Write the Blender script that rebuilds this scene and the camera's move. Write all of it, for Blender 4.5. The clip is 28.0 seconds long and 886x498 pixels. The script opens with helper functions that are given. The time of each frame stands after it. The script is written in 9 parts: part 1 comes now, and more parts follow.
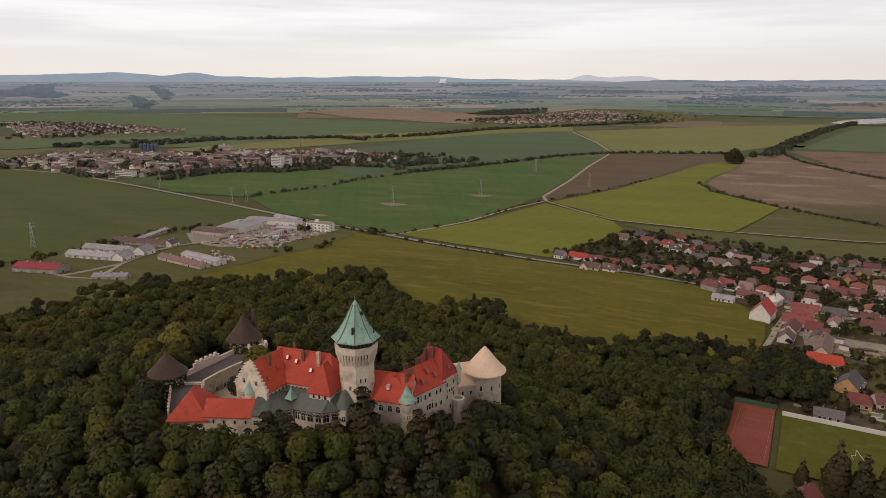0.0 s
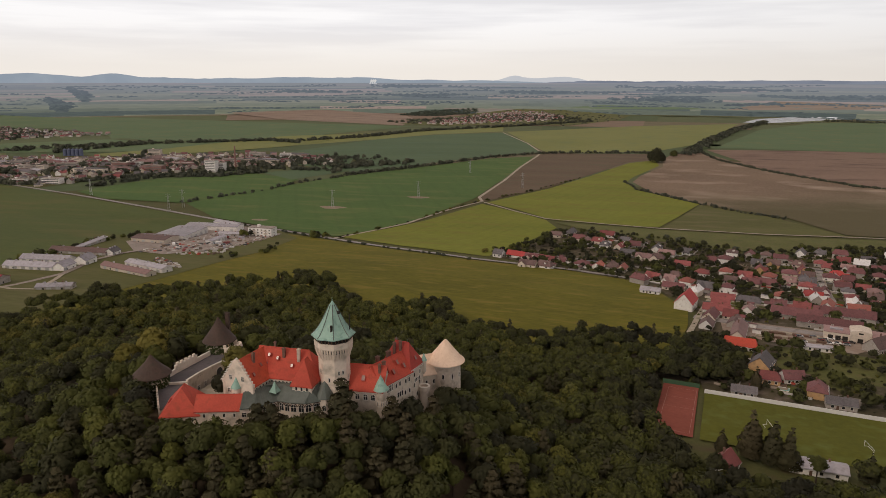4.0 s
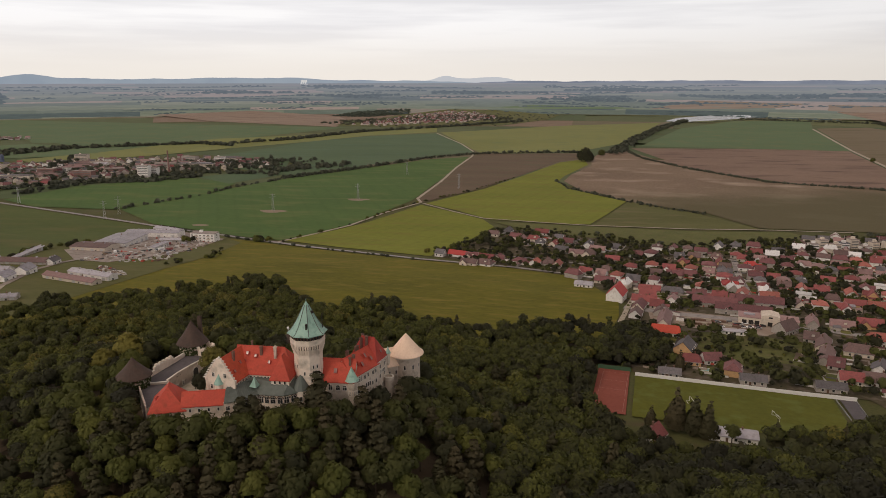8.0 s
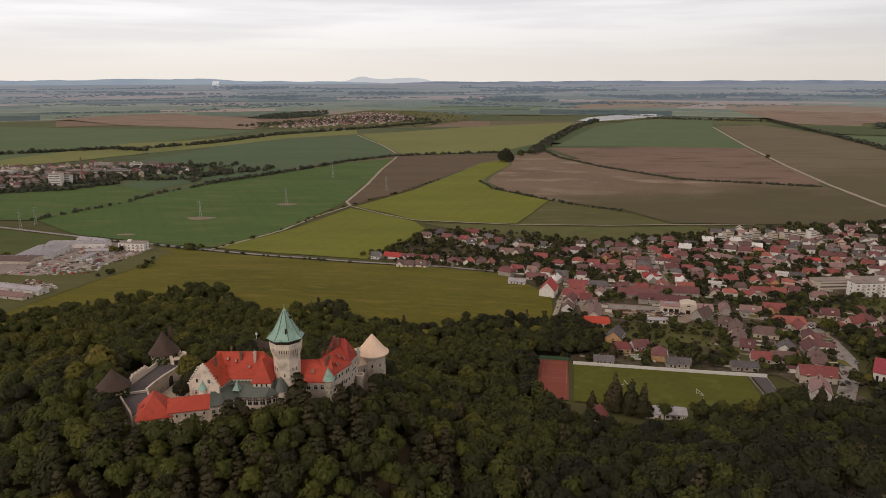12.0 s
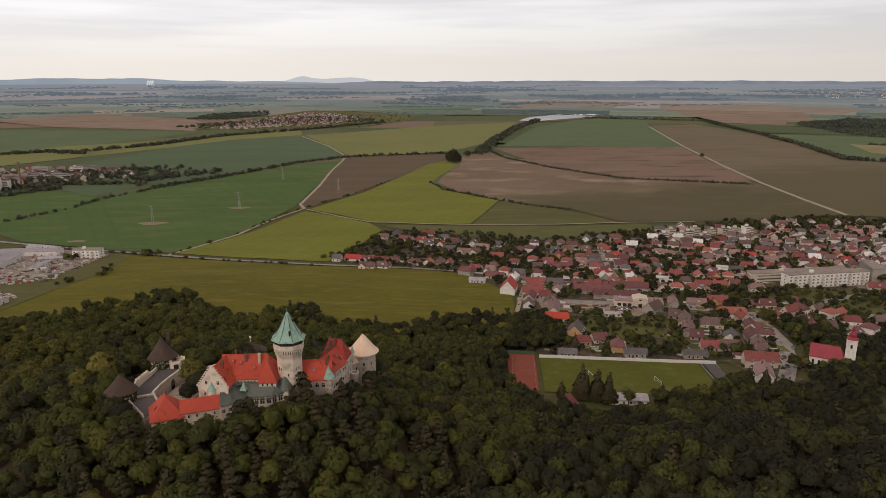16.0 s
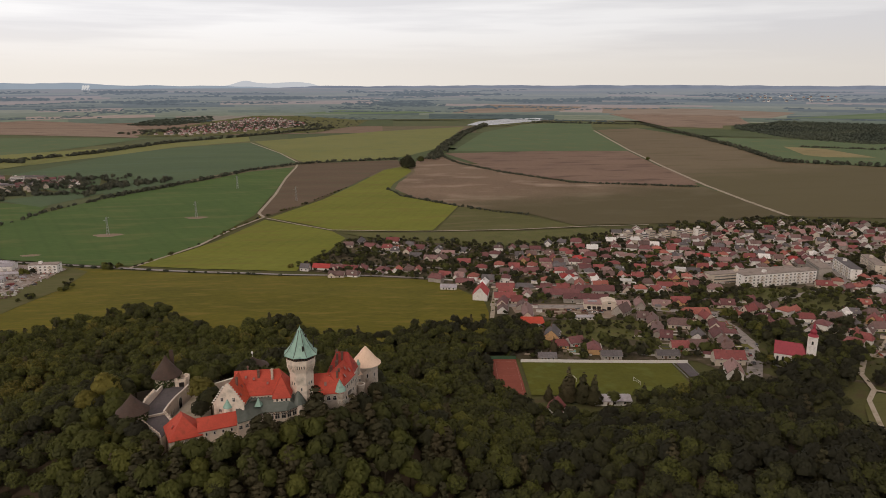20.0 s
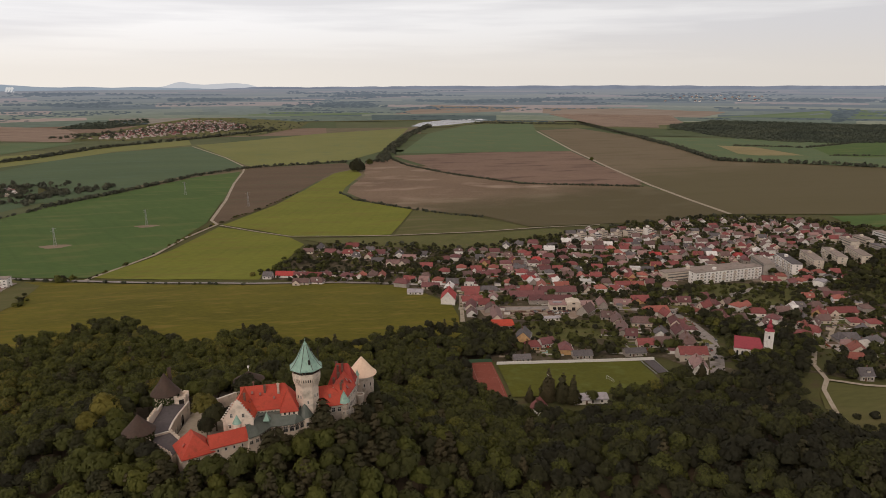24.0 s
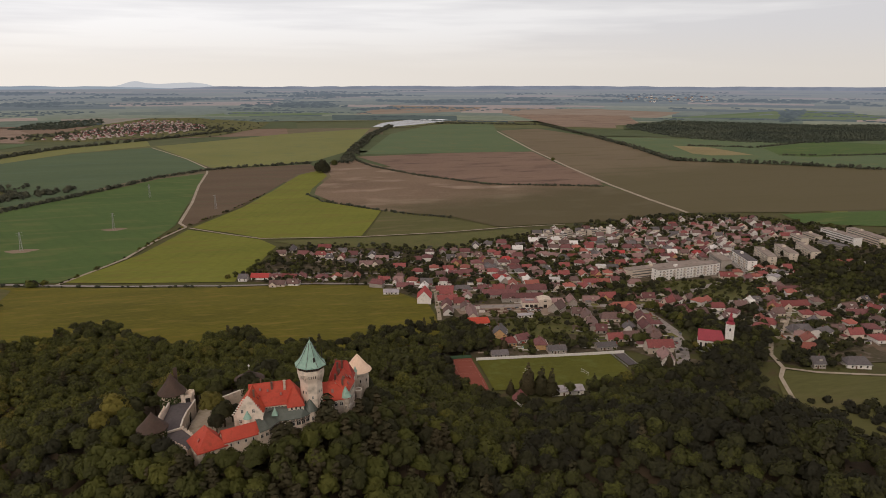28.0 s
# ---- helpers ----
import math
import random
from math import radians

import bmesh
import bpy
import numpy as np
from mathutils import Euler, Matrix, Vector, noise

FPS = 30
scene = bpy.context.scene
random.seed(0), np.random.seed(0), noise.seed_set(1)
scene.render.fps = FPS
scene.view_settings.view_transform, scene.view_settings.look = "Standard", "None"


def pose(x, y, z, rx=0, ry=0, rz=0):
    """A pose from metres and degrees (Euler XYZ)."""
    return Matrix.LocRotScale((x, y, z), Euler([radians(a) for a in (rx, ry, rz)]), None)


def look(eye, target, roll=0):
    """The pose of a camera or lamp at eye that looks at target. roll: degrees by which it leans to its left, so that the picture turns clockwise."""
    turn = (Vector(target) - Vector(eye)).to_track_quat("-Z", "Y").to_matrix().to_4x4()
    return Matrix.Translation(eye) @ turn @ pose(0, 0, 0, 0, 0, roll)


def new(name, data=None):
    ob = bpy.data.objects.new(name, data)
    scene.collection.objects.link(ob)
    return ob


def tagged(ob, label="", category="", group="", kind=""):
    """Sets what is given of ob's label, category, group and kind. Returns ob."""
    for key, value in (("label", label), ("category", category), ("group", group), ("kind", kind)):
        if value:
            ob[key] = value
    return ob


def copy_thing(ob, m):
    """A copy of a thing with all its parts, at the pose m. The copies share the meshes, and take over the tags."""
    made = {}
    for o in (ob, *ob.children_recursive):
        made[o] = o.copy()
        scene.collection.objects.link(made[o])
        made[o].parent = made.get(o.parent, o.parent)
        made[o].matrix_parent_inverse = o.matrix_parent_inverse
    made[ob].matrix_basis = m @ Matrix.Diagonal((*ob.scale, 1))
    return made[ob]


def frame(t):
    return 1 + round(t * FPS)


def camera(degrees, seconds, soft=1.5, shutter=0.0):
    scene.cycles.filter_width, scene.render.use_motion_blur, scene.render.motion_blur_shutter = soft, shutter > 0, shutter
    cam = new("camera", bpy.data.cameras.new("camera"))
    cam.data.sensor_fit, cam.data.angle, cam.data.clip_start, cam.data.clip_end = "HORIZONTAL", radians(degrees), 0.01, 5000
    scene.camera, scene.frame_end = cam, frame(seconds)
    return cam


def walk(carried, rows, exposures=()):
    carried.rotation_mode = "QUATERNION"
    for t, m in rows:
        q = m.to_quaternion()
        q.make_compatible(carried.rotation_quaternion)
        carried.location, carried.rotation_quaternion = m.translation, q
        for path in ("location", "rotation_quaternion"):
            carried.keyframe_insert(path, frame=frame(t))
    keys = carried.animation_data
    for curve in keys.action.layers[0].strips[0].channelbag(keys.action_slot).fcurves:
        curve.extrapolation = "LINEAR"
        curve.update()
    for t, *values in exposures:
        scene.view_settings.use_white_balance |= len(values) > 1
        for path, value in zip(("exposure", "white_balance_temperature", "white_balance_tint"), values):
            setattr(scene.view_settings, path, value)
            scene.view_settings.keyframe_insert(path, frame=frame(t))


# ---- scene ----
cam = camera(64.9, 28.0, soft=0.75)

PATH = [
    (0, (75.003, -151.307, 154.86), (74.376, -149.468, 154.387), 0.1),
    (0.5, (74.086, -154.039, 155.574), (73.475, -152.194, 155.101), 0.1),
    (1, (73.786, -156.624, 156.364), (73.19, -154.775, 155.89), 0.1),
    (1.5, (72.961, -159.477, 157.096), (72.389, -157.62, 156.623), 0.0),
    (2, (72.533, -162.282, 157.852), (71.985, -160.418, 157.378), 0.1),
    (2.5, (72.383, -165.043, 158.666), (71.859, -163.172, 158.192), 0.1),
    (3, (72.386, -167.949, 159.458), (71.886, -166.071, 158.984), -0.0),
    (3.5, (72.451, -171.034, 160.162), (71.979, -169.149, 159.689), 0.0),
    (5.5, (73.017, -183.608, 164.079), (72.662, -181.698, 163.603), 0.2),
    (6, (72.764, -186.609, 164.74), (72.437, -184.694, 164.264), 0.1),
    (6.5, (72.15, -189.577, 165.426), (71.853, -187.657, 164.951), 0.1),
    (7, (71.314, -192.463, 166.15), (71.034, -190.541, 165.675), 0.0),
    (7.5, (70.302, -195.258, 166.946), (70.031, -193.334, 166.471), 0.1),
    (8, (69.304, -197.978, 167.745), (69.046, -196.052, 167.27), -0.0),
    (8.5, (67.805, -200.456, 168.598), (67.579, -198.527, 168.122), 0.0),
    (9, (66.239, -202.942, 169.459), (66.046, -201.009, 168.982), 0.0),
    (9.5, (64.695, -205.514, 170.265), (64.523, -203.579, 169.788), -0.0),
    (10, (63.053, -208.103, 171.107), (62.908, -206.165, 170.631), -0.1),
    (10.5, (61.247, -210.691, 171.943), (61.134, -208.752, 171.466), -0.0),
    (11, (59.26, -213.144, 172.696), (59.184, -211.203, 172.219), -0.1),
    (11.5, (57.489, -215.473, 173.514), (57.446, -213.532, 173.037), -0.1),
    (12, (55.499, -217.881, 174.273), (55.472, -215.938, 173.797), -0.1),
    (12.5, (53.51, -220.154, 174.955), (53.49, -218.212, 174.479), -0.1),
    (14.5, (45.033, -229.646, 178.79), (45.101, -227.706, 178.31), -0.0),
    (15, (42.72, -231.809, 179.485), (42.812, -229.869, 179.006), -0.0),
    (15.5, (40.482, -233.874, 180.097), (40.597, -231.936, 179.617), -0.0),
    (16, (38.046, -235.737, 180.795), (38.185, -233.8, 180.316), 0.0),
    (16.5, (35.501, -237.308, 181.533), (35.664, -235.373, 181.055), -0.0),
    (17, (32.841, -238.644, 182.255), (33.042, -236.712, 181.778), 0.0),
    (17.5, (30.019, -239.563, 183.029), (30.27, -237.637, 182.552), 0.0),
    (18, (27.16, -240.155, 183.781), (27.427, -238.231, 183.305), 0.0),
    (18.5, (24.346, -240.641, 184.486), (24.613, -238.717, 184.012), 0.0),
    (19, (21.486, -240.944, 185.182), (21.755, -239.02, 184.709), 0.0),
    (19.5, (18.436, -241.031, 185.903), (18.721, -239.108, 185.432), 0.0),
    (20, (15.138, -240.984, 186.533), (15.432, -239.063, 186.064), -0.0),
    (20.5, (12.497, -240.941, 187.278), (12.809, -239.022, 186.809), -0.0),
    (21, (9.679, -240.761, 188.054), (10.012, -238.845, 187.587), -0.0),
    (21.5, (6.868, -240.721, 188.751), (7.222, -238.809, 188.285), -0.1),
    (23.5, (-4.574, -243.7, 192.734), (-4.135, -241.806, 192.263), -0.1),
    (24, (-7.247, -244.521, 193.312), (-6.789, -242.632, 192.842), -0.1),
    (24.5, (-10.086, -245.523, 193.901), (-9.608, -243.639, 193.43), -0.0),
    (25, (-12.806, -246.667, 194.595), (-12.31, -244.788, 194.124), 0.1),
    (25.5, (-14.882, -248.262, 195.396), (-14.378, -246.385, 194.924), 0.0),
    (26, (-16.872, -250.114, 196.246), (-16.36, -248.24, 195.773), 0.0),
    (26.5, (-18.968, -252.096, 197.047), (-18.445, -250.224, 196.574), -0.1),
    (27, (-21.111, -254.081, 197.783), (-20.579, -252.212, 197.31), -0.1),
    (27.5, (-23.154, -256.04, 198.395), (-22.61, -254.174, 197.922), -0.1),
    (28, (-24.986, -257.94, 198.911), (-24.416, -256.082, 198.439), 0.1),
]
walk(cam, [(t, look(eye, target, roll)) for t, eye, target, roll in PATH])

# ---- light ----
SUN_AZ, SUN_EL = radians(215), radians(38)
world = bpy.data.worlds.new("world")
scene.world = world
world.use_nodes = True
wn, wl = world.node_tree.nodes, world.node_tree.links
wn.clear()
w_out = wn.new("ShaderNodeOutputWorld")
w_bg = wn.new("ShaderNodeBackground")
w_sky = wn.new("ShaderNodeTexSky")
w_sky.sky_type, w_sky.sun_disc = "NISHITA", False
w_sky.sun_elevation, w_sky.sun_rotation = SUN_EL, SUN_AZ
w_sky.air_density, w_sky.dust_density = 1.0, 3.0
w_tc = wn.new("ShaderNodeTexCoord")
w_map = wn.new("ShaderNodeMapping")
w_map.inputs["Scale"].default_value = (1.0, 1.0, 14.0)
w_noise = wn.new("ShaderNodeTexNoise")
w_noise.inputs["Scale"].default_value = 2.2
w_noise.inputs["Detail"].default_value = 6
w_ramp = wn.new("ShaderNodeValToRGB")
w_ramp.color_ramp.elements[0].position, w_ramp.color_ramp.elements[0].color = 0.43, (9.35, 9.15, 9.35, 1)
w_ramp.color_ramp.elements[1].position, w_ramp.color_ramp.elements[1].color = 0.58, (11.25, 11.0, 11.0, 1)
w_sep = wn.new("ShaderNodeSeparateXYZ")
w_low = wn.new("ShaderNodeMapRange")
w_low.inputs["From Max"].default_value = 0.085
w_low.interpolation_type = "SMOOTHSTEP"
w_warm = wn.new("ShaderNodeMix")
w_warm.data_type = "RGBA"
w_warm.inputs["A"].default_value = (10.1, 9.4, 8.65, 1)
w_high = wn.new("ShaderNodeMapRange")
w_high.inputs["From Min"].default_value, w_high.inputs["From Max"].default_value = 0.16, 0.55
w_dim = wn.new("ShaderNodeMix")
w_dim.data_type = "RGBA"
w_dim.inputs["B"].default_value = (6.0, 5.0, 4.55, 1)
w_mix = wn.new("ShaderNodeMix")
w_mix.data_type = "RGBA"
w_mix.inputs["Factor"].default_value = 0.96
w_bg.inputs["Strength"].default_value = 0.09
wl.new(w_tc.outputs["Generated"], w_map.inputs["Vector"])
wl.new(w_map.outputs["Vector"], w_noise.inputs["Vector"])
wl.new(w_noise.outputs["Fac"], w_ramp.inputs["Fac"])
wl.new(w_tc.outputs["Generated"], w_sep.inputs["Vector"])
wl.new(w_sep.outputs["Z"], w_low.inputs["Value"])
wl.new(w_low.outputs["Result"], w_warm.inputs["Factor"])
wl.new(w_ramp.outputs["Color"], w_warm.inputs["B"])
wl.new(w_sky.outputs["Color"], w_mix.inputs["A"])
wl.new(w_sep.outputs["Z"], w_high.inputs["Value"])
wl.new(w_high.outputs["Result"], w_dim.inputs["Factor"])
wl.new(w_warm.outputs["Result"], w_dim.inputs["A"])
wl.new(w_dim.outputs["Result"], w_mix.inputs["B"])
# the cloud is thinner towards the sun in the west
w_west = wn.new("ShaderNodeMapRange")
w_west.interpolation_type = "SMOOTHSTEP"
w_west.inputs["From Min"].default_value, w_west.inputs["From Max"].default_value = -0.35, 0.85
w_west.inputs["To Min"].default_value, w_west.inputs["To Max"].default_value = 1.0, 0.80
w_side = wn.new("ShaderNodeVectorMath")
w_side.operation = "SCALE"
wl.new(w_sep.outputs["X"], w_west.inputs["Value"])
wl.new(w_mix.outputs["Result"], w_side.inputs[0])
wl.new(w_west.outputs["Result"], w_side.inputs["Scale"])
wl.new(w_side.outputs["Vector"], w_bg.inputs["Color"])
wl.new(w_bg.outputs["Background"], w_out.inputs["Surface"])

sun = new("sun", bpy.data.lights.new("sun", "SUN"))
sun.data.energy, sun.data.angle, sun.data.color = 0.95, radians(14), (1.0, 0.83, 0.68)
sun.matrix_world = look((0, 0, 0), (-math.sin(SUN_AZ) * math.cos(SUN_EL), -math.cos(SUN_AZ) * math.cos(SUN_EL), -math.sin(SUN_EL)))


# ---- materials ----
def rgba(c):
    return (c[0], c[1], c[2], 1)


def mat(name, c1, c2, scale=1.0, rough=0.85, bump=0.0, c3=None, big=0.02, objvar=0.0, stretch=(1, 1, 1), metal=0.0, angle=0.0, rows=0.0):
    """Two colours mixed by fine grain and by broad patches; c3 stains; objvar shifts brightness from piece to piece."""
    m = bpy.data.materials.new(name)
    m.use_nodes = True
    n, l = m.node_tree.nodes, m.node_tree.links
    b = n["Principled BSDF"]
    b.inputs["Roughness"].default_value = rough
    b.inputs["Metallic"].default_value = metal
    if rough > 0.92:
        b.inputs["Specular IOR Level"].default_value = 0.2
    g = n.new("ShaderNodeNewGeometry")
    mp = n.new("ShaderNodeMapping")
    mp.inputs["Scale"].default_value = stretch
    mp.inputs["Rotation"].default_value = (0, 0, radians(angle))
    l.new(g.outputs["Position"], mp.inputs["Vector"])
    fine = n.new("ShaderNodeTexNoise")
    fine.inputs["Scale"].default_value, fine.inputs["Detail"].default_value = scale, 8
    l.new(mp.outputs["Vector"], fine.inputs["Vector"])
    wide = n.new("ShaderNodeTexNoise")
    wide.inputs["Scale"].default_value, wide.inputs["Detail"].default_value = big, 5
    l.new(mp.outputs["Vector"], wide.inputs["Vector"])
    add = n.new("ShaderNodeMath")
    add.operation = "ADD"
    l.new(fine.outputs["Fac"], add.inputs[0])
    l.new(wide.outputs["Fac"], add.inputs[1])
    rng = n.new("ShaderNodeMapRange")
    rng.inputs["From Min"].default_value, rng.inputs["From Max"].default_value = 0.72, 1.28
    l.new(add.outputs[0], rng.inputs["Value"])
    mix = n.new("ShaderNodeMix")
    mix.data_type = "RGBA"
    mix.inputs["A"].default_value, mix.inputs["B"].default_value = rgba(c1), rgba(c2)
    l.new(rng.outputs["Result"], mix.inputs["Factor"])
    col = mix.outputs["Result"]
    if c3:
        stain = n.new("ShaderNodeTexNoise")
        stain.inputs["Scale"].default_value, stain.inputs["Detail"].default_value = big * 3.7, 7
        l.new(mp.outputs["Vector"], stain.inputs["Vector"])
        sr = n.new("ShaderNodeMapRange")
        sr.inputs["From Min"].default_value, sr.inputs["From Max"].default_value = 0.52, 0.74
        l.new(stain.outputs["Fac"], sr.inputs["Value"])
        mix3 = n.new("ShaderNodeMix")
        mix3.data_type = "RGBA"
        mix3.inputs["B"].default_value = rgba(c3)
        l.new(sr.outputs["Result"], mix3.inputs["Factor"])
        l.new(col, mix3.inputs["A"])
        col = mix3.outputs["Result"]
    if objvar:
        oi = n.new("ShaderNodeObjectInfo")
        orr = n.new("ShaderNodeMapRange")
        orr.inputs["To Min"].default_value, orr.inputs["To Max"].default_value = 1 - objvar, 1 + objvar
        l.new(oi.outputs["Random"], orr.inputs["Value"])
        hs = n.new("ShaderNodeHueSaturation")
        l.new(orr.outputs["Result"], hs.inputs["Value"])
        l.new(col, hs.inputs["Color"])
        col = hs.outputs["Color"]
    if rows:
        rot = n.new("ShaderNodeMapping")
        rot.inputs["Rotation"].default_value = (0, 0, radians(angle))
        l.new(g.outputs["Position"], rot.inputs["Vector"])
        wv = n.new("ShaderNodeTexWave")
        wv.inputs["Scale"].default_value = 0.314 / rows
        wv.inputs["Distortion"].default_value, wv.inputs["Detail"].default_value, wv.inputs["Detail Scale"].default_value = 1.2, 2.0, 0.3
        l.new(rot.outputs["Vector"], wv.inputs["Vector"])
        wr = n.new("ShaderNodeMapRange")
        wr.inputs["From Min"].default_value, wr.inputs["From Max"].default_value = 0.82, 1.0
        wr.inputs["To Min"].default_value, wr.inputs["To Max"].default_value = 1.0, 0.955
        l.new(wv.outputs["Fac"], wr.inputs["Value"])
        hr = n.new("ShaderNodeHueSaturation")
        l.new(wr.outputs["Result"], hr.inputs["Value"])
        l.new(col, hr.inputs["Color"])
        col = hr.outputs["Color"]
    l.new(col, b.inputs["Base Color"])
    if bump:
        bp = n.new("ShaderNodeBump")
        bp.inputs["Strength"].default_value, bp.inputs["Distance"].default_value = 0.6, bump
        l.new(fine.outputs["Fac"], bp.inputs["Height"])
        l.new(bp.outputs["Normal"], b.inputs["Normal"])
    return m


def leaf_mat(name, stops):
    """Foliage: each tree takes its own tone from the attribute tint, each clump a little of its own."""
    m = bpy.data.materials.new(name)
    m.use_nodes = True
    n, l = m.node_tree.nodes, m.node_tree.links
    b = n["Principled BSDF"]
    b.inputs["Roughness"].default_value = 0.75
    b.inputs["Specular IOR Level"].default_value = 0.25
    at = n.new("ShaderNodeAttribute")
    at.attribute_name = "tint"
    oi = n.new("ShaderNodeObjectInfo")
    free = n.new("ShaderNodeAttribute")
    free.attribute_name = "free"
    add = n.new("ShaderNodeMath")
    add.operation = "MULTIPLY"
    l.new(free.outputs["Fac"], add.inputs[0])
    l.new(oi.outputs["Random"], add.inputs[1])
    fr = n.new("ShaderNodeMath")
    fr.operation = "ADD"
    l.new(add.outputs[0], fr.inputs[0])
    l.new(at.outputs["Fac"], fr.inputs[1])
    rp = n.new("ShaderNodeValToRGB")
    els = rp.color_ramp.elements
    els[0].position, els[0].color = stops[0][0], rgba(stops[0][1])
    els[1].position, els[1].color = stops[-1][0], rgba(stops[-1][1])
    for p, c in stops[1:-1]:
        els.new(p).color = rgba(c)
    l.new(fr.outputs[0], rp.inputs["Fac"])
    ge = n.new("ShaderNodeNewGeometry")
    vr = n.new("ShaderNodeMapRange")
    vr.inputs["To Min"].default_value, vr.inputs["To Max"].default_value = 0.84, 1.17
    l.new(ge.outputs["Random Per Island"], vr.inputs["Value"])
    hs = n.new("ShaderNodeHueSaturation")
    l.new(vr.outputs["Result"], hs.inputs["Value"])
    l.new(rp.outputs["Color"], hs.inputs["Color"])
    l.new(hs.outputs["Color"], b.inputs["Base Color"])
    tl = n.new("ShaderNodeBsdfTranslucent")
    l.new(hs.outputs["Color"], tl.inputs["Color"])
    ms = n.new("ShaderNodeMixShader")
    ms.inputs["Fac"].default_value = 0.3
    l.new(b.outputs["BSDF"], ms.inputs[1])
    l.new(tl.outputs["BSDF"], ms.inputs[2])
    l.new(ms.outputs["Shader"], n["Material Output"].inputs["Surface"])
    return m


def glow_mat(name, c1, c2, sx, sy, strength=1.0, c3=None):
    """Far distance as a plain glowing backdrop; its haze is painted into the colours."""
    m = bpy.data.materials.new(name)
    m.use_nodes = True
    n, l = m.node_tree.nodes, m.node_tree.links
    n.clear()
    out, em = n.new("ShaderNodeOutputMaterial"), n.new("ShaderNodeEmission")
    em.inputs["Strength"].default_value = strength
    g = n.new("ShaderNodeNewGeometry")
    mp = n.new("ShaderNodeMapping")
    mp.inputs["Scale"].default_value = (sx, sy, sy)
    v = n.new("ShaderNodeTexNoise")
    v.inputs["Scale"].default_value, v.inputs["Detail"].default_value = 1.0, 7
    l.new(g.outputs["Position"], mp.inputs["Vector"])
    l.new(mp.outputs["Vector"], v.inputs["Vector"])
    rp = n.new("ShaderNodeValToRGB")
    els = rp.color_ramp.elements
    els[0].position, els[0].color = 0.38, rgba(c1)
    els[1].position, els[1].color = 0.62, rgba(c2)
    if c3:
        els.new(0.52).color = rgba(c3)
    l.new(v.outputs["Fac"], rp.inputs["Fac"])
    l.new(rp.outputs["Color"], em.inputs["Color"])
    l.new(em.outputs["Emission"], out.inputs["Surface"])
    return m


M_GROUND = mat("grassland", (0.062, 0.070, 0.022), (0.096, 0.094, 0.034), 0.6, 0.95, 0.05, (0.085, 0.066, 0.034), 0.03)
M_FLOOR = mat("forest_floor", (0.070, 0.052, 0.034), (0.100, 0.075, 0.048), 0.8, 0.95)
M_MEADOW = mat("meadow_grass", (0.088, 0.088, 0.008), (0.148, 0.132, 0.012), 0.35, 0.95, 0.04, (0.182, 0.142, 0.024), 0.020, stretch=(0.5, 1.6, 1), angle=17)
M_CROP = mat("bright_crop", (0.136, 0.156, 0.020), (0.192, 0.208, 0.030), 0.30, 0.95, 0.04, (0.165, 0.145, 0.03), 0.012, stretch=(0.4, 1.4, 1), angle=20, rows=21)
M_WHEAT = mat("green_wheat", (0.058, 0.110, 0.028), (0.086, 0.142, 0.038), 0.25, 0.95, 0.04, (0.124, 0.148, 0.048), 0.008, stretch=(0.4, 1.5, 1), angle=-25, rows=23)
M_RYE = mat("olive_green_crop", (0.064, 0.086, 0.022), (0.090, 0.110, 0.030), 0.25, 0.95, 0.04, (0.115, 0.108, 0.036), 0.006, stretch=(0.4, 1.5, 1), angle=-25)
M_TEAL = mat("dark_crop", (0.072, 0.116, 0.060), (0.096, 0.138, 0.070), 0.2, 0.95, 0.04, (0.090, 0.140, 0.084), 0.007, stretch=(0.4, 1.3, 1), angle=-25)
M_SOIL = mat("ploughed_soil", (0.138, 0.096, 0.064), (0.240, 0.176, 0.124), 0.3, 0.95, 0.05, (0.345, 0.272, 0.205), 0.0032, stretch=(0.8, 1.3, 1), angle=15)
M_SOIL2 = mat("dark_soil", (0.106, 0.076, 0.050), (0.142, 0.104, 0.068), 0.3, 0.95, 0.05, (0.11, 0.10, 0.058), 0.008, stretch=(0.5, 2, 1), angle=15)
M_REDSOIL = mat("reddish_soil", (0.225, 0.168, 0.128), (0.290, 0.220, 0.170), 0.2, 0.95, 0.05, (0.14, 0.095, 0.07), 0.006, stretch=(0.4, 2, 1), angle=15)
M_REDSOIL2 = mat("red_brown_soil", (0.168, 0.112, 0.084), (0.238, 0.166, 0.124), 0.2, 0.95, 0.05, (0.098, 0.064, 0.050), 0.005, stretch=(0.5, 1.8, 1), angle=15)
M_STUBBLE = mat("olive_stubble", (0.144, 0.116, 0.072), (0.186, 0.150, 0.096), 0.2, 0.95, 0.05, (0.118, 0.102, 0.048), 0.004, stretch=(0.4, 2, 1), angle=15)
M_ROAD = mat("asphalt", (0.26, 0.235, 0.222), (0.33, 0.305, 0.29), 0.7, 0.9, 0.0, (0.15, 0.14, 0.13), 0.05)
M_GARDEN = mat("garden_ground", (0.064, 0.058, 0.032), (0.100, 0.084, 0.052), 0.5, 0.95, 0.05, (0.180, 0.142, 0.120), 0.04)
M_TRACK = mat("gravel_track", (0.33, 0.285, 0.22), (0.43, 0.38, 0.31), 0.8, 0.95, 0.0, (0.22, 0.2, 0.13), 0.06)
M_YARD = mat("yard_concrete", (0.235, 0.195, 0.17), (0.33, 0.28, 0.25), 0.5, 0.9, 0.0, (0.19, 0.155, 0.125), 0.06)
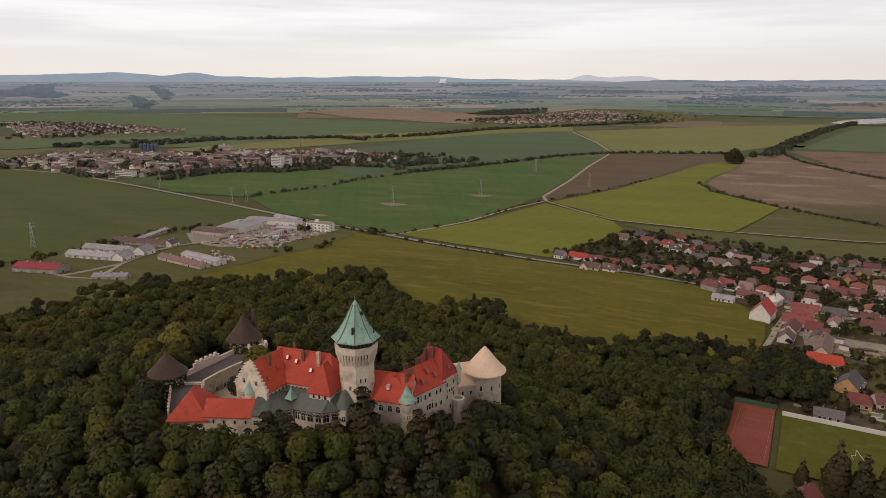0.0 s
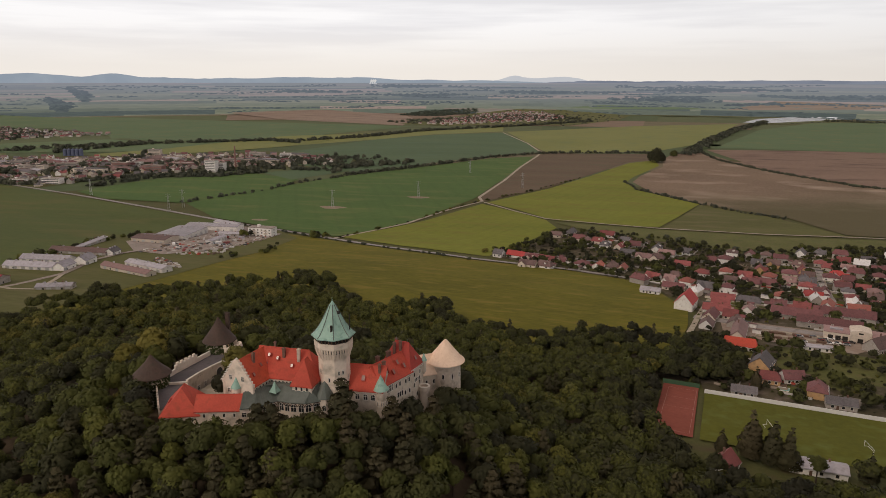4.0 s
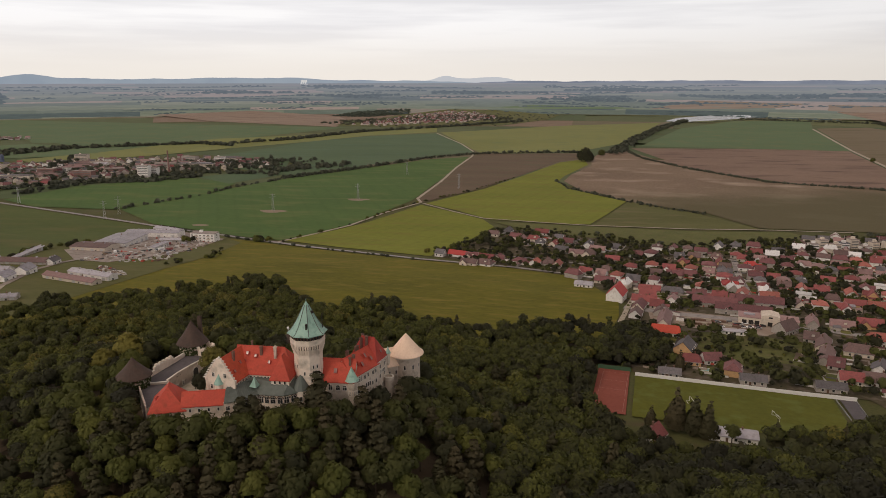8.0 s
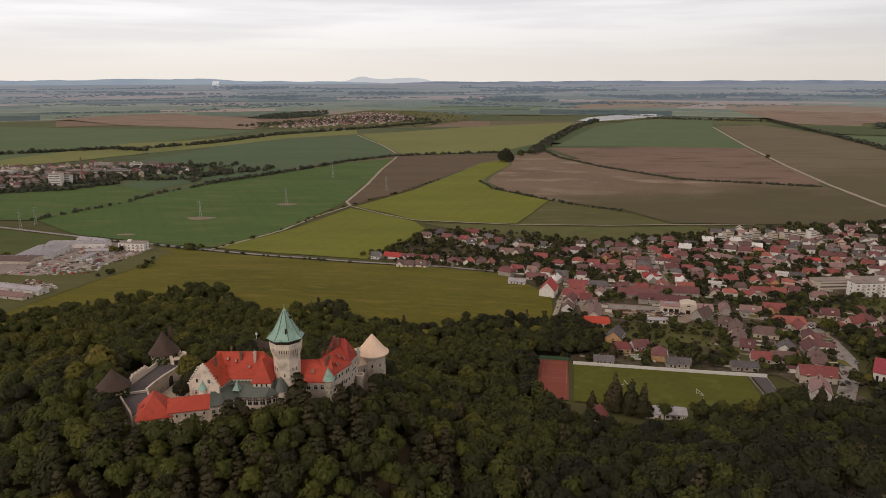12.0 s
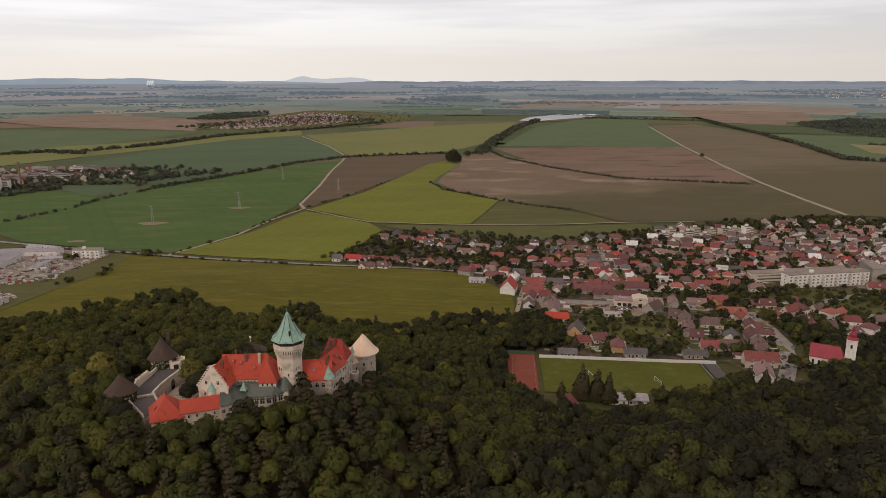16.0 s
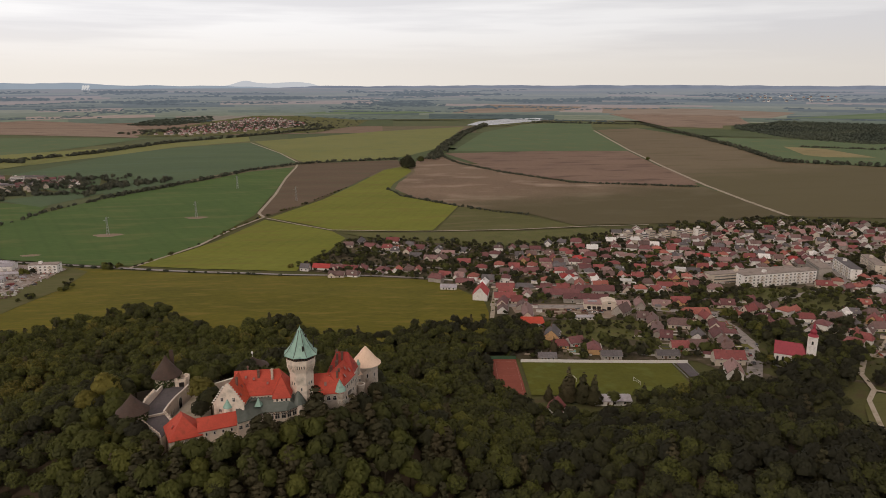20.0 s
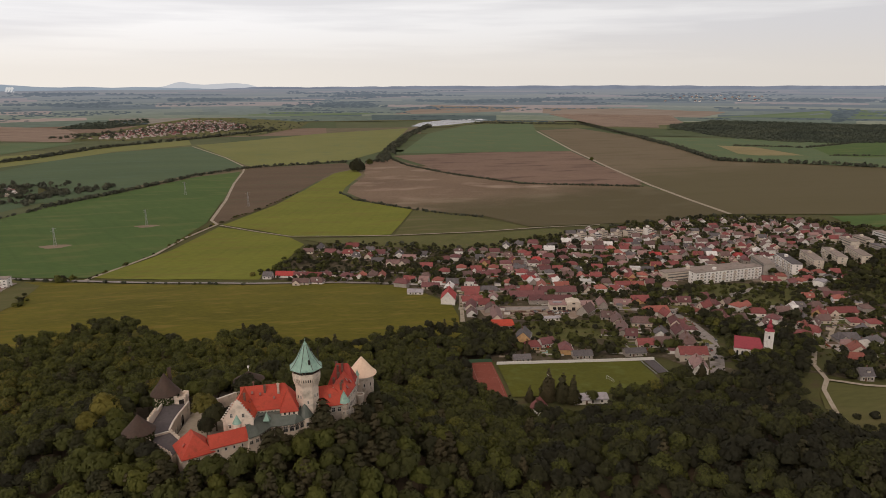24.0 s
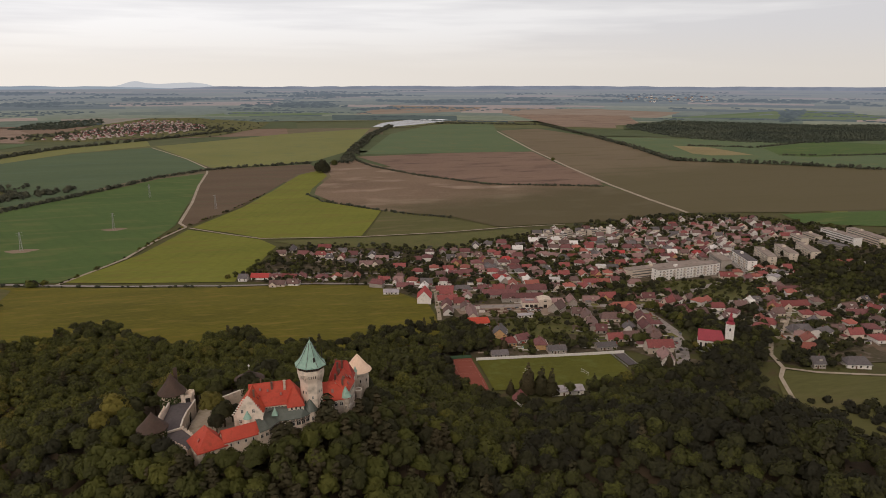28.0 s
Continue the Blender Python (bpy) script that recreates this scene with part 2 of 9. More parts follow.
# The sky's reflection is put into the water's near-white base colour.
M_WATER = mat("pond_painted_sky_reflection", (0.46, 0.47, 0.47), (0.54, 0.55, 0.55), 0.1, 0.15)
M_WATER.node_tree.nodes["Principled BSDF"].inputs["Specular IOR Level"].default_value = 0.6
M_CLAY = mat("court_clay", (0.215, 0.062, 0.044), (0.27, 0.082, 0.058), 0.6, 0.95, 0.0, (0.24, 0.075, 0.052), 0.08)
M_TURF = mat("pitch_turf", (0.084, 0.090, 0.010), (0.112, 0.116, 0.014), 0.4, 0.95, 0.0, (0.12, 0.14, 0.03), 0.03)
M_PLASTER = mat("castle_plaster", (0.68, 0.575, 0.475), (0.82, 0.71, 0.60), 0.9, 0.9, 0.03, (0.40, 0.35, 0.28), 0.09)
M_STONE = mat("grey_stone", (0.52, 0.44, 0.36), (0.64, 0.55, 0.455), 1.1, 0.9, 0.05, (0.28, 0.24, 0.19), 0.12)
M_TILE = mat("red_roof_tile", (0.42, 0.056, 0.032), (0.53, 0.076, 0.042), 2.2, 0.75, 0.05, (0.34, 0.055, 0.028), 0.16)
M_TILE_DK = mat("deep_red_roof_tile", (0.34, 0.040, 0.028), (0.43, 0.054, 0.036), 2.2, 0.75, 0.05, (0.27, 0.04, 0.026), 0.16)
M_TILE_OR = mat("orange_roof_tile", (0.47, 0.070, 0.031), (0.57, 0.092, 0.040), 2.2, 0.75, 0.05, (0.40, 0.07, 0.03), 0.16)
M_COPPER = mat("green_copper", (0.24, 0.40, 0.33), (0.32, 0.49, 0.41), 0.8, 0.6, 0.02, (0.17, 0.29, 0.24), 0.2)
M_LEAD = mat("grey_green_sheet", (0.092, 0.108, 0.094), (0.132, 0.150, 0.130), 0.8, 0.6, 0.02, (0.09, 0.11, 0.09), 0.2)
M_SHINGLE = mat("dark_brown_shingle", (0.055, 0.034, 0.026), (0.085, 0.054, 0.041), 1.5, 0.85, 0.05, (0.05, 0.04, 0.03), 0.2)
M_NEWWOOD = mat("new_wood_shingle", (0.78, 0.575, 0.43), (0.87, 0.67, 0.51), 1.5, 0.7, 0.03, (0.73, 0.53, 0.38), 0.3)
M_WINDOW = mat("window_glass", (0.020, 0.022, 0.024), (0.035, 0.036, 0.037), 0.5, 0.12)
M_PANE = mat("grey_pane", (0.10, 0.095, 0.09), (0.19, 0.18, 0.17), 0.5, 0.3, 0.0, None, 0.05, 0.4)
M_SKYPANE = mat("roof_window_glass", (0.24, 0.125, 0.105), (0.32, 0.17, 0.14), 0.5, 0.2)
# Near-black: stands in for shade in openings; also doors, wheels and flue.
M_DARK = mat("opening_shade_and_black", (0.018, 0.015, 0.012), (0.03, 0.025, 0.02), 0.5, 0.9)
M_BROWN = mat("brown_timber", (0.10, 0.055, 0.035), (0.15, 0.085, 0.055), 1.2, 0.8, 0.02)
M_TRIM = mat("pale_trim", (0.62, 0.57, 0.50), (0.72, 0.67, 0.60), 1.0, 0.85)
M_PAVE = mat("dark_paving", (0.078, 0.068, 0.074), (0.112, 0.098, 0.104), 1.2, 0.9, 0.0, (0.07, 0.07, 0.065), 0.15)
M_BRICK = mat("chimney_brick", (0.14, 0.075, 0.055), (0.20, 0.115, 0.085), 1.5, 0.9, 0.02)
M_BARK = mat("bark", (0.055, 0.042, 0.030), (0.09, 0.07, 0.05), 2.0, 0.95)
M_WALL = [mat("house_wall_" + k, a, b, 0.8, 0.9, 0.0, c, 0.15, 0.12) for k, a, b, c in (
    ("white", (0.72, 0.69, 0.66), (0.82, 0.80, 0.77), (0.55, 0.51, 0.47)),
    ("cream", (0.56, 0.49, 0.41), (0.66, 0.58, 0.49), (0.46, 0.40, 0.33)),
    ("grey", (0.33, 0.30, 0.27), (0.42, 0.38, 0.34), (0.28, 0.25, 0.22)),
    ("ochre", (0.50, 0.31, 0.15), (0.58, 0.38, 0.19), (0.4, 0.26, 0.14)))]
M_ROOF = [mat("house_roof_" + k, a, b, 1.6, 0.8, 0.04, c, 0.2, 0.22) for k, a, b, c in (
    ("red", (0.205, 0.058, 0.056), (0.280, 0.082, 0.078), (0.16, 0.055, 0.052)),
    ("orange", (0.285, 0.092, 0.070), (0.370, 0.126, 0.098), (0.22, 0.085, 0.07)),
    ("maroon", (0.138, 0.056, 0.058), (0.195, 0.080, 0.082), (0.10, 0.05, 0.05)),
    ("brown", (0.125, 0.078, 0.072), (0.180, 0.114, 0.106), (0.10, 0.07, 0.06)),
    ("grey", (0.100, 0.090, 0.096), (0.155, 0.142, 0.148), (0.09, 0.085, 0.085)),
    ("pale", (0.245, 0.148, 0.140), (0.320, 0.200, 0.190), (0.20, 0.14, 0.125)),
    ("vivid", (0.350, 0.046, 0.044), (0.430, 0.060, 0.056), (0.33, 0.05, 0.04)),
    ("white", (0.60, 0.59, 0.58), (0.70, 0.69, 0.68), (0.48, 0.46, 0.45)))]
M_MAROON = mat("maroon_sheet_roof", (0.27, 0.026, 0.045), (0.34, 0.036, 0.058), 1.0, 0.6, 0.0, (0.22, 0.025, 0.04), 0.2)
M_METAL = mat("pale_sheet_roof", (0.29, 0.275, 0.305), (0.40, 0.38, 0.415), 0.6, 0.6, 0.0, (0.22, 0.20, 0.19), 0.1, 0.22)
M_WHITE = mat("white_paint", (0.72, 0.71, 0.69), (0.80, 0.79, 0.77), 1.0, 0.7)
M_STEEL = mat("galvanised_steel", (0.42, 0.42, 0.42), (0.52, 0.52, 0.52), 1.0, 0.5, metal=0.6)
M_LEAF = leaf_mat("broad_leaves", [(0.0, (0.036, 0.036, 0.022)), (0.2, (0.049, 0.050, 0.023)), (0.45, (0.079, 0.086, 0.024)), (0.7, (0.102, 0.112, 0.026)), (0.85, (0.132, 0.134, 0.028)), (1.0, (0.168, 0.144, 0.035))])
M_LEAF_Y = leaf_mat("yellow_green_leaves", [(0.0, (0.175, 0.158, 0.034)), (1.0, (0.205, 0.180, 0.040))])
# Leaves of the far wood: bluish copy with haze put into the colour.
M_FARWOOD = leaf_mat("far_wood_leaves_painted_haze", [(0.0, (0.072, 0.092, 0.072)), (0.6, (0.096, 0.116, 0.086)), (1.0, (0.124, 0.140, 0.100))])
M_NEEDLE = leaf_mat("needles", [(0.0, (0.064, 0.061, 0.032)), (0.5, (0.080, 0.074, 0.037)), (0.8, (0.098, 0.082, 0.044)), (1.0, (0.088, 0.086, 0.039))])
# Paler, duller copies of wheat and crop: distance haze put into the colour.
M_FARWHEAT = mat("far_wheat_painted_haze", (0.088, 0.138, 0.064), (0.115, 0.162, 0.078), 0.2, 0.95, 0.04, (0.135, 0.155, 0.07), 0.005)
M_FARCROP = mat("far_crop_painted_haze", (0.168, 0.184, 0.058), (0.205, 0.212, 0.072), 0.2, 0.95, 0.04, (0.15, 0.18, 0.07), 0.005)
M_ROUGH = mat("rough_garden_grass", (0.086, 0.096, 0.030), (0.130, 0.132, 0.044), 0.5, 0.95, 0.05, (0.130, 0.112, 0.052), 0.05)
M_STRAW = mat("straw_stubble", (0.230, 0.195, 0.095), (0.290, 0.245, 0.125), 0.2, 0.95, 0.04, (0.19, 0.18, 0.09), 0.006)
M_OLIVE = mat("olive_weeds", (0.084, 0.088, 0.028), (0.116, 0.116, 0.040), 0.3, 0.95, 0.05, (0.140, 0.122, 0.056), 0.010, stretch=(0.4, 1.6, 1), angle=15)


def weedy(m, s0, s1, colour):
    """Weeds spread over a bare field from its southern end; s is a line across the field."""
    n, l = m.node_tree.nodes, m.node_tree.links
    b = n["Principled BSDF"]
    src = b.inputs["Base Color"].links[0].from_socket
    g = n.new("ShaderNodeNewGeometry")
    dot = n.new("ShaderNodeVectorMath")
    dot.operation = "DOT_PRODUCT"
    dot.inputs[1].default_value = (-0.28, 1.0, 0.0)
    l.new(g.outputs["Position"], dot.inputs[0])
    nz = n.new("ShaderNodeTexNoise")
    nz.inputs["Scale"].default_value, nz.inputs["Detail"].default_value = 0.012, 6
    l.new(g.outputs["Position"], nz.inputs["Vector"])
    ma = n.new("ShaderNodeMath")
    ma.operation = "MULTIPLY_ADD"
    ma.inputs[1].default_value = 190
    l.new(nz.outputs["Fac"], ma.inputs[0])
    l.new(dot.outputs["Value"], ma.inputs[2])
    mr = n.new("ShaderNodeMapRange")
    mr.inputs["From Min"].default_value, mr.inputs["From Max"].default_value = s0 + 95, s1 + 95
    mr.inputs["To Max"].default_value = 0.85
    l.new(ma.outputs[0], mr.inputs["Value"])
    mx = n.new("ShaderNodeMix")
    mx.data_type = "RGBA"
    mx.inputs["B"].default_value = rgba(colour)
    l.new(mr.outputs["Result"], mx.inputs["Factor"])
    l.new(src, mx.inputs["A"])
    l.new(mx.outputs["Result"], b.inputs["Base Color"])


weedy(M_SOIL, 850, 690, (0.088, 0.080, 0.036))
weedy(M_STUBBLE, 980, 780, (0.108, 0.096, 0.046))
# Glow of the ridge added at the horizon, haze painted in.
M_HILL4 = glow_mat("horizon_lift", (0.185, 0.205, 0.258), (0.225, 0.245, 0.300), 0.004, 0.02)
# Leaves of far hedges and trees: greyed copy, haze painted in.
M_FARLEAF = leaf_mat("far_leaves_painted_haze", [(0.0, (0.078, 0.088, 0.064)), (0.6, (0.096, 0.104, 0.074)), (1.0, (0.122, 0.126, 0.084))])
# Far village walls: dulled plaster colour carries the distance haze.
M_FARWALL = mat("far_plaster_painted_haze", (0.46, 0.41, 0.38), (0.58, 0.52, 0.48), 0.05, 0.9)
M_IVY = leaf_mat("ivy", [(0.0, (0.030, 0.044, 0.014)), (1.0, (0.050, 0.066, 0.020))])
# Far hills, towers and steam glow; haze is put into their colours.
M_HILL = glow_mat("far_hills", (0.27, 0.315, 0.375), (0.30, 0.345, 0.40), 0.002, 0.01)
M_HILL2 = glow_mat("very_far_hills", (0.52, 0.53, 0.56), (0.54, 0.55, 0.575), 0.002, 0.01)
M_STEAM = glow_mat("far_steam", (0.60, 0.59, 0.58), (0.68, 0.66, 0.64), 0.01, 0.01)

# ---- ground form ----
HUB = (25.0, -210.0)


def plain_z(x, y):
    s = np.asarray(y, float) + 0.3 * np.clip(x, -100, None)
    return np.interp(s, (0, 150, 200, 330, 430, 500, 5000), (24, 20, 15.5, 10, 2.5, 0, 0))


def bump_z(x, y, cx, cy, h, west, east, south, north, p):
    dx, dy = x - cx, y - cy
    q = (dx / np.where(dx < 0, west, east)) ** 2 + (dy / np.where(dy < 0, south, north)) ** 2
    return h * np.exp(-(q ** p))


def gz(x, y):
    """Height of the ground; far off it is bent up to the camera's horizon."""
    x, y = np.asarray(x, float), np.asarray(y, float)
    z = plain_z(x, y)
    z = z + bump_z(x, y, -25, 10, 41, 130, 75, 100, 90, 1.5)
    z = z + bump_z(x, y, 172, -75, 36, 69, 62, 120, 92, 1.4)
    z = z + bump_z(x, y, 75, -10, 11, 60, 60, 60, 60, 1.0)
    z = z + bump_z(x, y, 305, 110, 5, 50, 50, 50, 50, 1.0)
    d = np.hypot(x - HUB[0], y - HUB[1])
    slope = np.interp(d, (3500, 4950), (-177 / 3500, -0.0075))
    return np.where(d > 3500, 177 + slope * d, z)


def gz1(x, y):
    return float(gz(x, y))


# ---- mesh helpers ----
def mesh_ob(name, bm, material, smooth=False):
    me = bpy.data.meshes.new(name)
    bmesh.ops.recalc_face_normals(bm, faces=bm.faces)
    bm.to_mesh(me)
    bm.free()
    me.materials.append(material)
    if smooth:
        me.shade_smooth()
    return new(name, me)


def part(name, bm, material, parent, label="", smooth=False):
    ob = mesh_ob(name, bm, material, smooth)
    ob.parent = parent
    return tagged(ob, label)


def thing(name, label, category, group="", loc=(0, 0, 0), rz=0.0, kind=""):
    ob = new(name)
    ob.matrix_world = pose(loc[0], loc[1], loc[2], 0, 0, rz)
    return tagged(ob, label, category, group, kind)


def add_poly(bm, pts, faces):
    vs = [bm.verts.new(p) for p in pts]
    for f in faces:
        bm.faces.new([vs[i] for i in f])
    return vs


def box(bm, x0, x1, y0, y1, z0, z1):
    return add_poly(bm, [(x0, y0, z0), (x1, y0, z0), (x1, y1, z0), (x0, y1, z0), (x0, y0, z1), (x1, y0, z1), (x1, y1, z1), (x0, y1, z1)],
                    [(0, 3, 2, 1), (4, 5, 6, 7), (0, 1, 5, 4), (1, 2, 6, 5), (2, 3, 7, 6), (3, 0, 4, 7)])


def bx(*a):
    bm = bmesh.new()
    box(bm, *a)
    return bm


def prism(bm, pts, z0, z1):
    n = len(pts)
    vs = [bm.verts.new((p[0], p[1], z0)) for p in pts] + [bm.verts.new((p[0], p[1], z1)) for p in pts]
    bm.faces.new(vs[:n][::-1])
    bm.faces.new(vs[n:])
    for i in range(n):
        j = (i + 1) % n
        bm.faces.new((vs[i], vs[j], vs[n + j], vs[n + i]))


def prism_bm(pts, z0, z1):
    bm = bmesh.new()
    prism(bm, pts, z0, z1)
    return bm


def lathe(profile, n=24, cx=0.0, cy=0.0, turn=0.0, close=False):
    """profile: (radius, z) from the bottom up."""
    bm = bmesh.new()
    rings = []
    for r, z in profile:
        if r < 1e-4:
            rings.append([bm.verts.new((cx, cy, z))])
        else:
            rings.append([bm.verts.new((cx + r * math.cos(turn + 2 * math.pi * i / n), cy + r * math.sin(turn + 2 * math.pi * i / n), z)) for i in range(n)])
    for a, b in zip(rings, rings[1:]):
        for i in range(n):
            j = (i + 1) % n
            if len(a) == 1 and len(b) > 1:
                bm.faces.new((a[0], b[i], b[j]))
            elif len(b) == 1 and len(a) > 1:
                bm.faces.new((a[i], a[j], b[0]))
            elif len(a) > 1:
                bm.faces.new((a[i], a[j], b[j], b[i]))
    if close and len(rings[0]) > 1:
        bm.faces.new(rings[0][::-1])
    return bm


def slab_roof(bm, quads, thick=0.3):
    """Roof planes with thickness: each a list of 3 or 4 corners."""
    for q in quads:
        n = len(q)
        top = [bm.verts.new(p) for p in q]
        low = [bm.verts.new((p[0], p[1], p[2] - thick)) for p in q]
        bm.faces.new(top)
        bm.faces.new(low[::-1])
        for i in range(n):
            j = (i + 1) % n
            bm.faces.new((top[i], top[j], low[j], low[i]))


def roof_quads(w, d, z0, z1, over=0.5, hip=0.0, hip2=None):
    """Ridge along x. hip: how far each ridge end lies inside the eave."""
    hip2 = hip if hip2 is None else hip2
    x, y = w / 2 + over, d / 2 + over
    drop = (z1 - z0) * over / (d / 2)
    e = z0 - drop
    a, b, c, f = (-x, -y, e), (x, -y, e), (x, y, e), (-x, y, e)
    r0, r1 = (-x + hip, 0, z1), (x - hip2, 0, z1)
    q = [[a, b, r1, r0], [c, f, r0, r1]]
    if hip:
        q.append([f, a, r0])
    if hip2:
        q.append([b, c, r1])
    return q


def from_numpy(name, verts, faces, material, tint=None, normals=None):
    """One mesh from arrays; faces all of one length."""
    me = bpy.data.meshes.new(name)
    k = faces.shape[1]
    me.vertices.add(len(verts))
    me.vertices.foreach_set("co", np.ascontiguousarray(verts, dtype=np.float32).ravel())
    me.loops.add(faces.size)
    me.loops.foreach_set("vertex_index", np.ascontiguousarray(faces, dtype=np.int32).ravel())
    me.polygons.add(len(faces))
    me.polygons.foreach_set("loop_start", np.arange(0, faces.size, k, dtype=np.int32))
    me.update(calc_edges=True)
    if tint is not None:
        at = me.attributes.new("tint", "FLOAT", "FACE")
        at.data.foreach_set("value", np.ascontiguousarray(tint, dtype=np.float32))
    if normals is not None:  # soft, rounded foliage
        me.shade_smooth()
        me.normals_split_custom_set_from_vertices(normals)
    me.materials.append(material)
    return me


# outline of the wood on the hill, in plan
WOOD = [(-335, -130), (-335, 60), (-268, 106), (-256, 160), (-240, 188), (-222, 214), (-178, 250), (-135, 278), (-112, 276), (-100, 250), (-82, 232), (-60, 213), (-48, 213), (-40, 229), (-18, 231), (-6, 209), (12, 196), (34, 191), (72, 213), (102, 213), (126, 201), (136, 184), (122, 166), (99, 164), (93, 130), (96, 98), (101, 72), (113, 54), (136, 51), (172, 57), (206, 76), (236, 88), (258, 66), (268, 34), (288, 0), (312, -45), (345, -130)]
WOOD_BOX = (-335, 345, -130, 282)


GLADE = [(240, 74), (248, 52), (254, 30), (259, 0), (263, -45), (268, -132), (350, -132), (330, 0), (280, 92)]


def in_poly(x, y, poly):
    c = False
    for (x0, y0), (x1, y1) in zip(poly, poly[1:] + poly[:1]):
        if (y0 > y) != (y1 > y) and x < (x1 - x0) * (y - y0) / (y1 - y0) + x0:
            c = not c
    return c


# ---- ground sheet ----
def build_ground():
    radii = [0.0] + [6.0 * i for i in range(1, 110)] + [654 * 1.06 ** i for i in range(1, 29)] + [3500, 3800, 4100, 4400, 4700, 4950, 5050]
    n = 300
    ang = np.arange(n) * 2 * math.pi / n
    vx = np.concatenate([[40.0]] + [40 + (r if r < 3400 else r) * np.cos(ang) for r in radii[1:]])
    vy = np.concatenate([[20.0]] + [20 + r * np.sin(ang) for r in radii[1:]])
    far = np.concatenate([[0.0]] + [np.full(n, r) for r in radii[1:]])
    vz = gz(vx, vy) - np.where(far > 3300, 3.0, 0.0)
    quads = []
    for k in range(1, len(radii) - 1):
        a, b = 1 + (k - 1) * n, 1 + k * n
        i = np.arange(n)
        j = (i + 1) % n
        quads.append(np.stack([a + i, b + i, b + j, a + j], 1))
    i = np.arange(n)
    cap = np.stack([np.zeros(n, int), 1 + i, 1 + (i + 1) % n, np.zeros(n, int)], 1)
    me = bpy.data.meshes.new("ground")
    faces = [tuple(map(int, f)) for q in quads for f in q] + [(0, int(f[1]), int(f[2])) for f in cap]
    me.from_pydata(list(zip(vx.tolist(), vy.tolist(), vz.tolist())), [], faces)
    me.materials.append(M_GROUND)
    me.materials.append(M_FLOOR)
    for p in me.polygons:
        c = p.center
        if WOOD_BOX[0] < c.x < WOOD_BOX[1] and WOOD_BOX[2] < c.y < WOOD_BOX[3] and in_poly(c.x, c.y, WOOD) and not in_poly(c.x, c.y, GLADE):
            p.material_index = 1
    me.shade_smooth()
    return tagged(new("ground", me), "gently sloping grassland reaching to the horizon", "ground", kind="structure")


ground = build_ground()


def cell_mat(name, stops, haze, d0, d1, top, glow, single=False):
    """Patchwork of fields: each cell its own tone; glow adds painted haze with distance."""
    m = bpy.data.materials.new(name)
    m.use_nodes = True
    n, l = m.node_tree.nodes, m.node_tree.links
    g = n.new("ShaderNodeNewGeometry")
    rp = n.new("ShaderNodeValToRGB")
    rp.color_ramp.interpolation = "CONSTANT"
    els = rp.color_ramp.elements
    els[0].position, els[0].color = 0.0, rgba(stops[0][1])
    els[1].position, els[1].color = stops[-1][0], rgba(stops[-1][1])
    for p, c in stops[1:-1]:
        els.new(p).color = rgba(c)
    if single:
        l.new(n.new("ShaderNodeObjectInfo").outputs["Random"], rp.inputs["Fac"])
    else:
        l.new(g.outputs["Random Per Island"], rp.inputs["Fac"])
    nz = n.new("ShaderNodeTexNoise")
    nz.inputs["Scale"].default_value, nz.inputs["Detail"].default_value = 0.02, 6
    l.new(g.outputs["Position"], nz.inputs["Vector"])
    nr = n.new("ShaderNodeMapRange")
    nr.inputs["To Min"].default_value, nr.inputs["To Max"].default_value = 0.72, 1.28
    l.new(nz.outputs["Fac"], nr.inputs["Value"])
    hs = n.new("ShaderNodeHueSaturation")
    l.new(nr.outputs["Result"], hs.inputs["Value"])
    l.new(rp.outputs["Color"], hs.inputs["Color"])
    col = hs.outputs["Color"]
    if not glow:
        b = n["Principled BSDF"]
        b.inputs["Roughness"].default_value = 0.95
        b.inputs["Specular IOR Level"].default_value = 0.15
        l.new(col, b.inputs["Base Color"])
        return m
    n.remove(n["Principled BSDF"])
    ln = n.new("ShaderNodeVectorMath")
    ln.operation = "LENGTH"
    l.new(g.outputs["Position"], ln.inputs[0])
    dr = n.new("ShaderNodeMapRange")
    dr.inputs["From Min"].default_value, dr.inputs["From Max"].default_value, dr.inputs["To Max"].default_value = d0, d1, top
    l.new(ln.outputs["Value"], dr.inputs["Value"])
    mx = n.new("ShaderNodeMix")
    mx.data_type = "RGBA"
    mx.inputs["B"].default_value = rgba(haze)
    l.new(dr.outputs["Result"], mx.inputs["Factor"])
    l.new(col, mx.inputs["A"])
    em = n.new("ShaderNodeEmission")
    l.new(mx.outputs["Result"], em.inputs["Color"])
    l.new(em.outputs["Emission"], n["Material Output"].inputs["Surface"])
    return m


# Far fields and woods glow; haze is painted in, bluer with distance.
M_FARCELLS = cell_mat("far_fields_painted_haze", [(0.0, (0.120, 0.134, 0.106)), (0.16, (0.160, 0.170, 0.126)), (0.36, (0.198, 0.196, 0.142)), (0.52, (0.136, 0.150, 0.120)), (0.66, (0.285, 0.214, 0.178)), (0.78, (0.205, 0.172, 0.140)), (0.86, (0.084, 0.100, 0.094))], (0.262, 0.278, 0.330), 3450, 4900, 0.84, True, True)
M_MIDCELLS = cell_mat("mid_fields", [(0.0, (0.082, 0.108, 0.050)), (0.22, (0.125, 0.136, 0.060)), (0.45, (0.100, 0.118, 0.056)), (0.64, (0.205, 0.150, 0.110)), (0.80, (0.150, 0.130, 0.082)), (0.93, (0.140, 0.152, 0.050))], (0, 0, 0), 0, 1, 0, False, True)
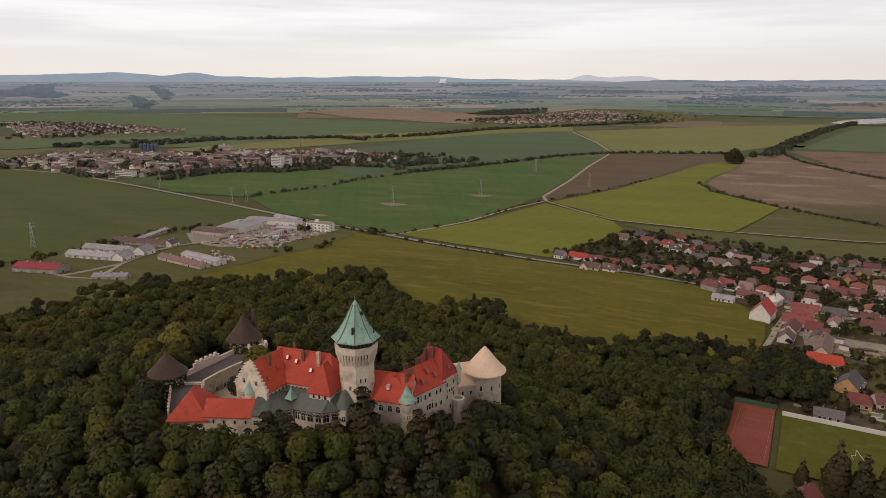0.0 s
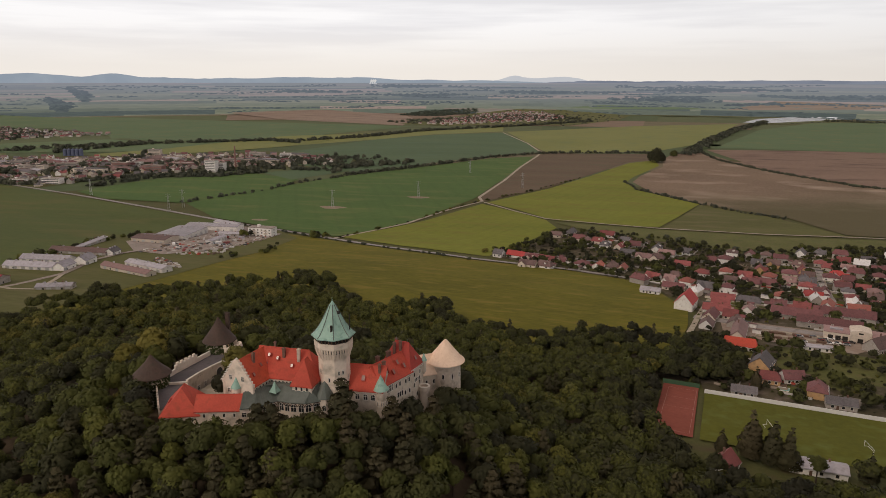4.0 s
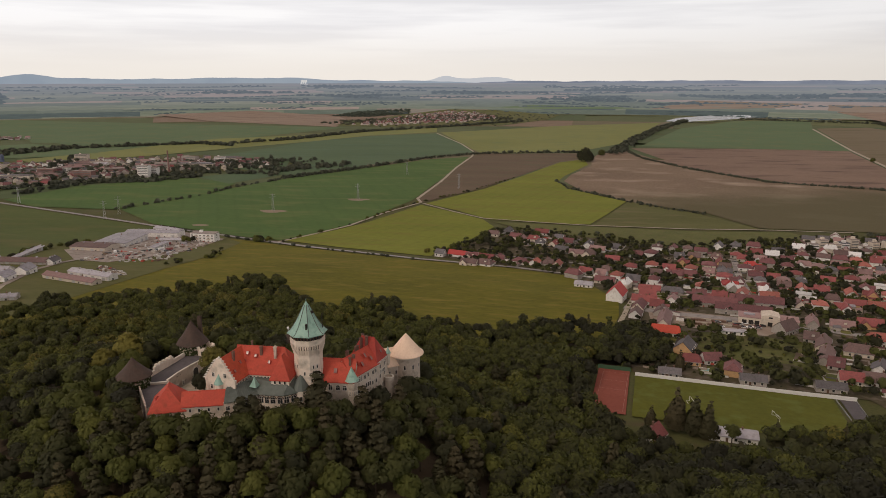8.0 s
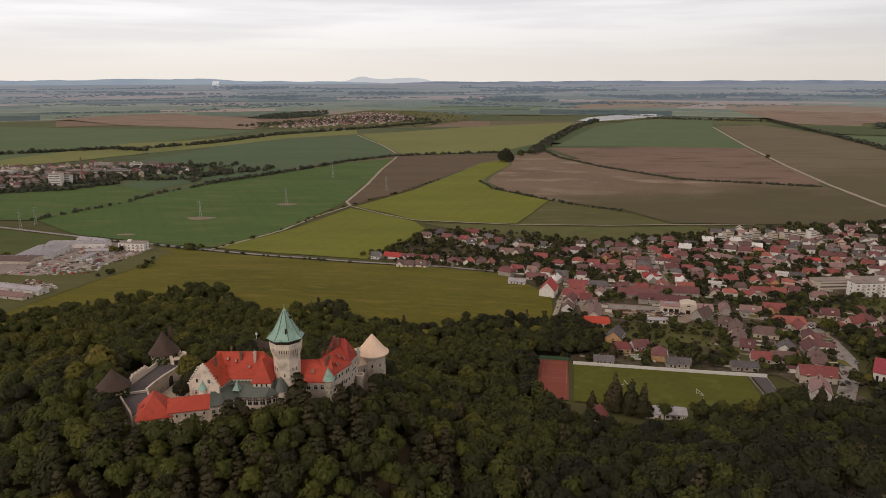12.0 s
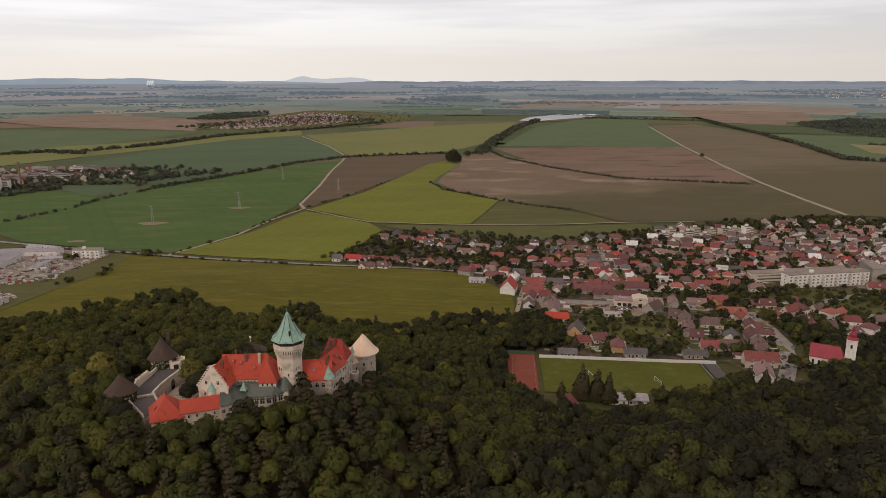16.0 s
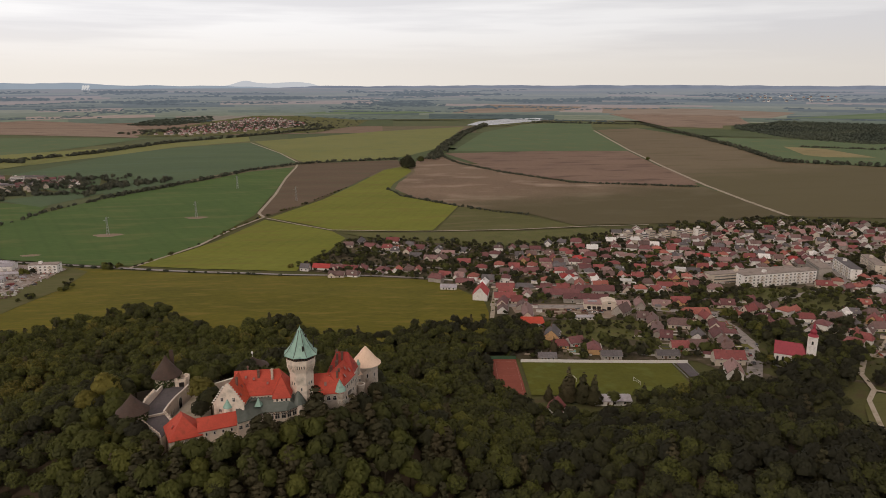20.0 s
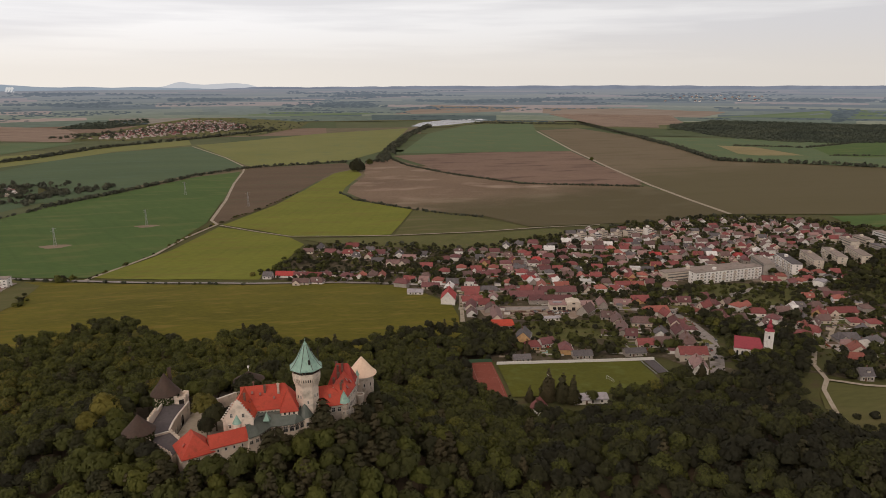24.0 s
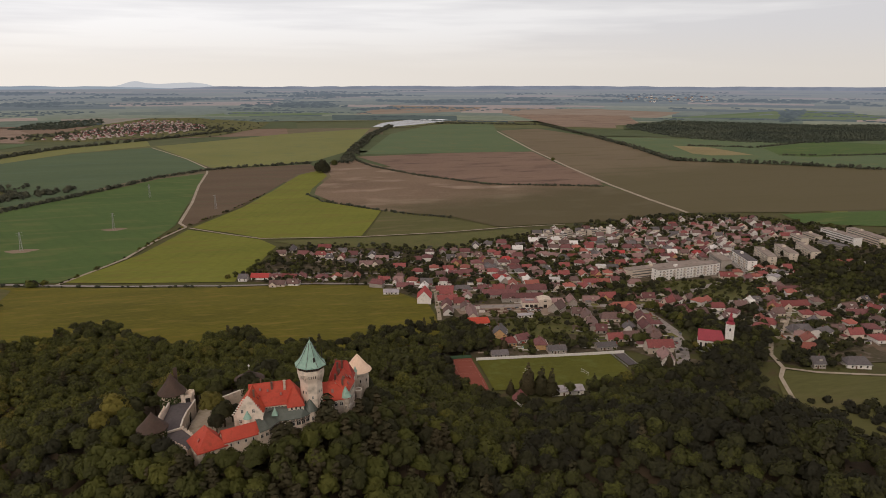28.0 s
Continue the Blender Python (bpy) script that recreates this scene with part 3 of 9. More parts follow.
M_FWOOD = cell_mat("far_woods_painted_haze", [(0.0, (0.056, 0.068, 0.066)), (0.3, (0.070, 0.082, 0.078)), (0.6, (0.084, 0.098, 0.090)), (0.9, (0.064, 0.076, 0.074))], (0.190, 0.218, 0.272), 3300, 4900, 0.74, True)


def patchwork(name, label, r0, r1, band, span, lift, material, seed, taper=0.0):
    """Land divided into fields: bands round the viewer, cut into pieces of uneven width."""
    rg = np.random.default_rng(seed)
    r = r0
    a0, a1 = radians(8), radians(160)
    while r < r1 - 1:
        h = min(r1 - r, band * rg.uniform(0.6, 1.5) * (1 - taper * (r - r0) / (r1 - r0)))
        a = a0
        while a < a1:
            w = span / r * rg.uniform(0.4, 1.7)
            k, mm = 8, 6
            sl0, sl1 = rg.uniform(-0.45, 0.45, 2) * h
            V, F = [], []
            base = 0
            for j in range(k + 1):
                aa = a + w * j / k
                f = j / k
                q0, q1 = r + sl0 * f * 0.5, r + h + sl1 * f * 0.5
                for i in range(mm + 1):
                    q = q0 + (q1 - q0) * i / mm
                    V.append((HUB[0] + q * math.cos(aa), HUB[1] + q * math.sin(aa)))
            for j in range(k):
                for i in range(mm):
                    b0 = base + (mm + 1) * j + i
                    F.append((b0, b0 + mm + 1, b0 + mm + 2, b0 + 1))
            P = np.array(V)
            me = from_numpy(name, np.column_stack([P, gz(P[:, 0], P[:, 1]) + lift]), np.array(F), material)
            tagged(new(name, me), label, "field", kind="structure")
            a += w
        r += h


def build_backdrop():
    n, rr = 160, [3480 + 37.0 * i for i in range(41)]
    ang = np.linspace(radians(5), radians(165), n)
    vx = np.concatenate([HUB[0] + r * np.cos(ang) for r in rr])
    vy = np.concatenate([HUB[1] + r * np.sin(ang) for r in rr])
    vz = gz(vx, vy)
    i = np.arange(n - 1)
    f = np.concatenate([np.stack([k * n + i, k * n + i + 1, (k + 1) * n + i + 1, (k + 1) * n + i], 1) for k in range(len(rr) - 1)])
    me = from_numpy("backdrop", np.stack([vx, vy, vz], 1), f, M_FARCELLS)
    return tagged(new("backdrop", me), "far farmland under the horizon, haze in its colour", "backdrop", kind="structure")


backdrop = build_backdrop()
patchwork("field", "broad field on the middle plain", 1150, 3500, 300, 560, 0.22, M_MIDCELLS, 3)
patchwork("far_field", "far field on the plain, haze in its colour", 3490, 4930, 150, 520, 1.2, M_FARCELLS, 4, 0.78)


def far_ridge(name, label, a0, a1, r, peaks, material, base=-60.0):
    """A hill line far off: bearings in degrees east of north, peaks (bearing, width, height) over the horizon."""
    k = 160
    rows = []
    zh = 177 - 0.0075 * r
    for i in range(k):
        a = a0 + (a1 - a0) * i / (k - 1)
        h = sum(p[2] * math.exp(-((a - p[0]) / p[1]) ** 2) for p in peaks)
        h += 5.0 * noise.noise((a * 0.55, 3.1, r * 0.01)) + 2.2 * noise.noise((a * 1.7, 7.7, 1.0)) + 0.9 * noise.noise((a * 5.0, 1.7, 1.0))
        edge = min(1.0, (a - a0) / 3.0, (a1 - a) / 3.0)
        rows.append((HUB[0] + r * math.sin(radians(a)), HUB[1] + r * math.cos(radians(a)), zh + max(0.0, h) * edge - (1 - edge) * 6))
    bm = bmesh.new()
    top = [bm.verts.new(p) for p in rows]
    low = [bm.verts.new((p[0] * 0.995, p[1] * 0.995, zh + base)) for p in rows]
    back = [bm.verts.new((p[0] * 1.02, p[1] * 1.02, zh + base)) for p in rows]
    for i in range(k - 1):
        bm.faces.new((low[i], low[i + 1], top[i + 1], top[i]))
        bm.faces.new((top[i], top[i + 1], back[i + 1], back[i]))
    ob = mesh_ob(name, bm, material, True)
    return tagged(ob, label, "hills", kind="structure")

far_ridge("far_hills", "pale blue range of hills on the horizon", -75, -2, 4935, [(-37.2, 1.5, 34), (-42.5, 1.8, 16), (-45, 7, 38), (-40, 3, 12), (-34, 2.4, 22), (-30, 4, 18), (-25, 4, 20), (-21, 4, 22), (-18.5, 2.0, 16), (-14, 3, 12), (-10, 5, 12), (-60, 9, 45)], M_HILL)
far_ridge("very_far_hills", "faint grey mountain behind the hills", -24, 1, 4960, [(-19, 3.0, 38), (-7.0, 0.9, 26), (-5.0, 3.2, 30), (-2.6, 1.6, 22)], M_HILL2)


# Low glowing ridge added to raise the horizon line to the camera's view.
far_ridge("far_hills", "low ridge added to lift the horizon to the view", -6, 68, 4942, [(5, 14, 13), (25, 12, 15), (45, 14, 15), (60, 12, 12)], M_HILL4)


# ---- fields ----
def drape(name, pts, material, lift, label, category, parent=None, grid=0):
    """A flat piece of land: an outline in plan, laid on the ground."""
    bm = bmesh.new()
    bm.faces.new([bm.verts.new((p[0], p[1], 0)) for p in pts])
    bmesh.ops.triangulate(bm, faces=bm.faces)
    nv = Vector((0.3, 1, 0)).normalized()
    for s in (100, 150, 175, 200, 265, 330, 380, 430, 500):
        bmesh.ops.bisect_plane(bm, geom=bm.verts[:] + bm.edges[:] + bm.faces[:], plane_co=nv * (s / math.sqrt(1.09)), plane_no=nv)
    bmesh.ops.bisect_plane(bm, geom=bm.verts[:] + bm.edges[:] + bm.faces[:], plane_co=(-100, 0, 0), plane_no=(1, 0, 0))
    for axis in ((0, (1, 0, 0)), (1, (0, 1, 0))) if grid else ():
        side = [p[axis[0]] for p in pts]
        for q in range(int(min(side)) + grid, int(max(side)), grid):
            bmesh.ops.bisect_plane(bm, geom=bm.verts[:] + bm.edges[:] + bm.faces[:], plane_co=[c * q for c in axis[1]], plane_no=axis[1])
    for v in bm.verts:
        v.co.z = gz1(v.co.x, v.co.y) + lift
    bmesh.ops.recalc_face_normals(bm, faces=bm.faces)
    me = bpy.data.meshes.new(name)
    bm.to_mesh(me)
    bm.free()
    me.materials.append(material)
    ob = new(name, me)
    return tagged(ob, label, category, kind="structure")


FIELDS = []


def field(label, pts, material, lift=0.5):
    FIELDS.append(label)
    return drape("field", pts, material, lift + 0.011 * len(FIELDS), label, "field")


def far_patch(label, pts, material, lift=2.0):
    """A far wood or field on the hazy plain, laid in small pieces on its slope."""
    bm = bmesh.new()
    bm.faces.new([bm.verts.new((p[0], p[1], 0)) for p in pts])
    bmesh.ops.triangulate(bm, faces=bm.faces)
    bmesh.ops.subdivide_edges(bm, edges=bm.edges[:], cuts=5, use_grid_fill=True)
    for v in bm.verts:
        v.co.x += 14 * noise.noise((v.co.x * 0.01, v.co.y * 0.01, 1.0))
        v.co.y += 14 * noise.noise((v.co.x * 0.01, v.co.y * 0.01, 5.0))
        v.co.z = gz1(v.co.x, v.co.y) + lift + 1.5 * noise.noise((v.co.x * 0.03, v.co.y * 0.03, 9.0))
    return tagged(mesh_ob("far_land", bm, material), label, "far land", kind="structure")


# Glowing colours for far fields, with the haze already painted in.
M_FBROWN = glow_mat("far_bare_field_painted_haze", (0.205, 0.150, 0.118), (0.235, 0.178, 0.140), 0.004, 0.02)
M_FGREEN = glow_mat("far_green_field_painted_haze", (0.110, 0.135, 0.080), (0.135, 0.155, 0.095), 0.004, 0.02)
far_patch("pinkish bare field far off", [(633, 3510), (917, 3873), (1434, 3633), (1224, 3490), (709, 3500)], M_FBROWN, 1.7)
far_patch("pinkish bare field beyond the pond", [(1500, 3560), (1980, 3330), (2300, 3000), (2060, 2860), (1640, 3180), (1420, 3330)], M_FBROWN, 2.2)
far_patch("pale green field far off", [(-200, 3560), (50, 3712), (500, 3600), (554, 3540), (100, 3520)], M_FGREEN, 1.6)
far_patch("far green field with haze in its colour", [(2102, 2850), (2851, 2809), (3041, 2402), (2862, 2300), (2432, 2670)], M_FGREEN, 1.5)


def far_wood(name, label, places, seed):
    """Far woods and hedges: a low uneven dome for each clump of trees."""
    rg = np.random.default_rng(seed)
    V, F = [], []
    a6 = np.arange(6) * math.pi / 3
    for x, y, r, h in places:
        z = gz1(x, y)
        base = len(V)
        for f, q in ((1.0, -2.0), (0.86, 0.62), (0.42, 0.95)):
            for a in a6:
                rr = r * f * rg.uniform(0.75, 1.25)
                V.append((x + rr * math.cos(a), y + rr * math.sin(a), z + (q if q < 0 else h * q * rg.uniform(0.8, 1.15))))
        V.append((x, y, z + h * rg.uniform(0.95, 1.15)))
        for k in range(6):
            j = (k + 1) % 6
            for o in (0, 6):
                F += [(base + o + k, base + o + j, base + o + 6 + j), (base + o + k, base + o + 6 + j, base + o + 6 + k)]
            F.append((base + 12 + k, base + 12 + j, base + 18))
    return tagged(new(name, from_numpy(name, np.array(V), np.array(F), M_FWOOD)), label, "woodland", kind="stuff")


def far_strips():
    """Many thin belts of trees across the far plain, and a few broad woods."""
    rg = np.random.default_rng(21)
    out = []
    for i in range(150):
        d = 3350 + 1500 * rg.random() ** 0.7
        a = radians(rg.uniform(-68, 62))
        L, turn, wide = rg.uniform(80, 420) * rg.choice((1, 1, 2.2)), rg.normal(0, 0.12), rg.choice((4, 7, 16, 34))
        cx, cy = HUB[0] + d * math.sin(a), HUB[1] + d * math.cos(a)
        tx0, ty0 = math.cos(a + turn), -math.sin(a + turn)
        for k in range(int(L / 15)):
            if rg.random() < 0.12:
                continue
            u, w = (k * 15 - L / 2) + rg.uniform(-7, 7), rg.normal(0, wide)
            x, y = cx + tx0 * u + math.sin(a) * w, cy + ty0 * u + math.cos(a) * w
            if math.hypot(x - HUB[0], y - HUB[1]) < 4890:
                out.append((x, y, rg.uniform(8, 17), rg.uniform(3, 7)))
    far_wood("far_woodland", "dark belts of trees across the far plain", out, 5)
    out = []
    for cx, cy, ru, rw, turn in ((-1180, 4400, 380, 40, 12), (-300, 4250, 420, 60, 4), (1650, 3900, 380, 55, -18), (2250, 3600, 300, 40, -30), (3050, 3050, 420, 60, -44), (-1700, 3950, 380, 50, 22), (650, 4350, 500, 45, -6), (-1050, 3990, 330, 70, 12), (400, 3960, 320, 120, -5), (1200, 3950, 440, 60, -20), (-3300, 2800, 300, 190, -50), (-2560, 2800, 330, 60, -42), (-2780, 3210, 360, 45, -42), (2700, 2650, 300, 60, 42), (820, 3720, 180, 40, 5)):
        for k in range(int(ru * rw / 170)):
            q, f = rg.uniform(0, 2 * math.pi), math.sqrt(rg.random())
            f *= 0.8 + 0.3 * math.sin(3 * q + cx)
            u, w = ru * f * math.cos(q), rw * f * math.sin(q)
            c, sn = math.cos(radians(turn)), math.sin(radians(turn))
            out.append((cx + u * c - w * sn, cy + u * sn + w * c, rg.uniform(10, 20), rg.uniform(6, 12)))
    far_wood("far_woodland", "broad dark woods far out on the plain", out, 6)


far_strips()
field("olive green meadow between the wooded hill and the road", [(-268, 496), (-190, 468), (-110, 436), (-36, 417), (49, 404), (100, 384), (118, 345), (132, 300), (128, 262), (118, 215), (80, 190), (-40, 190), (-150, 190), (-262, 120), (-262, 210), (-246, 300), (-228, 390), (-232, 470)], M_MEADOW)
field("bright yellow-green crop field beside the road", [(-191, 489), (-130, 600), (-85, 727), (-35, 682), (7, 638), (23, 595), (-3, 511), (-24, 464), (-28, 440), (-116, 462)], M_CROP)
field("bright yellow-green crop field with a curved edge", [(-80, 740), (-9, 883), (45, 1035), (117, 1256), (170, 1320), (172, 1222), (120, 1050), (107, 984), (119, 900), (196, 792), (158, 686), (134, 624), (76, 628), (14, 639), (-35, 697)], M_CROP)
field("dark brown ploughed field beside a track", [(-98, 765), (-87, 949), (-82, 1150), (-73, 1332), (-60, 1410), (29, 1420), (161, 1445), (168, 1335), (113, 1264), (41, 1040), (-13, 888), (-86, 748)], M_SOIL2)
field("broad green wheat field with a straight hedge", [(-251, 507), (-196, 491), (-146, 579), (-103, 763), (-91, 1010), (-78, 1333), (-166, 1267), (-271, 1082), (-364, 938), (-420, 800), (-470, 640), (-380, 560)], M_WHEAT)
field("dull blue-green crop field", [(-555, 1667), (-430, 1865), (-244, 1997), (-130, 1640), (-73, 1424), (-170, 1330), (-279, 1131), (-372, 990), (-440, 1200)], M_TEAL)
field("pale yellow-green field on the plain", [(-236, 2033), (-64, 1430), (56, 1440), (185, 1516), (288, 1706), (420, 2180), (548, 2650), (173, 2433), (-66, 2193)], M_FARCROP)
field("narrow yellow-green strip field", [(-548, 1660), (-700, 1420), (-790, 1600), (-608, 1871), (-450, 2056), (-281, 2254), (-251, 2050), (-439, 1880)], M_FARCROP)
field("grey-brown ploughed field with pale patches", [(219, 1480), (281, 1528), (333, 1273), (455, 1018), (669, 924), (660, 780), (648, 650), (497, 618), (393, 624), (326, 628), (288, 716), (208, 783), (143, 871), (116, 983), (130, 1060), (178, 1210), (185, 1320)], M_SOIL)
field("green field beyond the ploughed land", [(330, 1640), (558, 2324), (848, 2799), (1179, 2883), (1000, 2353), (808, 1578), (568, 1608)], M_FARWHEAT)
field("reddish brown bare field", [(300, 1579), (568, 1606), (803, 1575), (669, 940), (492, 992), (361, 1185)], M_REDSOIL2)
field("olive brown stubble field along the track", [(1021, 2380), (1221, 2462), (1230, 1997), (1144, 1599), (1051, 1265), (1422, 977), (1200, 740), (963, 574), (800, 600), (648, 640), (677, 937), (735, 1200), (820, 1588)], M_STUBBLE)
field("grassy triangle beside the track", [(199, 791), (270, 717), (324, 624), (339, 618), (242, 612), (138, 621)], M_OLIVE)
field("brown strip of allotments behind the houses", [(19, 625), (132, 611), (252, 600), (353, 608), (363, 585), (292, 515), (171, 530), (45, 598)], M_ROUGH)
field("green field at the edge of the village", [(775, 590), (954, 565), (1200, 735), (1100, 480), (847, 473), (753, 525)], M_WHEAT)
field("wide green field beside the industrial estate", [(-1150, 560), (-1140, 742), (-1037, 752), (-890, 738), (-604, 634), (-362, 540), (-396, 431), (-394, 371), (-392, 307), (-417, 231), (-700, 250), (-1000, 400)], M_RYE)
field("green field by the town", [(-681, 690), (-656, 818), (-534, 941), (-421, 887), (-409, 760), (-478, 640), (-600, 645)], M_WHEAT)
field("dark green field by the hedge", [(-430, 880), (-383, 994), (-279, 1135), (-330, 1160), (-420, 1060), (-520, 950)], M_TEAL)
field("dark green crop field below the strip field", [(-636, 1283), (-550, 1650), (-440, 1200), (-383, 994), (-520, 1080)], M_TEAL)
field("rough grass round the industrial estate", [(-420, 200), (-396, 305), (-401, 428), (-368, 530), (-268, 505), (-232, 470), (-228, 390), (-246, 300), (-262, 210), (-262, 120), (-330, 130)], M_OLIVE)
field("pinkish bare field far on the plain", [(-1711, 2900), (-1345, 3200), (-846, 2972), (-705, 2638), (-643, 2249), (-1221, 2489)], M_REDSOIL, 0.9)
field("dark green field far on the plain", [(-2400, 2085), (-2113, 2475), (-1083, 2286), (-596, 2217), (-800, 1640), (-1088, 1450), (-1700, 1800)], M_FARWHEAT, 0.9)
field("bare field beyond the pond", [(1505, 3100), (1775, 2779), (1559, 2396), (1429, 2488), (1420, 2800)], M_REDSOIL, 0.9)
field("green gardens round the far village", [(-680, 2330), (-458, 2260), (-340, 2370), (-60, 2390), (110, 2800), (170, 3180), (-150, 3470), (-390, 3470), (-560, 3200), (-620, 2720)], M_ROUGH, 0.9)
field("green land by the woods", [(1240, 1990), (1480, 1840), (2100, 1570), (2500, 1500), (1900, 1150), (1420, 985), (1060, 1265), (1150, 1600)], M_FARWHEAT, 0.9)
field("pale yellow fallow strip beside the trees", [(1297, 1619), (1370, 1540), (1342, 1311), (1226, 1340), (1206, 1396)], M_STRAW, 1.0)
field("green field before the dark wood", [(1513, 1475), (1865, 1617), (1985, 1470), (1721, 1238), (1460, 1227), (1406, 1288)], M_WHEAT, 1.0)
drape("field", [(266, 30), (283, 56), (301, 68), (317, 60), (358, 46), (440, 20), (430, -60), (340, -90), (268, -90), (262, -30)], M_OLIVE, 0.5, "olive grass paddock at the edge of the wood", "field", 11)


field("dark rough grass between the town buildings", [(-1180, 720), (-900, 745), (-766, 697), (-740, 800), (-640, 925), (-540, 1010), (-415, 1060), (-400, 1180), (-520, 1230), (-676, 1300), (-967, 1151), (-1240, 1030)], M_GROUND, 0.3)
field("green field between the town and the far town", [(-1645, 1145), (-1470, 1258), (-1248, 1491), (-1014, 1395), (-855, 1524), (-810, 1331), (-1045, 1176), (-1278, 1111), (-1404, 959)], M_FARWHEAT, 0.8)
field("wide green field beyond the far town", [(-2817, 2046), (-2510, 2378), (-1644, 2225), (-1090, 1951), (-1125, 1555), (-1262, 1508), (-1465, 1735), (-1747, 1820), (-2174, 1811), (-2475, 1782)], M_FARWHEAT, 0.7)
field("yellow-green strip field behind the town", [(-1020, 1140), (-940, 1300), (-845, 1700), (-610, 1880), (-690, 1420), (-700, 1400), (-789, 1250), (-960, 1110)], M_FARCROP, 0.9)
field("pinkish brown bare field beyond the belt of trees", [(1430, 3300), (1990, 3030), (1800, 2580), (1370, 2500)], M_REDSOIL, 1.0)


def ribbon(name, pts, width, material, lift, label, category):
    """A road or path: a strip laid on the ground along a line in plan."""
    fine = []
    for a, b in zip(pts, pts[1:]):
        k = max(1, int(math.dist(a, b) / 9))
        fine += [(a[0] + (b[0] - a[0]) * i / k, a[1] + (b[1] - a[1]) * i / k) for i in range(k)]
    fine.append(pts[-1])
    bm = bmesh.new()
    rows = []
    for i, p in enumerate(fine):
        a, b = fine[max(0, i - 1)], fine[min(len(fine) - 1, i + 1)]
        d = math.dist(a, b) or 1
        nx, ny = -(b[1] - a[1]) / d, (b[0] - a[0]) / d
        wob = width * (0.5 + 0.06 * noise.noise((p[0] * 0.05, p[1] * 0.05, 0)))
        rows.append([bm.verts.new((p[0] + nx * s * wob, p[1] + ny * s * wob, gz1(p[0] + nx * s * wob, p[1] + ny * s * wob) + lift)) for s in (1, -1)])
    for r, q in zip(rows, rows[1:]):
        bm.faces.new((r[0], r[1], q[1], q[0]))
    ob = mesh_ob(name, bm, material)
    return tagged(ob, label, category, kind="structure")


ribbon("road", [(-1037, 760), (-890, 745), (-674, 669), (-494, 599), (-357, 543), (-268, 508), (-194, 477), (-114, 445), (-36, 423), (49, 409), (102, 391), (142, 366), (190, 345), (240, 330), (300, 322)], 5.5, M_ROAD, 0.8, "grey asphalt country road lined with trees", "road")
ribbon("road", [(-195, 480), (-173, 529), (-146, 579), (-121, 666), (-88, 745)], 4, M_TRACK, 0.8, "pale lane between two fields", "road")
ribbon("track", [(-88, 745), (-98, 778), (-88, 950), (-84, 1145), (-73, 1331), (-73, 1424), (-129, 1647), (-244, 1997)], 4.5, M_TRACK, 0.8, "pale gravel farm track", "track")
ribbon("track", [(-85, 740), (-35, 684), (7, 644), (76, 628), (133, 618), (242, 612), (339, 618), (423, 615)], 3.2, M_TRACK, 0.85, "pale gravel farm track", "track")
ribbon("track", [(1000, 2353), (814, 1587), (732, 1200), (682, 936), (658, 764), (645, 640)], 7.5, M_TRACK, 0.9, "straight pale gravel track between fields", "track")
ribbon("road", [(-339, 216), (-331, 264), (-343, 313), (-339, 342), (-330, 362), (-310, 385)], 5, M_YARD, 1.15, "pale concrete road through the industrial estate", "road")
ribbon("track", [(-347, 217), (-330, 213), (-312, 217), (-323, 247), (-331, 264)], 3.5, M_TRACK, 1.1, "pale dirt track round a grass plot", "track")
ribbon("road", [(134, 284), (171, 273), (226, 266), (268, 250), (298, 235), (295, 201), (286, 166), (269, 131), (248, 99)], 9, M_ROAD, 0.7, "wide grey village street", "road")
ribbon("road", [(156, 360), (150, 336), (141, 302), (131, 261), (127, 246)], 3.2, M_TRACK, 0.8, "narrow side street beside a white barn", "road")
ribbon("road", [(258, 472), (246, 410), (236, 340), (232, 300), (226, 266)], 6, M_ROAD, 0.75, "village street between gardens", "road")
ribbon("road", [(298, 235), (360, 262), (420, 292), (486, 320), (520, 395), (560, 440)], 8, M_ROAD, 0.75, "wide village road past the apartment blocks", "road")
ribbon("road", [(486, 320), (439, 224), (421, 192), (455, 178), (512, 180), (600, 150)], 7, M_ROAD, 0.7, "village road bending past farm houses", "road")
ribbon("road", [(421, 192), (376, 150), (332, 116), (311, 93), (301, 71), (317, 60), (358, 46), (430, 25)], 3.0, M_TRACK, 0.9, "pale lane leaving the village", "road")
ribbon("path", [(301, 71), (289, 60), (276, 37), (268, 22)], 2.6, M_TRACK, 0.9, "pale path entering the wood", "path")
for o, w0, w1 in ((450, -140, 420), (527, 40, 470), (568, 130, 520), (610, 170, 540), (650, 180, 560)):
    ribbon("street", [(0.956 * w + 0.29 * o, -0.29 * w + 0.956 * o) for w in range(w0, w1 + 1, 40)], 5, M_ROAD, 0.7, "narrow village street between houses", "street")
M_DIRT = mat("trodden_earth", (0.25, 0.19, 0.15), (0.34, 0.27, 0.22), 0.4, 0.95, 0.04, (0.33, 0.29, 0.25), 0.06)
drape("yard", [(150, 285), (222, 272), (232, 250), (215, 234), (170, 244), (148, 258)], M_DIRT, 0.62, "trodden brown earth of a timber yard", "yard")
drape("yard", [(-378, 398), (-330, 524), (-300, 508), (-256, 486), (-262, 440), (-264, 400), (-300, 348), (-336, 354)], M_YARD, 1.0, "pale trampled yard of the industrial estate", "yard")
for p in ([(578, 2755), (640, 2706), (803, 2851), (960, 3010), (1052, 3108), (1028, 3208), (865, 3215), (675, 3009)],):
    drape("water", p, M_WATER, 1.1, "still pond with the sky's reflection painted pale", "pond")

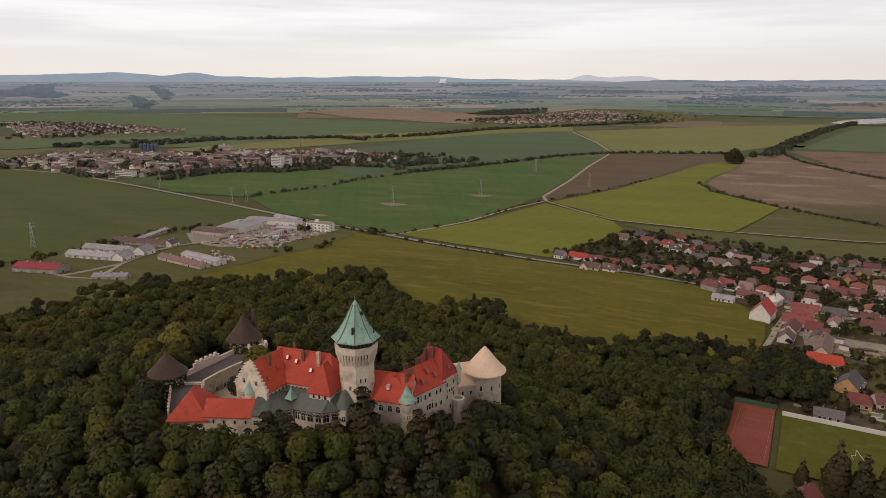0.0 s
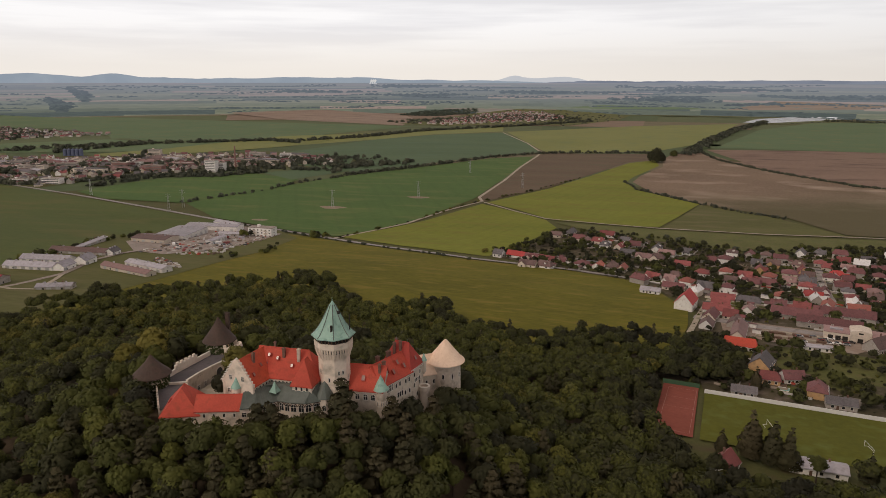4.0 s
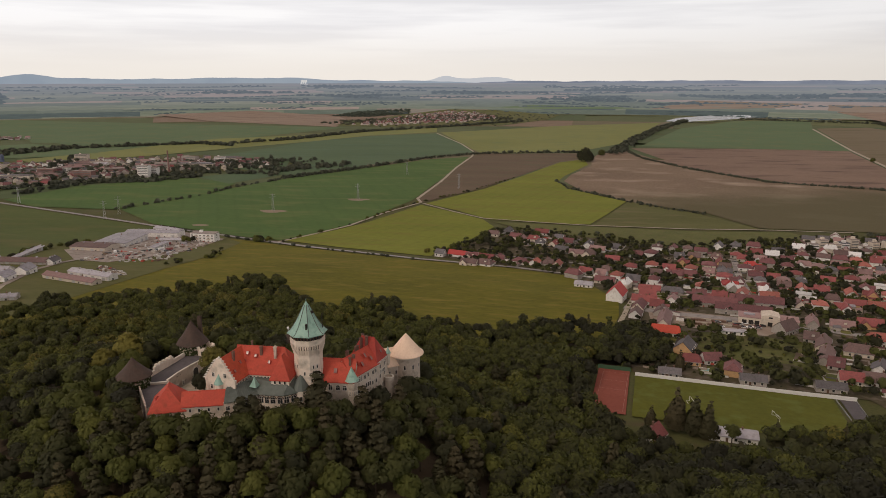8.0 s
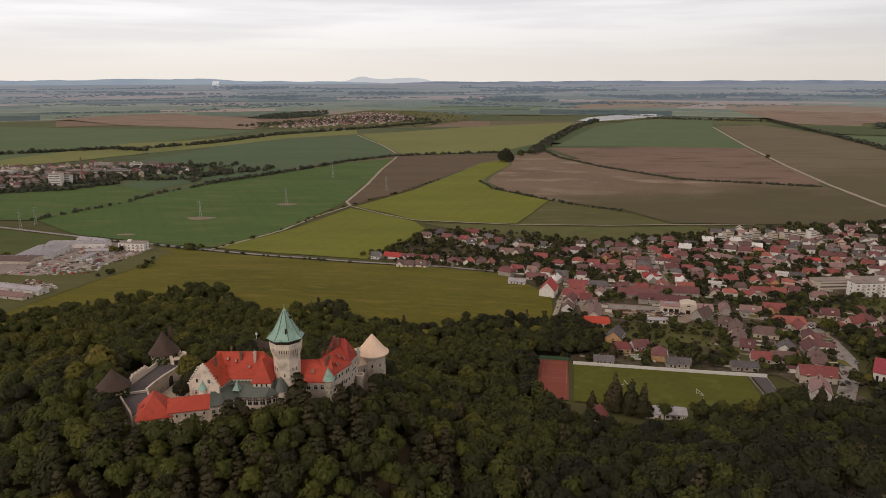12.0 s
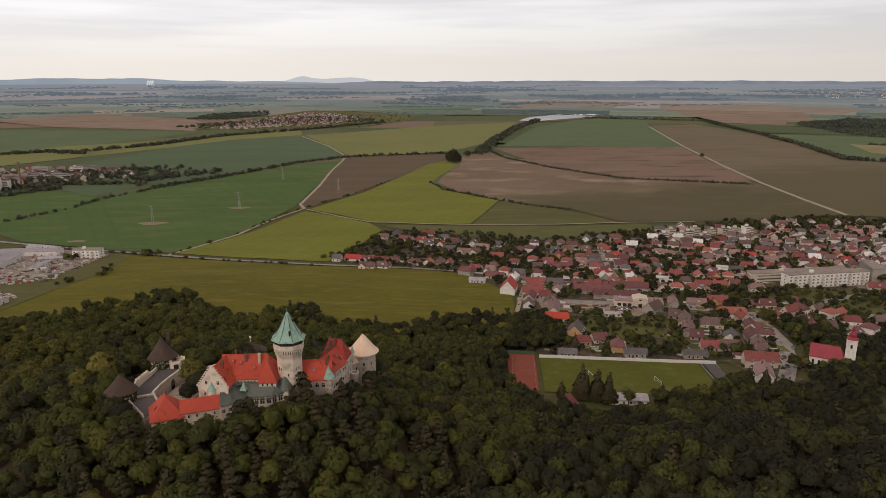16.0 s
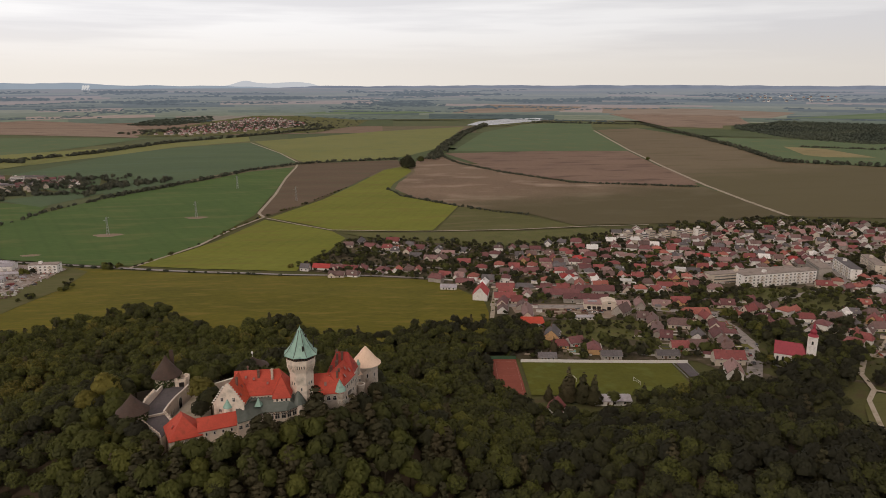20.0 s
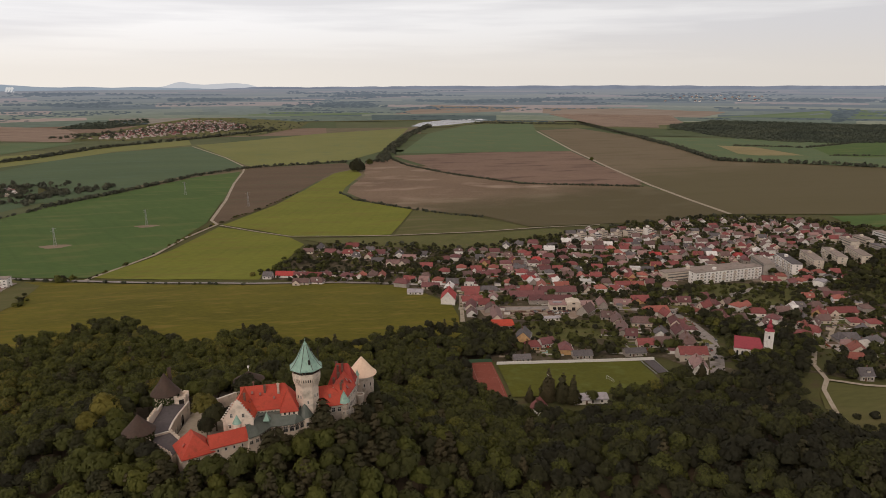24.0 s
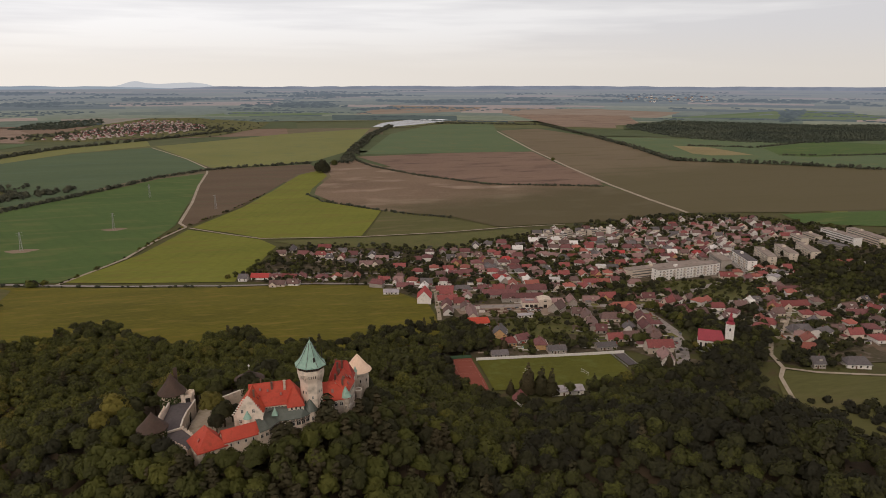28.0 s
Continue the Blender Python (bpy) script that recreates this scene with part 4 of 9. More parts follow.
# ---- football pitch and clay court ----
drape("sports_field", [(124, 150), (216, 137), (206, 82), (115, 95)], M_TURF, 0.55, "mown green football pitch", "football pitch")
court = drape("tennis_court", [(106, 158), (122, 156), (112.5, 96), (97, 99)], M_CLAY, 0.6, "red clay court beside the football pitch", "tennis court")
M_LINE = mat("worn_court_line", (0.34, 0.17, 0.14), (0.40, 0.22, 0.18), 0.8, 0.9)
for a, b in (((108, 153), (120.5, 151)), ((120.5, 151), (111.5, 99)), ((111.5, 99), (99.2, 101.5)), ((99.2, 101.5), (108, 153)), ((103.5, 127), (116, 125)), ((105.8, 140), (118.3, 138))):
    ribbon("court_line", [a, b], 0.14, M_LINE, 0.72, "pale worn court line", "line")


def fence(name, pts, h, thick, material, label, post=0.0):
    """A wall or fence along a line in plan."""
    t = thing(name, label, "fence", "", (pts[0][0], pts[0][1], gz1(*pts[0])), 0, "")
    for a, b in zip(pts, pts[1:]):
        L = math.dist(a, b)
        k = max(1, int(L / 8))
        dx, dy = (b[0] - a[0]) / L, (b[1] - a[1]) / L
        for i in range(k):
            p, q = [(a[0] + (b[0] - a[0]) * j / k, a[1] + (b[1] - a[1]) * j / k) for j in (i, i + 1)]
            nx, ny = -dy * thick / 2, dx * thick / 2
            bm = bmesh.new()
            zs = [gz1(*p), gz1(*q)]
            ox, oy, oz = t.location
            pts3 = []
            for (px, py), z in ((p, zs[0]), (q, zs[1])):
                pts3 += [(px + nx - ox, py + ny - oy, z - 0.3 - oz), (px - nx - ox, py - ny - oy, z - 0.3 - oz), (px - nx - ox, py - ny - oy, z + h - oz), (px + nx - ox, py + ny - oy, z + h - oz)]
            add_poly(bm, pts3, [(0, 1, 2, 3), (7, 6, 5, 4), (0, 4, 5, 1), (1, 5, 6, 2), (2, 6, 7, 3), (3, 7, 4, 0)])
            part("panel", bm, material, t)
            if post:
                part("post", bx(p[0] - ox - 0.08, p[0] - ox + 0.08, p[1] - oy - 0.08, p[1] - oy + 0.08, zs[0] - 0.2 - oz, zs[0] + h + post - oz), material, t)
    return t


fence("wall_fence", [(124, 151.5), (216, 138.5), (227, 136.5)], 2.0, 0.3, M_WHITE, "long white boundary wall beside the football pitch")
fence("wall_fence", [(226.5, 135.5), (222, 111)], 0.8, 0.12, M_STEEL, "white boundary wall of the ball court")
fence("wall_fence", [(217.5, 137), (213.5, 110)], 0.8, 0.12, M_STEEL, "low white fence at the end of the pitch")


M_SCREEN = mat("green_screen_cloth", (0.045, 0.10, 0.055), (0.06, 0.13, 0.07), 0.8, 0.85)
fence("windscreen", [(105.6, 158.8), (122.4, 156.6)], 2.6, 0.12, M_SCREEN, "green windscreen at the end of the clay court", 0.3)


def goal(x, y, rz):
    t = thing("goal", "white metal football goal on the pitch", "goal", "football goals", (x, y, gz1(x, y) + 0.5), rz)
    for n, b in (("post", (-3.7, -3.58, -0.06, 0.06, 0, 2.44)), ("post", (3.58, 3.7, -0.06, 0.06, 0, 2.44)), ("crossbar", (-3.7, 3.7, -0.06, 0.06, 2.38, 2.5)), ("stay", (-3.7, -3.6, 0, 1.6, 0, 0.1)), ("stay", (3.6, 3.7, 0, 1.6, 0, 0.1)), ("net_bar", (-3.7, 3.7, 1.5, 1.6, 0, 0.1))):
        part(n, bx(*b), M_WHITE, t)


goal(145, 114, 98)
goal(179, 104, 278)


# ---- trees ----
def rnd_dirs(rng, n):
    v = rng.normal(size=(n, 3))
    return v / np.linalg.norm(v, axis=1)[:, None]


def crown_arrays(rng, n_leaf, size, kind="broad"):
    """A crown of leaf clumps on uneven lobes, unit: radius 1 across, 1.1 high. Returns vertices and quads."""
    vs, fs = [], []
    if kind == "broad":
        k = 15 if n_leaf > 200 else (7 if n_leaf > 64 else 4)
        cen = rnd_dirs(rng, k) * rng.uniform(0.42, 0.68, (k, 1))
        cen[:, 2] = np.abs(cen[:, 2]) * 0.95 - 0.10
        cen[0] = (0, 0, 0.05)
        rad = rng.uniform(0.24, 0.42, k) * (1.0 if k == 15 else 1.35)
        rad[0] = 0.72
    else:
        k = 9
        hz = np.linspace(-0.75, 1.45, k)
        cen = np.stack([rng.normal(0, 0.03, k), rng.normal(0, 0.03, k), hz], 1)
        rad = np.linspace(0.62, 0.07 if kind == "fir" else 0.20, k) * rng.uniform(0.85, 1.15, k)
        if kind == "cone":  # ragged pine: loose clumps round the stem
            k = 16
            hz = np.linspace(-0.7, 1.3, k)
            turn = np.arange(k) * 2.4 + rng.uniform(0, 1, k)
            out = np.linspace(0.50, 0.08, k) * rng.uniform(0.6, 1.15, k)
            cen = np.stack([out * np.cos(turn), out * np.sin(turn), hz], 1)
            rad = np.linspace(0.44, 0.20, k) * rng.uniform(0.75, 1.25, k)
    pick = rng.choice(k, n_leaf, p=np.minimum(rad, 0.55) ** 2 / np.sum(np.minimum(rad, 0.55) ** 2))
    d = rnd_dirs(rng, n_leaf)
    d[:, 2] = np.where(d[:, 2] < -0.25, -d[:, 2], d[:, 2])
    if kind != "broad":
        d[:, 2] *= 0.45
    c = cen[pick] + d * rad[pick][:, None] * rng.uniform(0.88, 1.06, (n_leaf, 1))
    nrm = d + rng.normal(0, 0.30, (n_leaf, 3))
    nrm /= np.linalg.norm(nrm, axis=1)[:, None]
    ref = rnd_dirs(rng, n_leaf)
    t1 = np.cross(nrm, ref)
    t1 /= np.linalg.norm(t1, axis=1)[:, None] + 1e-6
    t2 = np.cross(nrm, t1)
    s = size * rng.uniform(0.6, 1.4, (n_leaf, 1))
    q = np.stack([c - t1 * s - t2 * s * 0.5, c + t1 * s - t2 * s * 0.5, c + t2 * s * rng.uniform(0.7, 1.2, (n_leaf, 1)) - nrm * s * 0.2], 1)
    vs.append(q.reshape(-1, 3))
    fs.append(np.arange(n_leaf * 3).reshape(-1, 3))
    ns = [np.repeat(d, 3, axis=0)]
    base = n_leaf * 3
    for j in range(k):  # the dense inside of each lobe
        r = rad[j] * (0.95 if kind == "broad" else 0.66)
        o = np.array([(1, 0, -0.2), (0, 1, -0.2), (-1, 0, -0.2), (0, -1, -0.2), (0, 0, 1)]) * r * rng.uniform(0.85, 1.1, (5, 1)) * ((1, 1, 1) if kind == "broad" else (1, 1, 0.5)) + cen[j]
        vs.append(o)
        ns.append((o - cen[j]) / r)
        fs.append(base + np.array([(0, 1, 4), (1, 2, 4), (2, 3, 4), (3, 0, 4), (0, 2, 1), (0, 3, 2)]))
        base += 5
    P = np.concatenate(vs)
    N = np.concatenate(ns) * 0.55 + P * (0.7, 0.7, 0.45) + (0, 0, 0.12)
    return P, np.concatenate(fs), N / np.linalg.norm(N, axis=1)[:, None]


def forest(name, label, xs, ys, hs, rs, rng, n_leaf, size, material=None, kind="broad", variants=10, category="trees", tint=None):
    """Many trees in one mesh; tint sets how light the leaves of each one are."""
    kinds = [crown_arrays(rng, n_leaf, size, kind) for _ in range(variants)]
    which = rng.integers(0, variants, len(xs))
    zs = gz(xs, ys)
    V, F, T, NN = [], [], [], []
    base = 0
    for v in range(variants):
        idx = np.nonzero(which == v)[0]
        if not len(idx):
            continue
        cv, cf, cn = kinds[v]
        a = rng.uniform(0, 2 * math.pi, len(idx))
        ca, sa = np.cos(a)[:, None], np.sin(a)[:, None]
        r = rs[idx][:, None]
        x = (cv[None, :, 0] * ca - cv[None, :, 1] * sa) * r + xs[idx][:, None]
        y = (cv[None, :, 0] * sa + cv[None, :, 1] * ca) * r + ys[idx][:, None]
        hh = hs[idx][:, None]
        z = zs[idx][:, None] + hh - r * 1.05 + cv[None, :, 2] * r
        if kind != "broad":
            z = zs[idx][:, None] + hh * (0.42 + 0.38 * cv[None, :, 2])
        P = np.stack([x, y, z], 2).reshape(-1, 3)
        NN.append(np.stack([cn[None, :, 0] * ca - cn[None, :, 1] * sa, cn[None, :, 0] * sa + cn[None, :, 1] * ca, np.broadcast_to(cn[None, :, 2], x.shape)], 2).reshape(-1, 3))
        n = len(cv)
        Fi = (cf[None] + (np.arange(len(idx)) * n)[:, None, None]).reshape(-1, 3) + base
        V.append(P)
        F.append(Fi)
        tone_t = rng.uniform(0, 1, len(idx)) if tint is None else tint[idx]
        inner = np.where(np.arange(len(cf)) < n_leaf, 1.0, 0.55)  # tint cut inside the crown: shade between leaves, put into colour
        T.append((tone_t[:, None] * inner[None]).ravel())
        base += len(P)
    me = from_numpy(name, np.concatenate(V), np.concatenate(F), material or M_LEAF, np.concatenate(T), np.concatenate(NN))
    return tagged(new(name, me), label, category, kind="stuff")


def tree_template(name, label, rng, h, r, n_leaf, size, kind="broad", material=None, tint=None, lean=0.0):
    """One tree: a tapered trunk with limbs, and a crown."""
    t = thing(name, label, "tree", "trees round the castle")
    bm = lathe([(0.05 * r + 0.12, -0.6), (0.035 * r + 0.08, h * 0.35), (0.06, h * 0.72), (0.0, h * 0.8)], 7)
    if kind == "broad":
        for i in range(5):
            a = i * 1.26 + rng.uniform(0, 0.5)
            z0, L = h * rng.uniform(0.35, 0.5), r * rng.uniform(0.5, 0.75)
            p0 = Vector((0, 0, z0))
            p1 = Vector((math.cos(a) * L, math.sin(a) * L, z0 + L * 0.8))
            side = Vector((-math.sin(a), math.cos(a), 0)) * 0.1
            up = Vector((0, 0, 0.1))
            vs = [bm.verts.new(q) for q in (p0 + side, p0 + up, p0 - side, p0 - up)] + [bm.verts.new(p1)]
            for k in range(4):
                bm.faces.new((vs[k], vs[(k + 1) % 4], vs[4]))
    part("trunk", bm, M_BARK, t)
    cv, cf, cn = crown_arrays(rng, n_leaf, size, kind)
    P = cv * r
    P[:, 2] = h - r * 1.05 + cv[:, 2] * r if kind == "broad" else h * (0.42 + 0.38 * cv[:, 2])
    me = from_numpy("crown", P, cf, material or M_LEAF, np.full(len(cf), 0.12 if tint is None else tint), cn)
    me.attributes.new("free", "FLOAT", "FACE").data.foreach_set("value", np.full(len(cf), 0.7, np.float32))
    ob = new("crown", me)
    ob.parent = t
    return t


def inside(px, py, poly):
    c = np.zeros(len(px), bool)
    for (x0, y0), (x1, y1) in zip(poly, poly[1:] + poly[:1]):
        cross = ((y0 > py) != (y1 > py)) & (px < (x1 - x0) * (py - y0) / (y1 - y0 + 1e-12) + x0)
        c ^= cross
    return c


rng = np.random.default_rng(5)
CASTLE_CLEAR = [[(-55, -18), (-44, -28), (-31, -25), (-18, -22), (-4, -15), (6, -9), (16, -4), (22, 6), (24, 16), (24, 27), (30, 31), (31, 41), (18, 42), (10, 28), (-2, 12), (-22, 14), (-30, 24), (-40, 34), (-60, 36), (-66, 0)], [(-36, 29), (-25, 34), (-12, 34), (-12, 50), (-32, 50)]]


def scatter(poly, step, jitter=0.45):
    xs0, ys0 = [p[0] for p in poly], [p[1] for p in poly]
    gx, gy = np.meshgrid(np.arange(min(xs0), max(xs0), step), np.arange(min(ys0), max(ys0), step * 0.866))
    gx = gx + (np.arange(gx.shape[0]) % 2)[:, None] * step / 2
    px = gx.ravel() + rng.uniform(-jitter, jitter, gx.size) * step
    py = gy.ravel() + rng.uniform(-jitter, jitter, gx.size) * step
    k = inside(px, py, poly)
    return px[k], py[k]


def clear(px, py, polys):
    k = np.ones(len(px), bool)
    for p in polys:
        k &= ~inside(px, py, p)
    return px[k], py[k]


tx, ty = scatter(WOOD, 6.4)
tx, ty = clear(tx, ty, CASTLE_CLEAR)
th = 9.5 + 4.5 * rng.random(len(tx)) + 2.2 * np.array([noise.noise((x * 0.03, y * 0.03, 0)) for x, y in zip(tx, ty)])
east = (tx > 50) & (ty < 120)
thin = ~east | (rng.random(len(tx)) > 0.22)
tx, ty, th, east = tx[thin], ty[thin], th[thin], east[thin]
th = th + 2.6 * np.array([noise.noise((x * 0.05, y * 0.05, 7)) for x, y in zip(tx, ty)])
tr = (4.1 + 2.1 * rng.random(len(tx)) ** 1.5) * np.where(east, 1.18, 1.0)
# the trees that stand nearest to the castle are single things
dc = np.hypot((tx + 12) / 1.25, ty - 2)
order = np.argsort(dc)
near, rest = order[:260], order[260:]
dark = rng.random(len(tx)) < np.where((ty < 8) & (ty > -60) & (tx > -62) & (tx < 62), 0.36, 0.035)
th = th + np.where((np.abs(tx + 30) < 16) & (ty > 208), 3.0, 0) + np.where((np.abs(tx + 122) < 18) & (ty > 252), 3.0, 0)
edge = np.zeros(len(tx))
for (x0, y0), (x1, y1) in zip(WOOD[1:20], WOOD[2:21]):  # tall dark trees fringe the meadow
    f = np.clip(((tx - x0) * (x1 - x0) + (ty - y0) * (y1 - y0)) / ((x1 - x0) ** 2 + (y1 - y0) ** 2), 0, 1)
    edge = np.maximum(edge, 1.0 - np.hypot(tx - x0 - f * (x1 - x0), ty - y0 - f * (y1 - y0)) / 26)
th = th + 2.0 * edge
# leaf tint lightened behind the castle, darkened south-east: shade and vignetting put into colour
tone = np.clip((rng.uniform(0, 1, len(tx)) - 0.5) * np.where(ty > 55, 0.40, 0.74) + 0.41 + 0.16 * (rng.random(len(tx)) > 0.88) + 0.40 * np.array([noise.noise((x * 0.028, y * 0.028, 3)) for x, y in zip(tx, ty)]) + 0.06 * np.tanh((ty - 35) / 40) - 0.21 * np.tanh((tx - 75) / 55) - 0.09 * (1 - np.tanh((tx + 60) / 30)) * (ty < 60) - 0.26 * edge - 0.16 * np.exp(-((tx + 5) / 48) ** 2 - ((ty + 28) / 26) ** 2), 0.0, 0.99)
BROAD = [tree_template("broadleaf_tree", "tall broadleaf tree with a full green crown", rng, 12, 5.0, 820, 0.088) for _ in range(6)]
PINES = [tree_template("conifer_tree", "dark green conifer with a ragged crown", rng, 12.5, 5.2, 1300, 0.075, "cone", M_NEEDLE) for _ in range(3)]
for i in near:
    if dark[i]:
        src = PINES[int(rng.integers(3))]
    else:
        src = BROAD[int(rng.integers(6))]
    s = th[i] / 12
    copy_thing(src, pose(tx[i], ty[i], gz1(tx[i], ty[i]), 0, 0, rng.uniform(0, 360)) @ Matrix.Diagonal((s * rng.uniform(0.85, 1.15), s * rng.uniform(0.85, 1.15), s, 1)))
# pines that stand out before the walls
for x, y, h in ((5.5, -7.5, 17), (10, -18, 13), (-15, -18, 11), (-11.5, -15.5, 10), (2.0, -15, 10), (-50, -33, 13), (-3, -35, 13), (-64, -30, 12), (16, -13, 9.5), (-27, -31, 11), (7.5, -11, 12), (0.5, -13.5, 10.5), (-3.5, -15.2, 9), (-7.5, -17.6, 9), (12, -14, 9.5), (-22, -26, 9), (22.5, -5, 9), (-9, -20, 11), (-38, -31, 12)):
    s = h / 12.5
    copy_thing(PINES[int(rng.integers(3))], pose(x, y, gz1(x, y), 0, 0, rng.uniform(0, 360)) @ Matrix.Diagonal((s * 1.2, s * 1.2, s, 1)))
for t in BROAD + PINES:
    for o in (t, *t.children_recursive):
        bpy.data.objects.remove(o)
# the side of the hill beyond the camera's reach is planted more plainly
reach = (ty > -115) & (0.616 * (tx - 75) + 0.788 * (ty + 152) > -30) & (-0.616 * (tx + 25) + 0.788 * (ty + 258) > -55)
rest = rest[~inside(tx[rest], ty[rest], GLADE)]
r1 = rest[~dark[rest] & reach[rest]]
front = r1[ty[r1] < 60]
back = r1[ty[r1] >= 60]
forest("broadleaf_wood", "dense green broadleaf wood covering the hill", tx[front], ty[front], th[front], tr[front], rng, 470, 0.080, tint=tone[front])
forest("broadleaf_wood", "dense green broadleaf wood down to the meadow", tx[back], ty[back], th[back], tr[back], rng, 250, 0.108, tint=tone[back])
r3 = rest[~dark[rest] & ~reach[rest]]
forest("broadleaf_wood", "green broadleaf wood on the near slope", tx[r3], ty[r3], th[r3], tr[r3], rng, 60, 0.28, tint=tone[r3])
r2 = rest[dark[rest]]
forest("conifer_wood", "scattered dark conifers in the wood", tx[r2], ty[r2], th[r2] + 1, tr[r2] * 0.9, rng, 360, 0.12, M_NEEDLE, "cone")


def tree_line(label, pts, step, h, r, spread, n_leaf=34, size=0.40, skip=0.03, name="hedge", material=None):
    far = math.hypot(pts[0][0], pts[0][1]) > 560
    step = step * (0.6 if math.hypot(pts[0][0], pts[0][1]) > 900 else 1.0)
    xs, ys = [], []
    for a, b in zip(pts, pts[1:]):
        L = math.dist(a, b)
        for i in range(max(1, int(L / step))):
            if rng.random() < skip:
                continue
            f = (i + rng.random()) * step / L
            xs.append(a[0] + (b[0] - a[0]) * f + rng.uniform(-spread, spread))
            ys.append(a[1] + (b[1] - a[1]) * f + rng.uniform(-spread, spread))
    xs, ys = np.array(xs), np.array(ys)
    m = rng.uniform(0.5, 1.25, len(xs))
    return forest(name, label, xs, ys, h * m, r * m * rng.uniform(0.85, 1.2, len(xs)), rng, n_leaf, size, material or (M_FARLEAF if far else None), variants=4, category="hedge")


tree_line("dark hedge between two fields", [(-367, 948), (-286, 1068), (-167, 1285), (-69, 1391), (30, 1427), (167, 1458)], 9, 7, 4.5, 2)
tree_line("bushy field boundary", [(105, 984), (119, 905), (143, 871), (196, 792), (242, 739), (285, 708)], 8, 4, 3, 2)
tree_line("curved line of bushes across the bare fields", [(211, 1445), (281, 1528), (296, 1349), (359, 1176), (452, 1011), (660, 919)], 7, 5, 4, 2)
tree_line("belt of tall trees along a stream", [(244, 1435), (300, 1640), (332, 1778), (400, 2000), (486, 2288), (600, 2600), (651, 2733)], 8, 12, 7, 14)
tree_line("belt of trees beside a field", [(900, 2900), (1340, 2662), (1230, 1997), (1144, 1599), (1051, 1265), (1251, 1118), (1404, 961)], 9, 10, 6, 6)
tree_line("hedge before the dark wood", [(1342, 1600), (1500, 1490), (1640, 1540), (1870, 1630)], 9, 7, 5, 4)
tree_line("hedge between the green fields", [(1406, 1290), (1560, 1235), (1740, 1225)], 9, 6, 4.5, 3)
tree_line("trees along the water", [(600, 2640), (700, 2680), (840, 2800), (1010, 2970), (1120, 3060), (1300, 2900)], 17, 3.4, 5, 8)
tree_line("dark woodland belt on the plain", [(-1132, 1147), (-1056, 1405), (-804, 1554), (-700, 1500)], 8, 10, 7, 8)
tree_line("dark woodland belt on the plain", [(-765, 1511), (-608, 1730), (-501, 2013), (-281, 2270), (14, 2662)], 8, 10, 7, 8)
tree_line("bushes along the lane", [(-195, 480), (-173, 535), (-146, 585), (-121, 670), (-92, 745), (-30, 860), (40, 1030)], 8, 3.2, 2.4, 1.5, 60, 0.3, 0.3)
tree_line("roadside trees and bushes", [(-357, 537), (-268, 502), (-194, 472), (-114, 440), (-36, 417)], 7, 4.2, 2.6, 2.0, 70, 0.26, 0.3)
tree_line("hedge between the green fields", [(-480, 640), (-420, 760), (-400, 860), (-310, 1040), (-271, 1082)], 9, 5, 4, 3)
tree_line("trees beside the town", [(-700, 730), (-640, 900), (-540, 1000), (-420, 1010), (-380, 985)], 9, 8, 6, 10)
tree_line("dark copse on the plain", [(-420, 1040), (-350, 1100), (-310, 1150)], 4, 9, 6, 18, 40, 0.4, 0.0)
tree_line("dark copse beside the lane", [(-228, 488), (-205, 480)], 3, 6, 3.5, 5, 70, 0.28, 0.0)
tree_line("row of bushes in the meadow", [(-248, 340), (-240, 364), (-226, 385), (-227, 428)], 5, 4.5, 2.6, 5, 70, 0.28, 0.2)
tree_line("dark trees before the office building", [(-290, 462), (-276, 460)], 2.6, 9, 4, 2, 90, 0.24, 0.0)
tree_line("trees behind the industrial estate", [(-420, 190), (-405, 240), (-398, 310), (-400, 400), (-380, 460)], 8, 6, 4, 6, 60, 0.3, 0.2)
tree_line("bushes behind the village gardens", [(23, 590), (50, 575), (130, 565), (205, 515), (300, 520), (361, 575), (450, 600), (600, 640), (700, 600)], 6, 5, 3.4, 7, 60, 0.3, 0.5, material=M_FARLEAF)
tree_line("bushes at the village end", [(-28, 450), (0, 510), (30, 575)], 4, 5, 3.2, 8, 70, 0.28, 0.0)
wx, wy = scatter([(1600, 2380), (1701, 2539), (2041, 2736), (2276, 2536), (2500, 2300), (2764, 2155), (2118, 1586), (1800, 1570), (1600, 1650), (1530, 1790), (1515, 1950), (1560, 2160)], 15)
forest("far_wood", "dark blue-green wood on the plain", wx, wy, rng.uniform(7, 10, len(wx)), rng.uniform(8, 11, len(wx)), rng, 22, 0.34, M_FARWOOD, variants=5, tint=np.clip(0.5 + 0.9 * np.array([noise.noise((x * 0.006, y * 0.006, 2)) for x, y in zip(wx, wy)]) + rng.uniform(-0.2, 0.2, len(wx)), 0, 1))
# the lone great tree by the fields
for x, y, h, r in ((756, 1345, 10, 6), (170, 1284, 27, 20), (212, 1395, 15, 10)):
    big = tree_template("broadleaf_tree", "large dark tree standing between the fields", rng, h, r, 900, 0.09)
    big.matrix_world = pose(x, y, gz1(x, y) - 2.0) @ Matrix.Diagonal((1, 1, 1.4, 1))


